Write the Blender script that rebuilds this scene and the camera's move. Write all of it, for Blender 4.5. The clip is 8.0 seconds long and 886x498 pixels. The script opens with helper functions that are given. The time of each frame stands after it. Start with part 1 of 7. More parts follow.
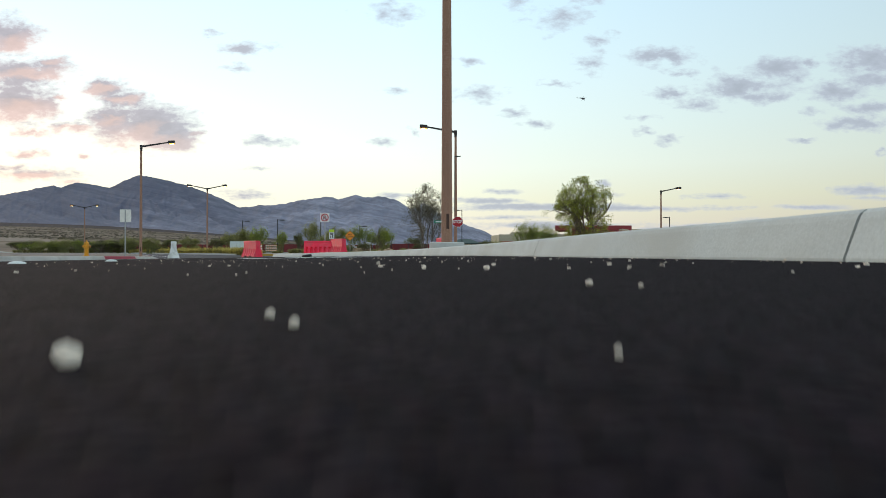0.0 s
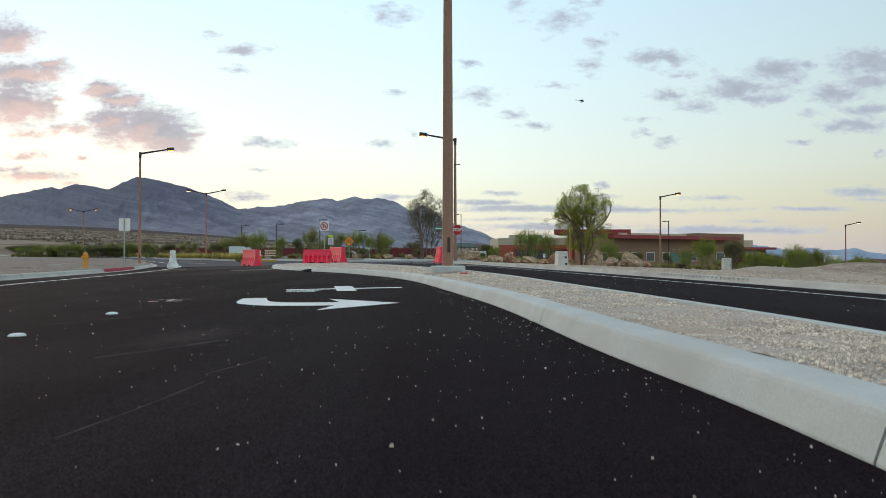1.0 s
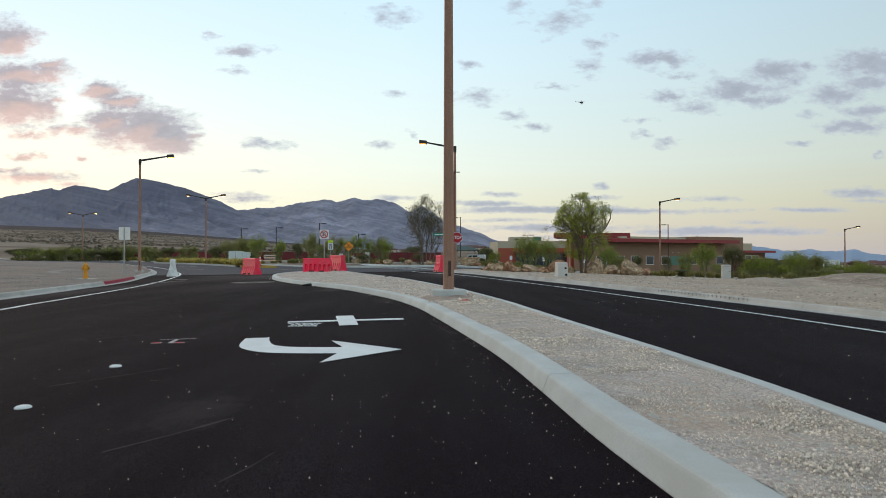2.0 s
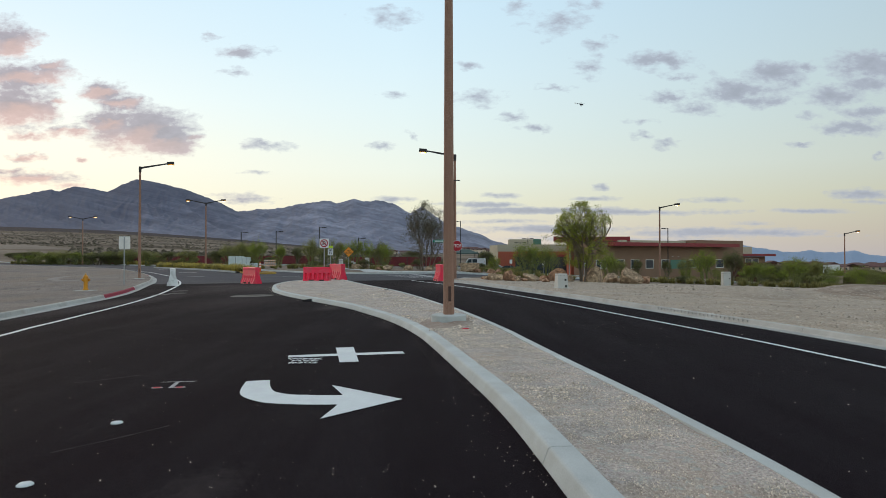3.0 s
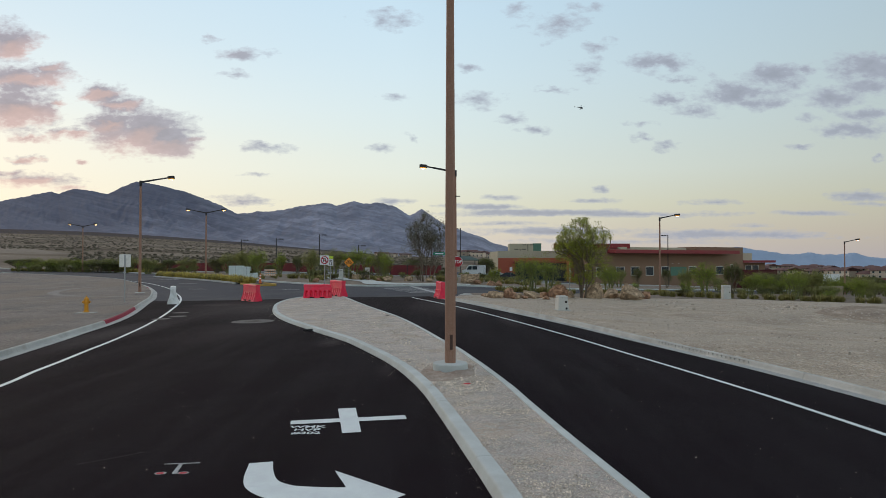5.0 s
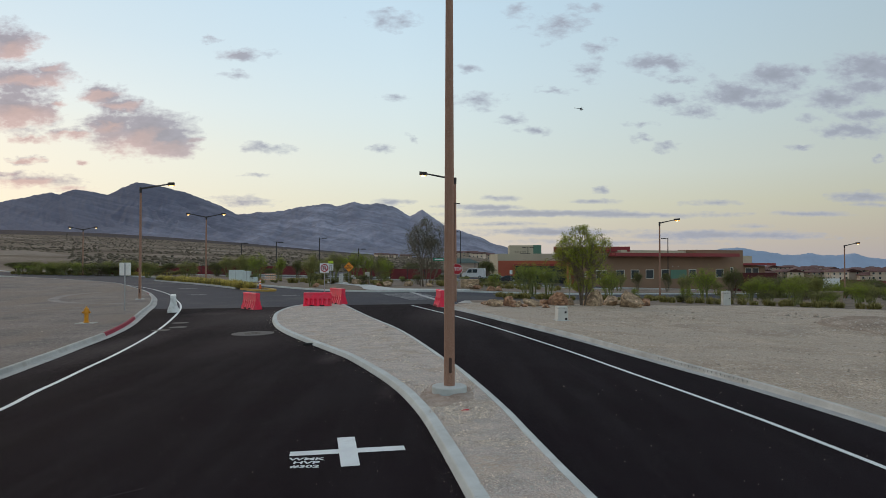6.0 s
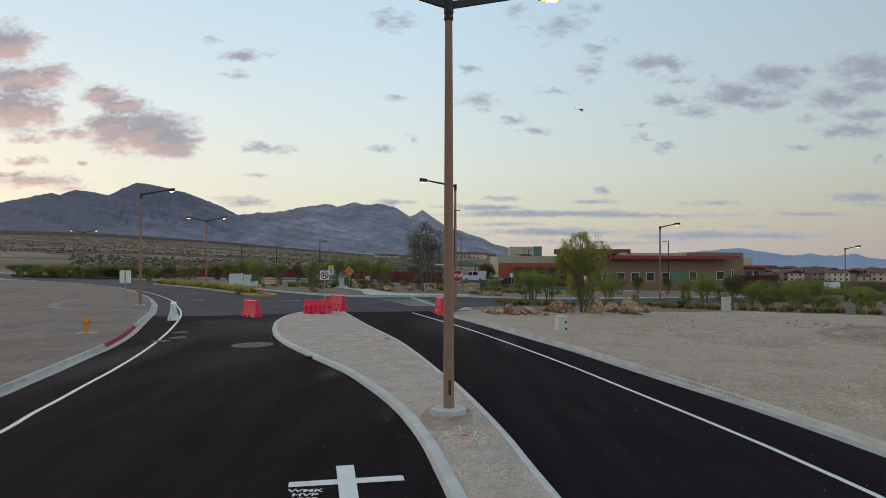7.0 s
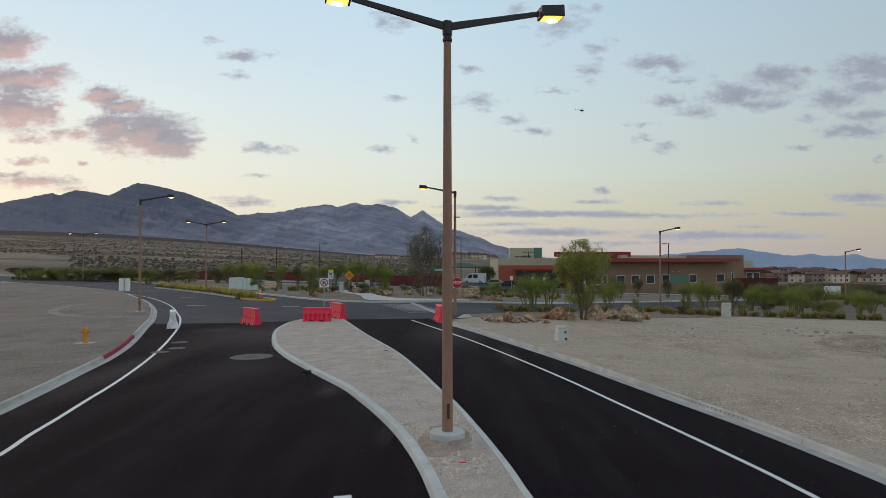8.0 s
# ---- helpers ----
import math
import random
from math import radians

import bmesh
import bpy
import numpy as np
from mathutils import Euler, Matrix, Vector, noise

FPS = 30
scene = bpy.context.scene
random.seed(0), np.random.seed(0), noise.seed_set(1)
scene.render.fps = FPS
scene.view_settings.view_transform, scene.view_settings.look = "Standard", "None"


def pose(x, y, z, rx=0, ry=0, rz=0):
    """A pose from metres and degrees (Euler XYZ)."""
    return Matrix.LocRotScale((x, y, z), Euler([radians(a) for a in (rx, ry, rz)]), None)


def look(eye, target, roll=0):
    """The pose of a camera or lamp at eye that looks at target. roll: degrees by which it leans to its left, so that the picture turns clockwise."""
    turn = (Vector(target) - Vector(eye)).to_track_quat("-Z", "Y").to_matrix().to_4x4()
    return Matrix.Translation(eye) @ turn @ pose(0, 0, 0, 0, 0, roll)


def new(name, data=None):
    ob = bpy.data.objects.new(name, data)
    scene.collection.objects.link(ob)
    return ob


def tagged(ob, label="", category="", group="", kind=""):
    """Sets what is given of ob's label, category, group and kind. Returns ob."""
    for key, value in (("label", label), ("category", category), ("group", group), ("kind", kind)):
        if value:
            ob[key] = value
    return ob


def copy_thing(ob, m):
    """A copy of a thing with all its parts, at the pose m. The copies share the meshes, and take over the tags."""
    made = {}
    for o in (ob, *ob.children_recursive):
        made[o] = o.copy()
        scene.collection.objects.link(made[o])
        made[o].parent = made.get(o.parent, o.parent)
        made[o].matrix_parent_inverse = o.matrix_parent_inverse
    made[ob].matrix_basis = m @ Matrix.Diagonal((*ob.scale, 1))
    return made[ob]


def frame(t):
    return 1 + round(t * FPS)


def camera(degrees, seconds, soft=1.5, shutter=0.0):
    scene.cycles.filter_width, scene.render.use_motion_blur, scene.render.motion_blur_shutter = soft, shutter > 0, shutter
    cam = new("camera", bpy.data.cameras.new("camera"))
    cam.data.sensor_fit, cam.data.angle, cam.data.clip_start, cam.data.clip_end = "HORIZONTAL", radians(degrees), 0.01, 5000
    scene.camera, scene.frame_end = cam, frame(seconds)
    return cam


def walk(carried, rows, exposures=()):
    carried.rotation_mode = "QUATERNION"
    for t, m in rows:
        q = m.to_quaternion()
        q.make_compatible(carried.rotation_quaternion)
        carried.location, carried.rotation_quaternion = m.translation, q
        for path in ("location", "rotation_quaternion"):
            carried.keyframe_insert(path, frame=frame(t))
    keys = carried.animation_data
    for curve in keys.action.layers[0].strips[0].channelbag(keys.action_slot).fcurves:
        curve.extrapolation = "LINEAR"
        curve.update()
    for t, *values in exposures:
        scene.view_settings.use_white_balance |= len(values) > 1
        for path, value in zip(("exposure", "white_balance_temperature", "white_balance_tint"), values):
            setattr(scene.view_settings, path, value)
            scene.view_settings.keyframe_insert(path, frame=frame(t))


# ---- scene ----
cam = camera(68.0, 8.0, soft=0.5, shutter=0.3)
# seconds, x, y, z, yaw, pitch
ROWS = [
    (0, 0.066, 0.019, 0.030, 0.155, 0.432),
    (0.5, 0.061, 0.069, 0.230, 0.106, 0.525),
    (1, 0.023, 0.066, 0.500, 0.064, 0.567),
    (1.5, -0.004, 0.053, 0.735, 0.027, 0.613),
    (3, -0.013, 0.012, 1.495, -0.001, 0.758),
    (3.5, -0.032, 0.009, 1.738, -0.016, 0.810),
    (4, -0.054, 0.004, 1.980, -0.009, 0.862),
    (4.5, -0.054, -0.005, 2.233, -0.013, 0.903),
    (6, -0.026, -0.061, 2.970, 0.001, 0.993),
    (6.5, -0.016, -0.069, 3.202, 0.032, 1.004),
    (7, -0.002, -0.058, 3.437, 0.047, 1.019),
    (7.5, 0.020, -0.033, 3.672, 0.052, 1.030),
    (8, 0.032, -0.006, 3.922, 0.064, 1.034),
]
walk(cam, [(t, pose(x, y, z, 90 + pitch, 0, yaw)) for t, x, y, z, yaw, pitch in ROWS],
     exposures=[(0.0, 0.45, 6500, 7.5), (1.0, 0.40, 6500, 8), (2.0, 0.30, 6500, 9), (3.5, 0.18, 6500, 10), (5.0, 0.06, 6500, 11), (8.0, -0.03, 6500, 11.5)])

# ---------------------------------------------------------------- light
GLOW_SIDE = radians(-48)      # the sun has set behind the range, left of the view


def node(tree, kind, inputs=(), **settings):
    n = tree.nodes.new(kind)
    for key, value in settings.items():
        if key == "operation":
            n.operation = value
        elif key == "blend_type":
            n.blend_type = value
        elif key == "data_type":
            n.data_type = value
        elif key == "sky_type":
            n.sky_type = value
        elif key == "clamp":
            n.use_clamp = value
        elif key == "dims":
            n.noise_dimensions = value
        elif key == "feature":
            n.feature = value
    for key, value in dict(inputs).items():
        if isinstance(value, bpy.types.NodeSocket):
            tree.links.new(value, n.inputs[key])
        else:
            n.inputs[key].default_value = value
    return n


def maths(tree, op, a, b=0.0, c=0.0, clamp=False):
    return node(tree, "ShaderNodeMath", {0: a, 1: b, 2: c}, operation=op, clamp=clamp).outputs[0]


def vmath(tree, op, a, b=(0, 0, 0), c=(0, 0, 0)):
    n = node(tree, "ShaderNodeVectorMath", {0: a, 1: b, 2: c} if op == "MULTIPLY_ADD" else {0: a, 1: b}, operation=op)
    return n.outputs["Value"] if op in ("LENGTH", "DOT_PRODUCT") else n.outputs[0]


def ramp(tree, fac, stops):
    n = tree.nodes.new("ShaderNodeValToRGB")
    while len(n.color_ramp.elements) < len(stops):
        n.color_ramp.elements.new(0.5)
    for e, (p, c) in zip(n.color_ramp.elements, stops):
        e.position, e.color = p, (*c, 1) if len(c) == 3 else c
    tree.links.new(fac, n.inputs[0])
    return n.outputs[0]


def mix(tree, fac, a, b, blend="MIX"):
    n = tree.nodes.new("ShaderNodeMix")
    n.data_type, n.blend_type = "RGBA", blend
    for sock, value in ((n.inputs["Factor"], fac), (n.inputs[6], a), (n.inputs[7], b)):
        if isinstance(value, bpy.types.NodeSocket):
            tree.links.new(value, sock)
        else:
            sock.default_value = (*value, 1) if isinstance(value, tuple) and len(value) == 3 else value
    return n.outputs[2]


# clouds on the plane one unit ahead: right, up, half width, half height, density
CLOUDS_WEST = [(-0.6627, 0.3304, 0.0394, 0.0335, 1.35), (-0.6412, 0.2770, 0.0752, 0.0216, 1.30), (-0.6498, 0.2297, 0.0620, 0.0335, 1.40), (-0.5896, 0.2383, 0.0282, 0.0089, 1.10), (-0.6051, 0.2925, 0.0338, 0.0108, 1.05),
               (-0.5165, 0.2529, 0.0394, 0.0167, 1.25), (-0.4906, 0.2340, 0.0394, 0.0177, 1.30), (-0.4562, 0.1944, 0.0771, 0.0374, 1.40), (-0.4993, 0.2065, 0.0489, 0.0197, 1.30), (-0.4175, 0.1781, 0.0432, 0.0216, 1.35),
               (-0.5681, 0.1927, 0.0413, 0.0119, 1.10), (-0.3788, 0.1833, 0.0282, 0.0078, 1.00), (-0.6283, 0.1850, 0.0319, 0.0069, 0.90), (-0.6412, 0.1506, 0.0282, 0.0078, 1.00), (-0.5483, 0.1471, 0.0112, 0.0039, 0.90),
               (-0.6283, 0.1205, 0.0789, 0.0119, 0.95), (-0.6584, 0.1325, 0.0319, 0.0069, 0.90), (-0.5724, 0.1093, 0.0375, 0.0069, 0.80)]
CLOUDS_HIGH = [(-0.3100, 0.3158, 0.0388, 0.0117, 0.78), (-0.3203, 0.2856, 0.0285, 0.0085, 0.71), (-0.3530, 0.3355, 0.0245, 0.0064, 0.61), (-0.2644, 0.1712, 0.0407, 0.0097, 0.86), (-0.2842, 0.1291, 0.0245, 0.0043, 0.71),
               (-0.0906, 0.1704, 0.0204, 0.0097, 0.71), (-0.0433, 0.1867, 0.0102, 0.0053, 0.66), (-0.0734, 0.2495, 0.0264, 0.0075, 0.56), (-0.0820, 0.3674, 0.0509, 0.0160, 0.78), (-0.3057, 0.0903, 0.0509, 0.0097, 0.71),
               (-0.0820, 0.0878, 0.0367, 0.0064, 0.76), (0.1718, 0.3614, 0.0428, 0.0235, 0.86), (0.2364, 0.3269, 0.0264, 0.0117, 0.81), (0.2235, 0.2908, 0.0306, 0.0149, 0.91), (0.3353, 0.2994, 0.0551, 0.0149, 1.01),
               (0.3611, 0.2770, 0.0306, 0.0064, 0.71), (0.0342, 0.2942, 0.0285, 0.0075, 0.66), (0.0557, 0.2426, 0.0428, 0.0149, 0.74)]
CLOUDS_MID = [(0.1116, 0.2151, 0.0245, 0.0097, 0.78), (0.1348, 0.2005, 0.0264, 0.0085, 0.81), (0.1718, 0.2598, 0.0327, 0.0064, 0.66), (0.3482, 0.2469, 0.0367, 0.0097, 0.81), (0.3826, 0.2289, 0.0388, 0.0129, 0.84),
              (0.5074, 0.2822, 0.0509, 0.0192, 1.11), (0.4515, 0.2555, 0.0652, 0.0214, 1.16), (0.4816, 0.2409, 0.0570, 0.0129, 1.06), (0.5590, 0.2882, 0.0153, 0.0085, 0.81), (0.3052, 0.2099, 0.0306, 0.0064, 0.66),
              (0.3052, 0.1858, 0.0224, 0.0075, 0.71), (0.3439, 0.1764, 0.0306, 0.0085, 0.76), (0.1116, 0.3854, 0.0245, 0.0107, 0.66), (0.2192, 0.3872, 0.0407, 0.0097, 0.61)]
CLOUDS_EAST = [(0.6536, 0.2925, 0.0713, 0.0235, 1.16), (0.5977, 0.2461, 0.0551, 0.0182, 1.11), (0.6579, 0.2667, 0.0428, 0.0149, 1.06), (0.6407, 0.2211, 0.0469, 0.0107, 1.01), (0.6278, 0.2005, 0.0631, 0.0129, 1.11),
               (0.5650, 0.2185, 0.0245, 0.0085, 0.81), (0.5504, 0.1729, 0.0245, 0.0053, 0.81), (0.6683, 0.1540, 0.0122, 0.0064, 0.86), (0.2432, 0.1075, 0.0132, 0.0075, 0.86), (0.0901, 0.0955, 0.0346, 0.0053, 0.86),
               (0.2278, 0.0895, 0.0489, 0.0043, 0.81), (0.4213, 0.0878, 0.0631, 0.0053, 0.91), (0.6407, 0.0972, 0.0570, 0.0085, 1.01), (0.5547, 0.0705, 0.0591, 0.0043, 0.81), (0.6536, 0.0843, 0.0327, 0.0043, 0.76)]
CLOUDS_LOW = [(0.1503, 0.0714, 0.1937, 0.0065, 1.06), (0.0643, 0.0809, 0.0713, 0.0056, 0.96), (0.2880, 0.0697, 0.1732, 0.0046, 0.96), (0.1847, 0.0439, 0.1732, 0.0074, 1.01), (0.4256, 0.0379, 0.1937, 0.0084, 1.01),
              (0.0815, 0.0551, 0.0713, 0.0046, 0.76), (0.4687, 0.0516, 0.0367, 0.0046, 0.81), (0.2708, 0.0275, 0.2038, 0.0056, 0.66)]

world = bpy.data.worlds.new("dusk_sky")
scene.world = world
world.use_nodes = True
W = world.node_tree
W.nodes.clear()
way = W.nodes.new("ShaderNodeTexCoord").outputs["Generated"]
split = node(W, "ShaderNodeSeparateXYZ", {0: way})
X, Y, Z = split.outputs
ahead = maths(W, "MAXIMUM", Y, 0.08)
right, up = maths(W, "DIVIDE", X, ahead), maths(W, "DIVIDE", Z, ahead)
flat = node(W, "ShaderNodeCombineXYZ", {0: right, 1: up}).outputs[0]
# clear sky: pale blue above, cream low down, warmest where the sun went down
lift = maths(W, "MULTIPLY_ADD", Z, 1.0, 0.02, clamp=True)
cool = ramp(W, lift, [(0.0, (0.56, 0.51, 0.53)), (0.055, (0.64, 0.60, 0.49)), (0.10, (0.675, 0.69, 0.535)), (0.15, (0.68, 0.755, 0.665)), (0.21, (0.64, 0.76, 0.73)),
                      (0.29, (0.595, 0.75, 0.785)), (0.38, (0.54, 0.72, 0.805)), (0.55, (0.48, 0.62, 0.70)), (1.0, (0.45, 0.51, 0.56))])
warm = ramp(W, lift, [(0.0, (0.88, 0.77, 0.60)), (0.10, (0.92, 0.87, 0.67)), (0.17, (0.90, 0.88, 0.72)), (0.24, (0.80, 0.87, 0.82)),
                      (0.32, (0.67, 0.795, 0.82)), (0.42, (0.58, 0.73, 0.80)), (0.6, (0.50, 0.61, 0.68)), (1.0, (0.45, 0.51, 0.56))])
toward = vmath(W, "DOT_PRODUCT", way, (math.sin(GLOW_SIDE), math.cos(GLOW_SIDE), 0.12))
glow = maths(W, "POWER", maths(W, "MAXIMUM", toward, 0.0), 5.0)
clear = mix(W, glow, cool, warm)
dim = node(W, "ShaderNodeMapRange", {0: toward, 1: -0.15, 2: 0.72, 3: 0.58, 4: 1.0}).outputs[0]
# unseen sky behind the view is brightened to fill surfaces facing the camera
back_fill = node(W, "ShaderNodeMapRange", {0: toward, 1: 0.05, 2: -0.55, 3: 0.58, 4: 1.05}).outputs[0]
dim = maths(W, "MAXIMUM", dim, back_fill)
clear = vmath(W, "MULTIPLY", clear, node(W, "ShaderNodeCombineXYZ", {0: dim, 1: dim, 2: maths(W, "MULTIPLY", dim, 1.04)}).outputs[0])
# cloud grain
streak = node(W, "ShaderNodeTexNoise", {"Vector": vmath(W, "MULTIPLY", flat, (9.0, 75.0, 1.0)), "Scale": 1.0, "Detail": 5.0, "Roughness": 0.52}).outputs[0]
billow = node(W, "ShaderNodeTexNoise", {"Vector": vmath(W, "MULTIPLY", flat, (22.0, 40.0, 1.0)), "Scale": 1.0, "Detail": 5.0, "Roughness": 0.52}).outputs[0]
height_mix = node(W, "ShaderNodeMapRange", {0: up, 1: 0.09, 2: 0.16}).outputs[0]
grain = maths(W, "ADD", maths(W, "MULTIPLY", billow, height_mix), maths(W, "MULTIPLY", streak, maths(W, "SUBTRACT", 1.0, height_mix)))
broad = node(W, "ShaderNodeTexNoise", {"Vector": vmath(W, "MULTIPLY", flat, (70.0, 150.0, 1.0)), "Scale": 1.0, "Detail": 4.0, "Roughness": 0.6}).outputs[0]


def cover_of(clouds, at):
    cover = None
    for cu, cv, cw, ch, density in clouds:
        off = vmath(W, "LENGTH", vmath(W, "MULTIPLY_ADD", at, (1 / cw, 1 / ch, 0), (-cu / cw, -cv / ch, 0)))
        one = maths(W, "MULTIPLY_ADD", off, -0.85 * density, 1.22 * density)
        cover = one if cover is None else maths(W, "MAXIMUM", cover, one)
    return maths(W, "MAXIMUM", cover, -0.9)


curl = node(W, "ShaderNodeTexNoise", {"Vector": vmath(W, "MULTIPLY", flat, (26.0, 42.0, 1.0)), "Scale": 1.0, "Detail": 4.0, "Roughness": 0.6}).outputs["Color"]
bent = vmath(W, "ADD", flat, vmath(W, "MULTIPLY", vmath(W, "MULTIPLY_ADD", curl, (0.052, 0.030, 0.0), (-0.026, -0.015, 0.0)), node(W, "ShaderNodeCombineXYZ", {0: 1.0, 1: maths(W, "MULTIPLY_ADD", height_mix, 0.8, 0.2)}).outputs[0]))
cover_west = cover_of(CLOUDS_WEST, bent)
cover = maths(W, "MAXIMUM", cover_west, cover_of(CLOUDS_HIGH + CLOUDS_MID + CLOUDS_EAST + CLOUDS_LOW, bent))
shape = maths(W, "ADD", cover, maths(W, "MULTIPLY_ADD", grain, 1.7, -0.87))
shape = maths(W, "ADD", shape, maths(W, "MULTIPLY_ADD", broad, 1.0, -0.50))
alpha = node(W, "ShaderNodeMapRange", {0: shape, 1: 0.24, 2: 0.92, 3: 0.0, 4: 0.93}).outputs[0]
front = maths(W, "GREATER_THAN", Y, 0.1)
alpha = maths(W, "MULTIPLY", alpha, front)
pinkish = node(W, "ShaderNodeMapRange", {0: right, 1: -0.25, 2: -0.5, 3: 0.0, 4: 1.0}).outputs[0]
# the undersides of the western clouds catch the last pink light
under = maths(W, "SUBTRACT", cover_west, cover_of(CLOUDS_WEST, vmath(W, "ADD", bent, (0.004, -0.012, 0))))
blush = node(W, "ShaderNodeTexNoise", {"Vector": vmath(W, "MULTIPLY", flat, (9.0, 20.0, 1.0)), "Scale": 1.0, "Detail": 2.0}).outputs[0]
belly = maths(W, "ADD", under, maths(W, "MULTIPLY_ADD", blush, 0.9, -0.45))
rosy = mix(W, node(W, "ShaderNodeMapRange", {0: belly, 1: -0.12, 2: 0.45}).outputs[0], (0.375, 0.355, 0.41), (0.62, 0.465, 0.45))
cloud_col = mix(W, pinkish, (0.365, 0.405, 0.485), rosy)
thick = node(W, "ShaderNodeMapRange", {0: shape, 1: 0.4, 2: 1.4, 3: 1.06, 4: 0.80}).outputs[0]
cloud_col = vmath(W, "MULTIPLY", cloud_col, node(W, "ShaderNodeCombineXYZ", {0: thick, 1: thick, 2: thick}).outputs[0])
seen_sky = mix(W, alpha, clear, cloud_col)
# the lower half of the sphere is never seen past the ground
seen_sky = mix(W, maths(W, "LESS_THAN", Z, -0.03), seen_sky, (0.2, 0.18, 0.16))
air = node(W, "ShaderNodeTexSky", sky_type="NISHITA")
air.sun_disc, air.sun_elevation, air.sun_rotation = False, radians(0.5), GLOW_SIDE
base = node(W, "ShaderNodeBackground", {"Color": seen_sky, "Strength": 1.0}).outputs[0]
high = node(W, "ShaderNodeBackground", {"Color": air.outputs[0], "Strength": 0.02}).outputs[0]
both = node(W, "ShaderNodeAddShader", {0: base, 1: high}).outputs[0]
W.links.new(both, W.nodes.new("ShaderNodeOutputWorld").inputs["Surface"])

afterglow = new("sun", bpy.data.lights.new("sun", "SUN"))
afterglow.data.energy, afterglow.data.angle, afterglow.data.color = 0.75, radians(50), (1.0, 0.74, 0.52)
afterglow.matrix_world = look((-30, 27, 14), (0, 0, 0))

# ---------------------------------------------------------------- materials
def surface(name, colour, rough=0.8, metal=0.0, scale=8.0, vary=0.25, fine=120.0, fine_vary=0.12, bump=0.2, bump_dist=0.01,
            tint=None, stain=None, stain_scale=0.6, emit=None, spec=0.4, by_piece=0.0, speck=None, leaf=False, thin=False, strata=None, far_soil=None, west_tone=None, aggregate=None, dust_and_pale=None, bands=None):
    """A painted, mineral or plant surface with broad and fine variation, stains and relief."""
    m = bpy.data.materials.new(name)
    m.use_nodes = True
    t = m.node_tree
    bsdf = t.nodes["Principled BSDF"]
    pos = t.nodes.new("ShaderNodeTexCoord").outputs["Object"]
    big = node(t, "ShaderNodeTexNoise", {"Vector": pos, "Scale": scale, "Detail": 4.0, "Roughness": 0.6}).outputs[0]
    small = node(t, "ShaderNodeTexNoise", {"Vector": pos, "Scale": fine, "Detail": 3.0, "Roughness": 0.65}).outputs[0]
    dark = tuple(c * (1 - vary) for c in colour)
    light = tuple(min(1, c * (1 + vary)) for c in (tint or colour))
    col = mix(t, node(t, "ShaderNodeMapRange", {0: big, 1: 0.3, 2: 0.7}).outputs[0], dark, light)
    grey = node(t, "ShaderNodeMapRange", {0: small, 1: 0.25, 2: 0.75, 3: 1 - fine_vary, 4: 1 + fine_vary}).outputs[0]
    col = vmath(t, "MULTIPLY", col, node(t, "ShaderNodeCombineXYZ", {0: grey, 1: grey, 2: grey}).outputs[0])
    if stain:
        patch = node(t, "ShaderNodeTexNoise", {"Vector": pos, "Scale": stain_scale, "Detail": 5.0, "Roughness": 0.6, "Distortion": 0.6}).outputs[0]
        col = mix(t, node(t, "ShaderNodeMapRange", {0: patch, 1: 0.48, 2: 0.68, 3: 0.0, 4: 0.75}).outputs[0], col, stain)
    if speck:
        dots = node(t, "ShaderNodeTexVoronoi", {"Vector": pos, "Scale": speck[1], "Randomness": 1.0}).outputs["Color"]
        pick = node(t, "ShaderNodeSeparateXYZ", {0: dots}).outputs[0]
        col = mix(t, maths(t, "GREATER_THAN", pick, speck[2]), col, speck[0])
    if bands:
        # long drifts of one ground cover
        drift = node(t, "ShaderNodeTexNoise", {"Vector": vmath(t, "MULTIPLY", pos, bands[1]), "Scale": 1.0, "Detail": 5.0, "Roughness": 0.6}).outputs[0]
        col = mix(t, node(t, "ShaderNodeMapRange", {0: drift, 1: 0.44, 2: 0.60, 3: 0.0, 4: 0.85}).outputs[0], col, bands[0])
    if west_tone:
        # the colour turns darker towards the west, with an uneven edge
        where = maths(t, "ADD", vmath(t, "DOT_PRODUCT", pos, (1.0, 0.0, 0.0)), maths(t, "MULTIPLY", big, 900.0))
        col = mix(t, node(t, "ShaderNodeMapRange", {0: where, 1: 0.0, 2: -900.0, 3: 0.0, 4: 0.8}).outputs[0], col, west_tone)
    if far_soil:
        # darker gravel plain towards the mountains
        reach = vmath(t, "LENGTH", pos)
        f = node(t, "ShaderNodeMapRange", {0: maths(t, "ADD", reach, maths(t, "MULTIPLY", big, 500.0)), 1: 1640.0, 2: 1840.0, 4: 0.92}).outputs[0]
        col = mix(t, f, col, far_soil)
    if strata:
        # tilted rock beds
        beds = node(t, "ShaderNodeTexNoise", {"Vector": node(t, "ShaderNodeCombineXYZ", {0: vmath(t, "DOT_PRODUCT", pos, (0.012, 0.003, strata[1])), 1: vmath(t, "DOT_PRODUCT", pos, (0.002, 0.0015, 0.0))}).outputs[0], "Scale": 1.0, "Detail": 6.0, "Roughness": 0.7}).outputs[0]
        f = node(t, "ShaderNodeMapRange", {0: beds, 1: 0.32, 2: 0.68, 3: 1 - strata[0], 4: 1 + strata[0]}).outputs[0]
        col = vmath(t, "MULTIPLY", col, node(t, "ShaderNodeCombineXYZ", {0: f, 1: f, 2: f}).outputs[0])
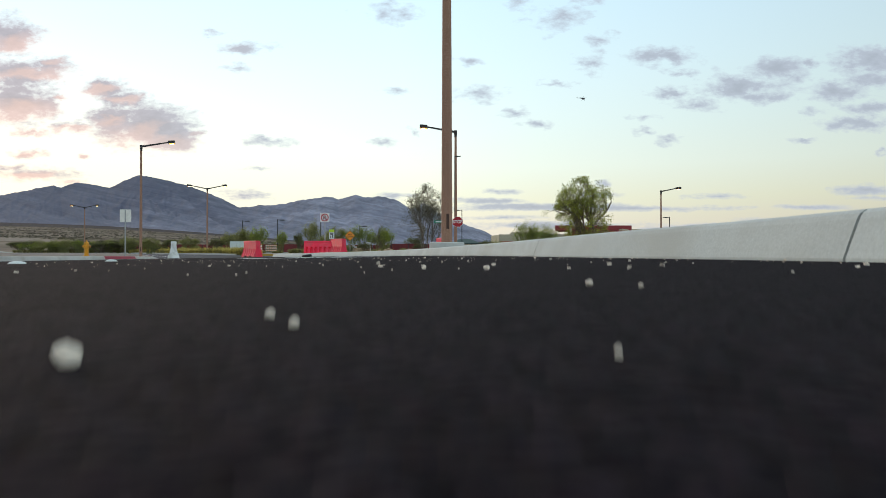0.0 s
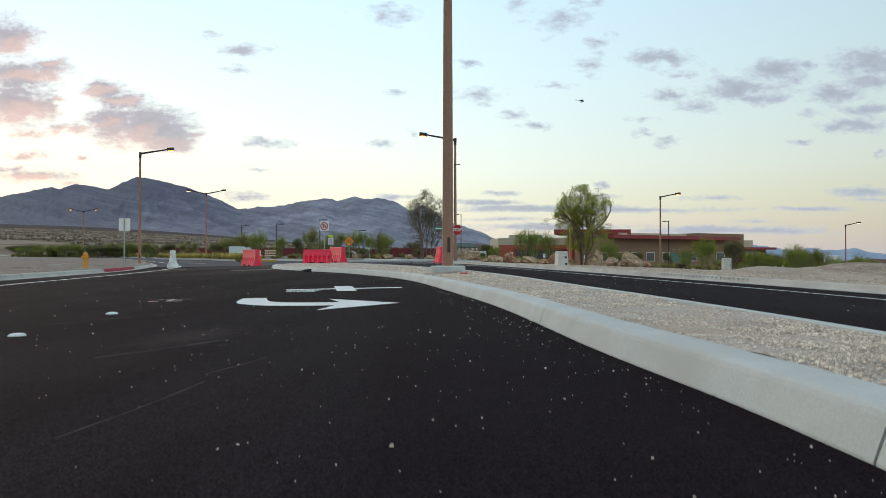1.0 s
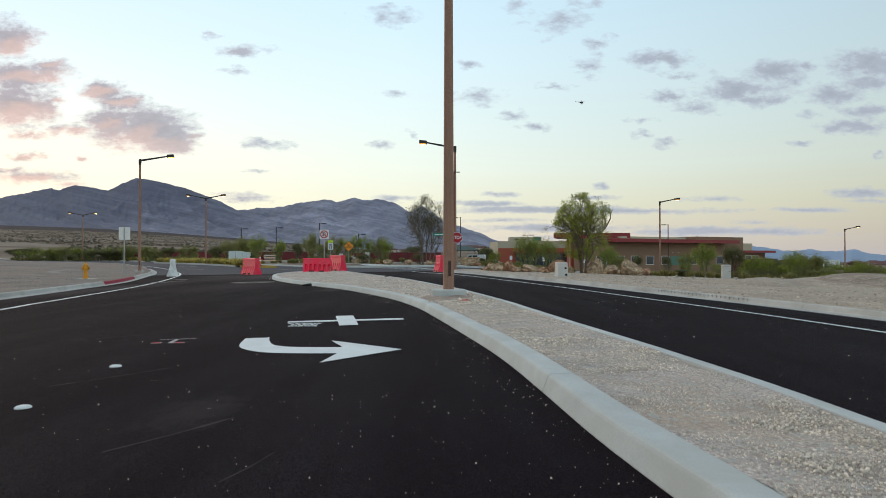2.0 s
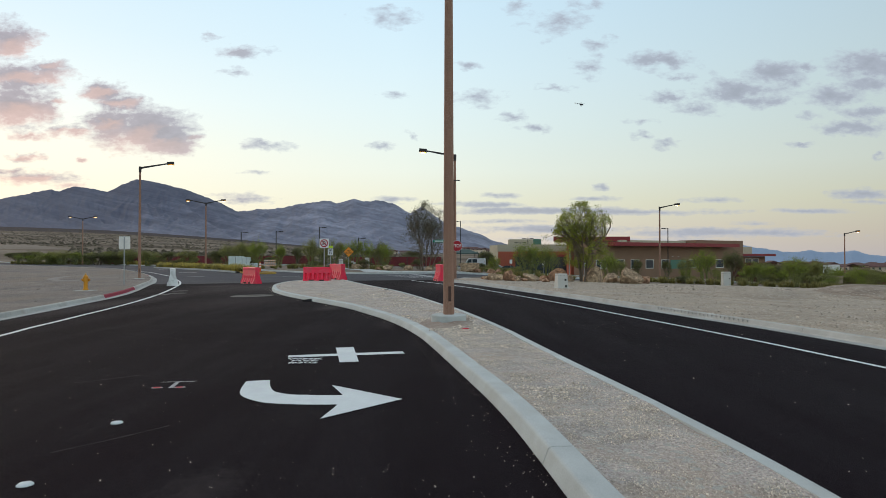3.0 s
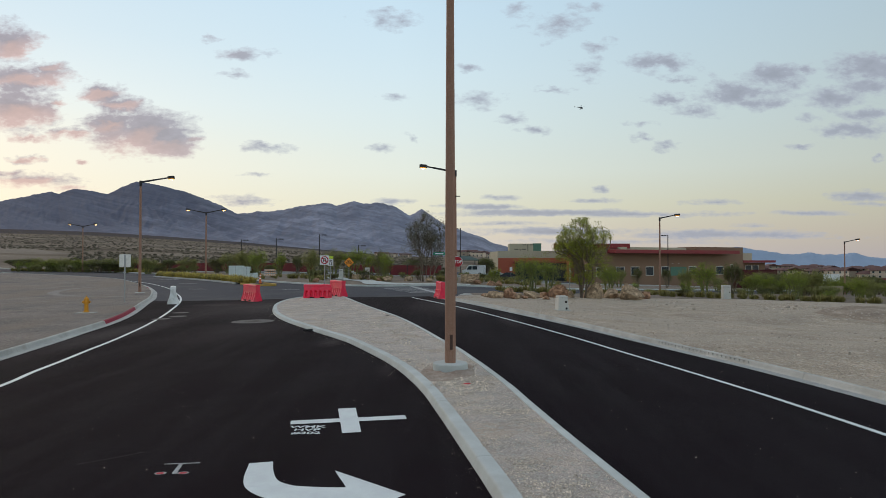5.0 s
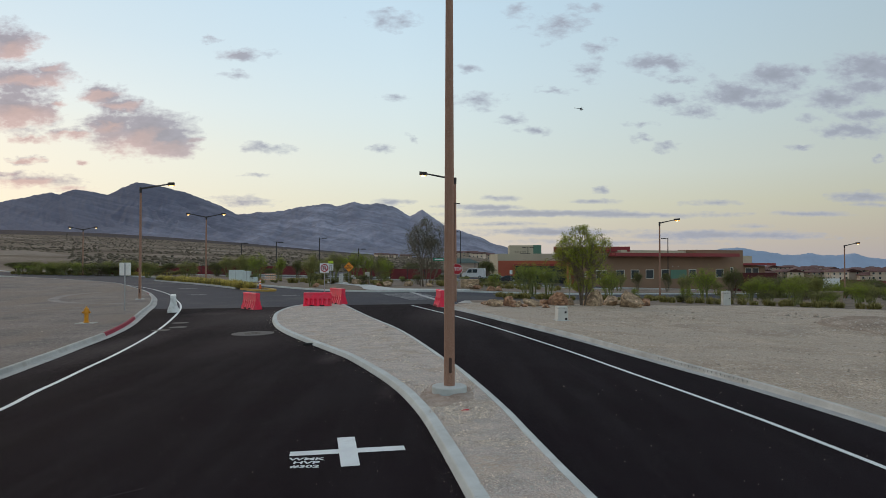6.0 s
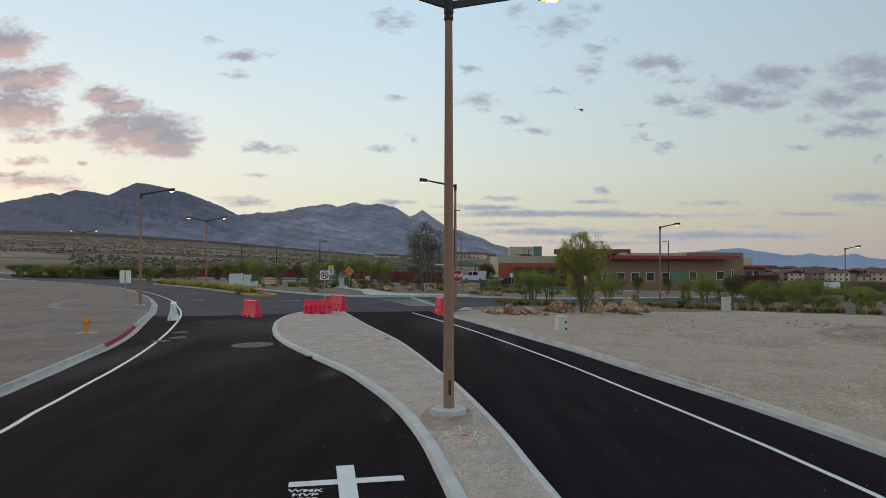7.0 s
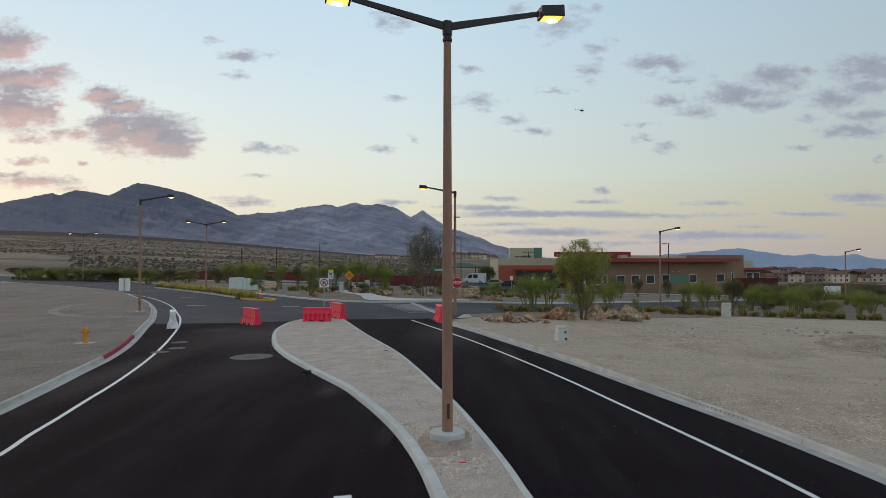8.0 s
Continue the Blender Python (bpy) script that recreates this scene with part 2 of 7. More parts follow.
    if aggregate:
        # stones of many greys and browns bound in the surface
        cells = node(t, "ShaderNodeTexVoronoi", {"Vector": pos, "Scale": aggregate[0], "Randomness": 1.0})
        grey_cell = node(t, "ShaderNodeSeparateXYZ", {0: cells.outputs["Color"]}).outputs[1]
        cell = mix(t, 0.15, node(t, "ShaderNodeCombineXYZ", {0: grey_cell, 1: grey_cell, 2: grey_cell}).outputs[0], cells.outputs["Color"])
        tone = vmath(t, "MULTIPLY_ADD", cell, (aggregate[1],) * 3, (1 - aggregate[1] * 0.5,) * 3)
        col = vmath(t, "MULTIPLY", col, tone)
        small = maths(t, "ADD", maths(t, "MULTIPLY", cells.outputs["Distance"], -1.2), maths(t, "MULTIPLY", small, 0.5))
    if dust_and_pale:
        # pale fine dust near the kerbs, and broad paler patches over the farther lanes
        for cx, cy, rx, ry, amount in dust_and_pale:
            away = vmath(t, "LENGTH", vmath(t, "MULTIPLY_ADD", pos, (1 / rx, 1 / ry, 0), (-cx / rx, -cy / ry, 0)))
            blown = node(t, "ShaderNodeTexNoise", {"Vector": vmath(t, "MULTIPLY", pos, (9.0, 5.0, 1.0)), "Scale": 1.0, "Detail": 8.0, "Roughness": 0.65}).outputs[0]
            near = node(t, "ShaderNodeMapRange", {0: away, 1: 1.0, 2: 0.0, 3: -0.3, 4: 0.45}).outputs[0]
            f = node(t, "ShaderNodeMapRange", {0: maths(t, "ADD", blown, near), 1: 0.45, 2: 0.95, 3: 0.0, 4: amount}).outputs[0]
            col = mix(t, f, col, (0.15, 0.125, 0.12))
    if by_piece:
        rnd = t.nodes.new("ShaderNodeObjectInfo").outputs["Random"]
        f = node(t, "ShaderNodeMapRange", {0: rnd, 3: 1 - by_piece, 4: 1 + by_piece}).outputs[0]
        col = vmath(t, "MULTIPLY", col, node(t, "ShaderNodeCombineXYZ", {0: f, 1: f, 2: f}).outputs[0])
    if leaf:
        rnd = t.nodes.new("ShaderNodeNewGeometry").outputs["Random Per Island"]
        f = node(t, "ShaderNodeMapRange", {0: rnd, 3: 0.6, 4: 1.45}).outputs[0]
        col = vmath(t, "MULTIPLY", col, node(t, "ShaderNodeCombineXYZ", {0: f, 1: f, 2: f}).outputs[0])
    t.links.new(col, bsdf.inputs["Base Color"])
    if thin:
        # light passes through leaves and blades
        see = node(t, "ShaderNodeBsdfTranslucent", {"Color": col}).outputs[0]
        both_ways = node(t, "ShaderNodeMixShader", {0: 0.48, 1: bsdf.outputs[0], 2: see}).outputs[0]
        t.links.new(both_ways, t.nodes["Material Output"].inputs["Surface"])
    bsdf.inputs["Roughness"].default_value = rough
    r = node(t, "ShaderNodeMapRange", {0: big, 1: 0.3, 2: 0.7, 3: max(0.02, rough - 0.08), 4: min(1, rough + 0.08)}).outputs[0]
    t.links.new(r, bsdf.inputs["Roughness"])
    bsdf.inputs["Metallic"].default_value = metal
    bsdf.inputs["Specular IOR Level"].default_value = spec
    if bump:
        n = node(t, "ShaderNodeBump", {"Strength": bump, "Distance": bump_dist, "Height": small})
        t.links.new(n.outputs[0], bsdf.inputs["Normal"])
    if emit:
        bsdf.inputs["Emission Color"].default_value = (*emit[0], 1)
        bsdf.inputs["Emission Strength"].default_value = emit[1]
    return m


# small ellipses hold dust; the last four, broad ones pale the farther lanes
ASPHALT = surface("new_asphalt", (0.0104, 0.0062, 0.0088), 0.97, scale=0.5, vary=0.22, fine=170, fine_vary=0.5, bump=0.62, bump_dist=0.0045,
                  stain=(0.0138, 0.0098, 0.0125), stain_scale=0.3, bands=((0.0158, 0.0116, 0.0145), (1.1, 0.10, 0.0)), spec=0.055, aggregate=(190.0, 1.9),
                  dust_and_pale=((-3.45, 20.3, 0.75, 2.0, 0.32), (-1.3, 15.2, 0.5, 2.4, 0.16), (2.7, 28.0, 0.9, 6.0, 0.2), (-1.6, 4.3, 0.5, 0.9, 0.14), (-2.5, 2.9, 0.4, 0.7, 0.12), (-13.5, 39.0, 3.0, 2.2, 0.22), (-7.5, 35.5, 1.4, 3.0, 0.22), (-5.5, 27.0, 0.5, 3.0, 0.25), (-10.0, 37.0, 8.0, 13.0, 0.34), (0.5, 36.0, 4.0, 12.0, 0.30), (-12.0, 24.0, 2.2, 14.0, 0.28), (-7.5, 25.0, 4.0, 9.0, 0.16)))
OLD_ASPHALT = surface("worn_asphalt", (0.053, 0.053, 0.066), 0.85, scale=0.4, vary=0.2, fine=120, fine_vary=0.3, bump=0.4, bump_dist=0.004,
                      stain=(0.085, 0.085, 0.088), stain_scale=0.15, spec=0.1, aggregate=(60.0, 0.5))
CONCRETE = surface("pale_concrete", (0.475, 0.495, 0.485), 0.8, scale=1.6, vary=0.12, fine=90, fine_vary=0.1, bump=0.25, bump_dist=0.004,
                   stain=(0.42, 0.42, 0.395), stain_scale=1.2, by_piece=0.06)
DUSTY_KERB = surface("dusty_concrete", (0.42, 0.41, 0.385), 0.85, scale=1.4, vary=0.16, fine=70, fine_vary=0.18, bump=0.25, bump_dist=0.004,
                     stain=(0.31, 0.285, 0.25), stain_scale=1.0, by_piece=0.08)
GUTTER = surface("gutter_concrete", (0.36, 0.365, 0.355), 0.8, scale=1.2, vary=0.14, fine=80, fine_vary=0.1, bump=0.2, bump_dist=0.004,
                 stain=(0.24, 0.24, 0.24), stain_scale=0.9, by_piece=0.06)
RED_KERB = surface("red_kerb_paint", (0.27, 0.012, 0.035), 0.85, scale=3, vary=0.15, fine=60, stain=(0.21, 0.025, 0.045), stain_scale=2.0)
GRAVEL = surface("crushed_gravel", (0.40, 0.352, 0.322), 0.95, scale=1.5, vary=0.16, fine=45, fine_vary=0.55, bump=0.55, bump_dist=0.02, aggregate=(70.0, 0.4),
                 tint=(0.49, 0.41, 0.36), stain=(0.42, 0.325, 0.25), stain_scale=0.9, speck=((0.42, 0.39, 0.35), 22.0, 0.86))
DIRT = surface("graded_dirt", (0.43, 0.338, 0.255), 0.95, scale=0.9, vary=0.17, fine=22, fine_vary=0.7, bump=1.0, bump_dist=0.05,
               tint=(0.46, 0.375, 0.295), stain=(0.32, 0.252, 0.194), stain_scale=0.25, aggregate=(18.0, 0.3), speck=((0.55, 0.49, 0.42), 14.0, 0.94), bands=((0.455, 0.38, 0.31), (0.12, 0.4, 1.0)))
DIRT_WEST = surface("packed_grey_dirt", (0.170, 0.146, 0.135), 0.95, scale=0.3, vary=0.2, fine=14, fine_vary=0.55, bump=1.0, bump_dist=0.05, aggregate=(16.0, 0.35),
                    tint=(0.225, 0.187, 0.167), stain=(0.28, 0.228, 0.19), stain_scale=0.14, speck=((0.29, 0.25, 0.22), 9.0, 0.95), bands=((0.235, 0.185, 0.15), (0.25, 0.09, 1.0)))
TRACK = surface("pale_driven_dirt", (0.255, 0.222, 0.205), 0.95, scale=0.6, vary=0.2, fine=18, fine_vary=0.4, bump=0.6, bump_dist=0.03, stain=(0.17, 0.145, 0.132), stain_scale=0.5)
CLEARED = surface("cleared_pale_soil", (0.245, 0.202, 0.165), 0.95, scale=0.03, vary=0.15, fine=0.8, fine_vary=0.25, bump=0.4, bump_dist=0.1, stain=(0.18, 0.145, 0.115), stain_scale=0.03, spec=0.03)
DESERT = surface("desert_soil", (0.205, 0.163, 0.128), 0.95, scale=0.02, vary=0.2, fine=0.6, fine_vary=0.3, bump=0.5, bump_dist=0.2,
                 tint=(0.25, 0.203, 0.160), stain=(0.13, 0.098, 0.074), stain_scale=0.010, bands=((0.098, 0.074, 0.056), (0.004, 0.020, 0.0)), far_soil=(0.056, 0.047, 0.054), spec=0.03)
DUG_SOIL = surface("dug_brown_gravel", (0.33, 0.25, 0.20), 0.95, scale=2, vary=0.25, fine=45, fine_vary=0.45, bump=1.0, bump_dist=0.03,
                   tint=(0.38, 0.31, 0.26), stain=(0.26, 0.175, 0.13), stain_scale=1.5, speck=((0.42, 0.34, 0.29), 26.0, 0.88))
HEAP_SOIL = surface("heaped_brown_dirt", (0.30, 0.225, 0.17), 0.95, scale=0.8, vary=0.25, fine=20, fine_vary=0.6, bump=1.0, bump_dist=0.06,
                    tint=(0.36, 0.285, 0.225), stain=(0.22, 0.155, 0.115), stain_scale=0.5, speck=((0.5, 0.44, 0.37), 12.0, 0.93))
PLANTER = surface("planter_soil", (0.195, 0.148, 0.112), 0.95, scale=0.5, vary=0.2, fine=12, fine_vary=0.3, bump=0.9, bump_dist=0.05,
                  stain=(0.09, 0.075, 0.05), stain_scale=0.4)
STONE = surface("gravel_stone", (0.60, 0.515, 0.43), 0.9, scale=5, vary=0.2, fine=60, bump=0.3, leaf=True)
GREY_STONE = surface("grey_lot_stone", (0.27, 0.23, 0.20), 0.9, scale=5, vary=0.2, fine=60, bump=0.3, leaf=True)
TAN_STONE = surface("pale_lot_stone", (0.47, 0.40, 0.33), 0.9, scale=5, vary=0.2, fine=60, bump=0.3, leaf=True)
MARKING = surface("white_road_paint", (0.66, 0.69, 0.69), 0.7, scale=4, vary=0.06, fine=140, fine_vary=0.12, bump=0.3, bump_dist=0.003,
                  stain=(0.60, 0.61, 0.63), stain_scale=3.5)
SPRAY_RED = surface("red_spray_paint", (0.52, 0.012, 0.03), 0.7, scale=20, vary=0.2)
SCUFF = surface("pale_scuff", (0.020, 0.016, 0.018), 0.9, scale=30, vary=0.3, stain=(0.014, 0.011, 0.013), stain_scale=9)
SPRAY_WHITE = surface("thin_white_spray", (0.40, 0.40, 0.41), 0.8, scale=30, vary=0.25, stain=(0.08, 0.08, 0.08), stain_scale=25)
POLE = surface("exposed_aggregate_concrete", (0.30, 0.165, 0.115), 0.85, scale=3, vary=0.1, fine=130, fine_vary=0.3, bump=0.5, bump_dist=0.004,
               speck=((0.37, 0.24, 0.18), 110.0, 0.8), spec=0.3)
COVER = surface("brown_cover_plate", (0.07, 0.036, 0.027), 0.7, scale=6, vary=0.3, fine=60, bump=0.1)
BRONZE = surface("dark_bronze_metal", (0.035, 0.032, 0.034), 0.5, metal=0.3, scale=4, vary=0.15, fine=80, bump=0.05)
LENS_ON = surface("lit_lamp_lens", (0.9, 0.7, 0.3), 0.4, vary=0.05, bump=0, emit=((1.0, 0.42, 0.06), 2.2))
BULB = surface("white_hot_bulb", (0.9, 0.85, 0.7), 0.4, vary=0.05, bump=0, emit=((1.0, 0.80, 0.42), 9.0))
SLIT = surface("darker_slit", (0.31, 0.30, 0.28), 0.9, vary=0.2)
# near-black puts the shade of slots and ports into colour; also used for seams
HOLE = surface("dark_hollow", (0.02, 0.017, 0.016), 0.9, vary=0.2)
BARRIER_RED = surface("red_barrier_plastic", (0.80, 0.022, 0.07), 0.42, scale=2.5, vary=0.14, fine=60, fine_vary=0.06, bump=0.05,
                      stain=(0.62, 0.10, 0.13), stain_scale=1.6, by_piece=0.08)
BARRIER_WHITE = surface("white_barrier_plastic", (0.80, 0.81, 0.80), 0.5, scale=2.5, vary=0.08, fine=60, fine_vary=0.05, bump=0.05,
                        stain=(0.42, 0.41, 0.39), stain_scale=1.8)
YELLOW_PAINT = surface("yellow_hydrant_paint", (0.66, 0.28, 0.012), 0.5, scale=8, vary=0.15, fine=60, bump=0.05, stain=(0.30, 0.14, 0.03), stain_scale=5)
KERB_YELLOW = surface("yellow_kerb_paint", (0.42, 0.26, 0.05), 0.7, scale=4, vary=0.15)
GALV = surface("galvanised_steel", (0.36, 0.37, 0.38), 0.5, metal=0.6, scale=10, vary=0.15, fine=60, bump=0.05)
SIGN_WHITE = surface("white_sign_face", (0.70, 0.71, 0.72), 0.45, scale=6, vary=0.04, fine=40, fine_vary=0.03, bump=0)
SIGN_BACK = surface("bare_sign_back", (0.78, 0.76, 0.72), 0.5, metal=0.0, scale=6, vary=0.08, bump=0.03)
SIGN_RED = surface("red_sign_face", (0.36, 0.008, 0.02), 0.45, scale=6, vary=0.05, bump=0)
SIGN_BLACK = surface("black_sign_ink", (0.015, 0.015, 0.016), 0.5, scale=6, vary=0.1, bump=0)
SIGN_ORANGE = surface("orange_sign_face", (0.78, 0.27, 0.02), 0.45, scale=6, vary=0.05, bump=0)
SIGN_LIME = surface("lime_sign_face", (0.55, 0.72, 0.05), 0.45, scale=6, vary=0.05, bump=0)
SIGN_GREEN = surface("green_sign_face", (0.02, 0.25, 0.14), 0.45, scale=6, vary=0.05, bump=0)
BOX_GREY = surface("pale_utility_enclosure", (0.52, 0.51, 0.48), 0.6, scale=3, vary=0.07, fine=50, fine_vary=0.05, bump=0.05, stain=(0.42, 0.40, 0.36), stain_scale=2)
TRANSFORMER = surface("pale_green_steel", (0.56, 0.62, 0.61), 0.5, scale=2, vary=0.06, bump=0.03)
ORANGE_PLASTIC = surface("orange_cone_plastic", (0.65, 0.12, 0.02), 0.5, scale=4, vary=0.12, bump=0.03)
ROCK_RED = surface("red_brown_boulder", (0.23, 0.10, 0.052), 0.9, scale=3.4, vary=0.5, fine=18, fine_vary=0.6, bump=0.8, bump_dist=0.06, tint=(0.37, 0.215, 0.13), stain=(0.085, 0.05, 0.036), stain_scale=1.5)
ROCK_TAN = surface("tan_boulder", (0.27, 0.175, 0.10), 0.9, scale=3.2, vary=0.5, fine=18, fine_vary=0.6, bump=0.8, bump_dist=0.06, tint=(0.46, 0.33, 0.215), stain=(0.13, 0.088, 0.062), stain_scale=1.5)
BARK = surface("grey_brown_bark", (0.16, 0.125, 0.095), 0.95, scale=6, vary=0.3, fine=60, fine_vary=0.3, bump=0.6, bump_dist=0.02)
BARK_GREEN = surface("green_bark", (0.15, 0.16, 0.06), 0.9, scale=6, vary=0.3, fine=60, fine_vary=0.2, bump=0.3)
LEAF_FRESH = surface("fresh_green_leaf", (0.25, 0.275, 0.042), 0.6, scale=0.8, vary=0.3, bump=0, leaf=True, thin=True)
LEAF_MID = surface("mid_green_leaf", (0.225, 0.275, 0.032), 0.65, scale=0.8, vary=0.3, bump=0, leaf=True, thin=True)
LEAF_DULL = surface("dull_green_leaf", (0.225, 0.225, 0.068), 0.65, scale=0.8, vary=0.3, bump=0, leaf=True, thin=True)
LEAF_DARK = surface("dark_green_leaf", (0.115, 0.125, 0.04), 0.65, scale=0.8, vary=0.3, bump=0, leaf=True, thin=True)
LEAF_OLIVE = surface("grey_olive_leaf", (0.118, 0.113, 0.07), 0.7, scale=0.8, vary=0.3, bump=0, leaf=True, thin=True)
GRASS_GOLD = surface("golden_grass_blade", (0.46, 0.38, 0.10), 0.8, scale=1.5, vary=0.35, bump=0, leaf=True, thin=True)
GRASS_GREEN = surface("dry_green_grass_blade", (0.27, 0.24, 0.085), 0.8, scale=1.5, vary=0.35, bump=0, leaf=True, thin=True)
SCRUB = surface("desert_scrub", (0.088, 0.073, 0.048), 0.9, scale=0.05, vary=0.4, bump=0, leaf=True)
MOUNTAIN = surface("limestone_mountain", (0.215, 0.220, 0.278), 0.95, scale=0.006, vary=0.2, fine=0.03, fine_vary=0.22, spec=0.1, bump=0.45, bump_dist=16.0, strata=(0.20, 0.05), west_tone=(0.098, 0.103, 0.145),
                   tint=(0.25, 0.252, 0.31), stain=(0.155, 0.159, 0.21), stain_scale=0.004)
# the haze of distance is put into this pale blue base colour
FAR_RANGE = surface("haze_tinted_far_mountain", (0.285, 0.355, 0.475), 1.0, scale=0.002, vary=0.05, fine=0.01, fine_vary=0.04, bump=0)
WALL_BROWN = surface("brown_stucco", (0.235, 0.145, 0.095), 0.9, scale=0.3, vary=0.08, fine=8, fine_vary=0.08, bump=0.2)
WALL_CREAM = surface("cream_stucco", (0.45, 0.40, 0.30), 0.9, scale=0.3, vary=0.07, fine=8, fine_vary=0.07, bump=0.2)
WALL_RUST = surface("terracotta_stucco", (0.40, 0.105, 0.062), 0.9, scale=0.3, vary=0.08, fine=8, fine_vary=0.08, bump=0.2)
WALL_GREEN = surface("green_stucco", (0.10, 0.20, 0.15), 0.9, scale=0.3, vary=0.08, fine=8, fine_vary=0.08, bump=0.2)
FASCIA = surface("maroon_metal_fascia", (0.24, 0.03, 0.035), 0.5, metal=0.1, scale=0.5, vary=0.1, bump=0.02)
GLASS_DARK = surface("dark_window_glass", (0.03, 0.045, 0.055), 0.12, scale=0.4, vary=0.2, bump=0, spec=0.8)
FRAME_PALE = surface("pale_window_frame", (0.55, 0.54, 0.5), 0.5, vary=0.05, bump=0)
ROOF_TILE = surface("terracotta_roof_tile", (0.125, 0.062, 0.055), 0.85, scale=0.4, vary=0.2, fine=5, fine_vary=0.25, bump=0.6, bump_dist=0.05, by_piece=0.1)
HOUSE_WALL = surface("beige_house_stucco", (0.47, 0.38, 0.30), 0.9, scale=0.3, vary=0.07, bump=0.1, by_piece=0.4)
FENCE_RED = surface("red_fence_mesh", (0.16, 0.027, 0.03), 0.8, scale=0.6, vary=0.3, fine=9, fine_vary=0.25, bump=0.1)
CAR_WHITE = surface("white_car_paint", (0.62, 0.63, 0.64), 0.25, vary=0.03, bump=0, spec=0.6)
CAR_DARK = surface("dark_car_paint", (0.025, 0.025, 0.035), 0.25, vary=0.05, bump=0, spec=0.6)
CAR_SILVER = surface("silver_green_car_paint", (0.30, 0.35, 0.33), 0.3, metal=0.4, vary=0.05, bump=0, spec=0.6)
RUBBER = surface("black_rubber", (0.02, 0.02, 0.02), 0.8, vary=0.1, bump=0)
BLOCK_WALL = surface("tan_block_wall", (0.30, 0.23, 0.17), 0.9, scale=1.5, vary=0.2, fine=10, fine_vary=0.2, bump=0.3)
COLLAR = surface("grey_road_collar", (0.11, 0.10, 0.096), 0.9, scale=6, vary=0.2, fine=60, bump=0.2, stain=(0.09, 0.08, 0.075), stain_scale=3)
CANOPY_GREEN = surface("dark_green_metal_roof", (0.03, 0.06, 0.05), 0.5, scale=0.8, vary=0.1, bump=0.02)
MAROON = surface("dark_maroon_stucco", (0.085, 0.02, 0.02), 0.9, scale=0.4, vary=0.15, fine=8, fine_vary=0.1, bump=0.2)
IRON = surface("cast_iron", (0.075, 0.062, 0.055), 0.7, metal=0.5, scale=12, vary=0.3, fine=80, bump=0.3)

# ---------------------------------------------------------------- building blocks
def part(name, mb, material, parent=None, label="", smooth=False, bevel=0.0):
    """Links a mesh builder as one mesh object, under a thing or a part if given."""
    me = bpy.data.meshes.new(name)
    me.from_pydata(mb.v, [], mb.f)
    me.materials.append(material)
    if smooth:
        me.shade_smooth()
    ob = new(name, me)
    if parent is not None:
        ob.parent = parent
    if label:
        ob["label"] = label
    if bevel:
        b = ob.modifiers.new("edge", "BEVEL")
        b.width, b.segments, b.limit_method = bevel, 2, "ANGLE"
    return ob


def thing(name, m, label, category, group=""):
    """An empty at the base of a thing, which its parts hang under."""
    ob = new(name)
    ob.matrix_basis = m
    return tagged(ob, label, category, group)


class MB:
    """Vertices and faces of one mesh."""

    def __init__(self):
        self.v, self.f = [], []

    def add(self, verts, faces, m=None):
        k = len(self.v)
        self.v += [tuple(m @ Vector(p)) if m else tuple(p) for p in verts]
        self.f += [tuple(k + i for i in f) for f in faces]
        return self

    def box(self, x0, y0, z0, x1, y1, z1, m=None):
        return self.add([(x0, y0, z0), (x1, y0, z0), (x1, y1, z0), (x0, y1, z0), (x0, y0, z1), (x1, y0, z1), (x1, y1, z1), (x0, y1, z1)],
                        [(3, 2, 1, 0), (4, 5, 6, 7), (0, 1, 5, 4), (1, 2, 6, 5), (2, 3, 7, 6), (3, 0, 4, 7)], m)

    def rings(self, rings, m=None, closed=False, cap=True):
        """Skin over rings of equal length."""
        n = len(rings[0])
        verts = [p for r in rings for p in r]
        faces = []
        for i in range(len(rings) - 1):
            for j in range(n):
                a, b = i * n + j, i * n + (j + 1) % n
                faces.append((a, b, b + n, a + n))
        if cap:
            faces += [tuple(range(n))[::-1], tuple(len(verts) - n + j for j in range(n))]
        return self.add(verts, faces, m)

    def lathe(self, profile, sides=12, m=None, turn=0.0, cap=True):
        return self.rings([[(r * math.cos(turn + 2 * math.pi * j / sides), r * math.sin(turn + 2 * math.pi * j / sides), z) for j in range(sides)]
                           for r, z in profile], m, cap=cap)

    def rod(self, a, b, r0, r1=None, sides=6):
        a, b = Vector(a), Vector(b)
        m = Matrix.Translation(a) @ (b - a).to_track_quat("Z", "Y").to_matrix().to_4x4()
        return self.lathe([(r0, 0), (r0 if r1 is None else r1, (b - a).length)], sides, m)

    def poly(self, outline, z0, z1, m=None):
        """A flat outline (x, y) given thickness."""
        n = len(outline)
        verts = [(x, y, z0) for x, y in outline] + [(x, y, z1) for x, y in outline]
        return self.add(verts, [tuple(range(n))[::-1], tuple(range(n, 2 * n))] + [(i, (i + 1) % n, n + (i + 1) % n, n + i) for i in range(n)], m)


def smoothstep(a, b, x):
    t = min(1.0, max(0.0, (x - a) / (b - a)))
    return t * t * (3 - 2 * t)


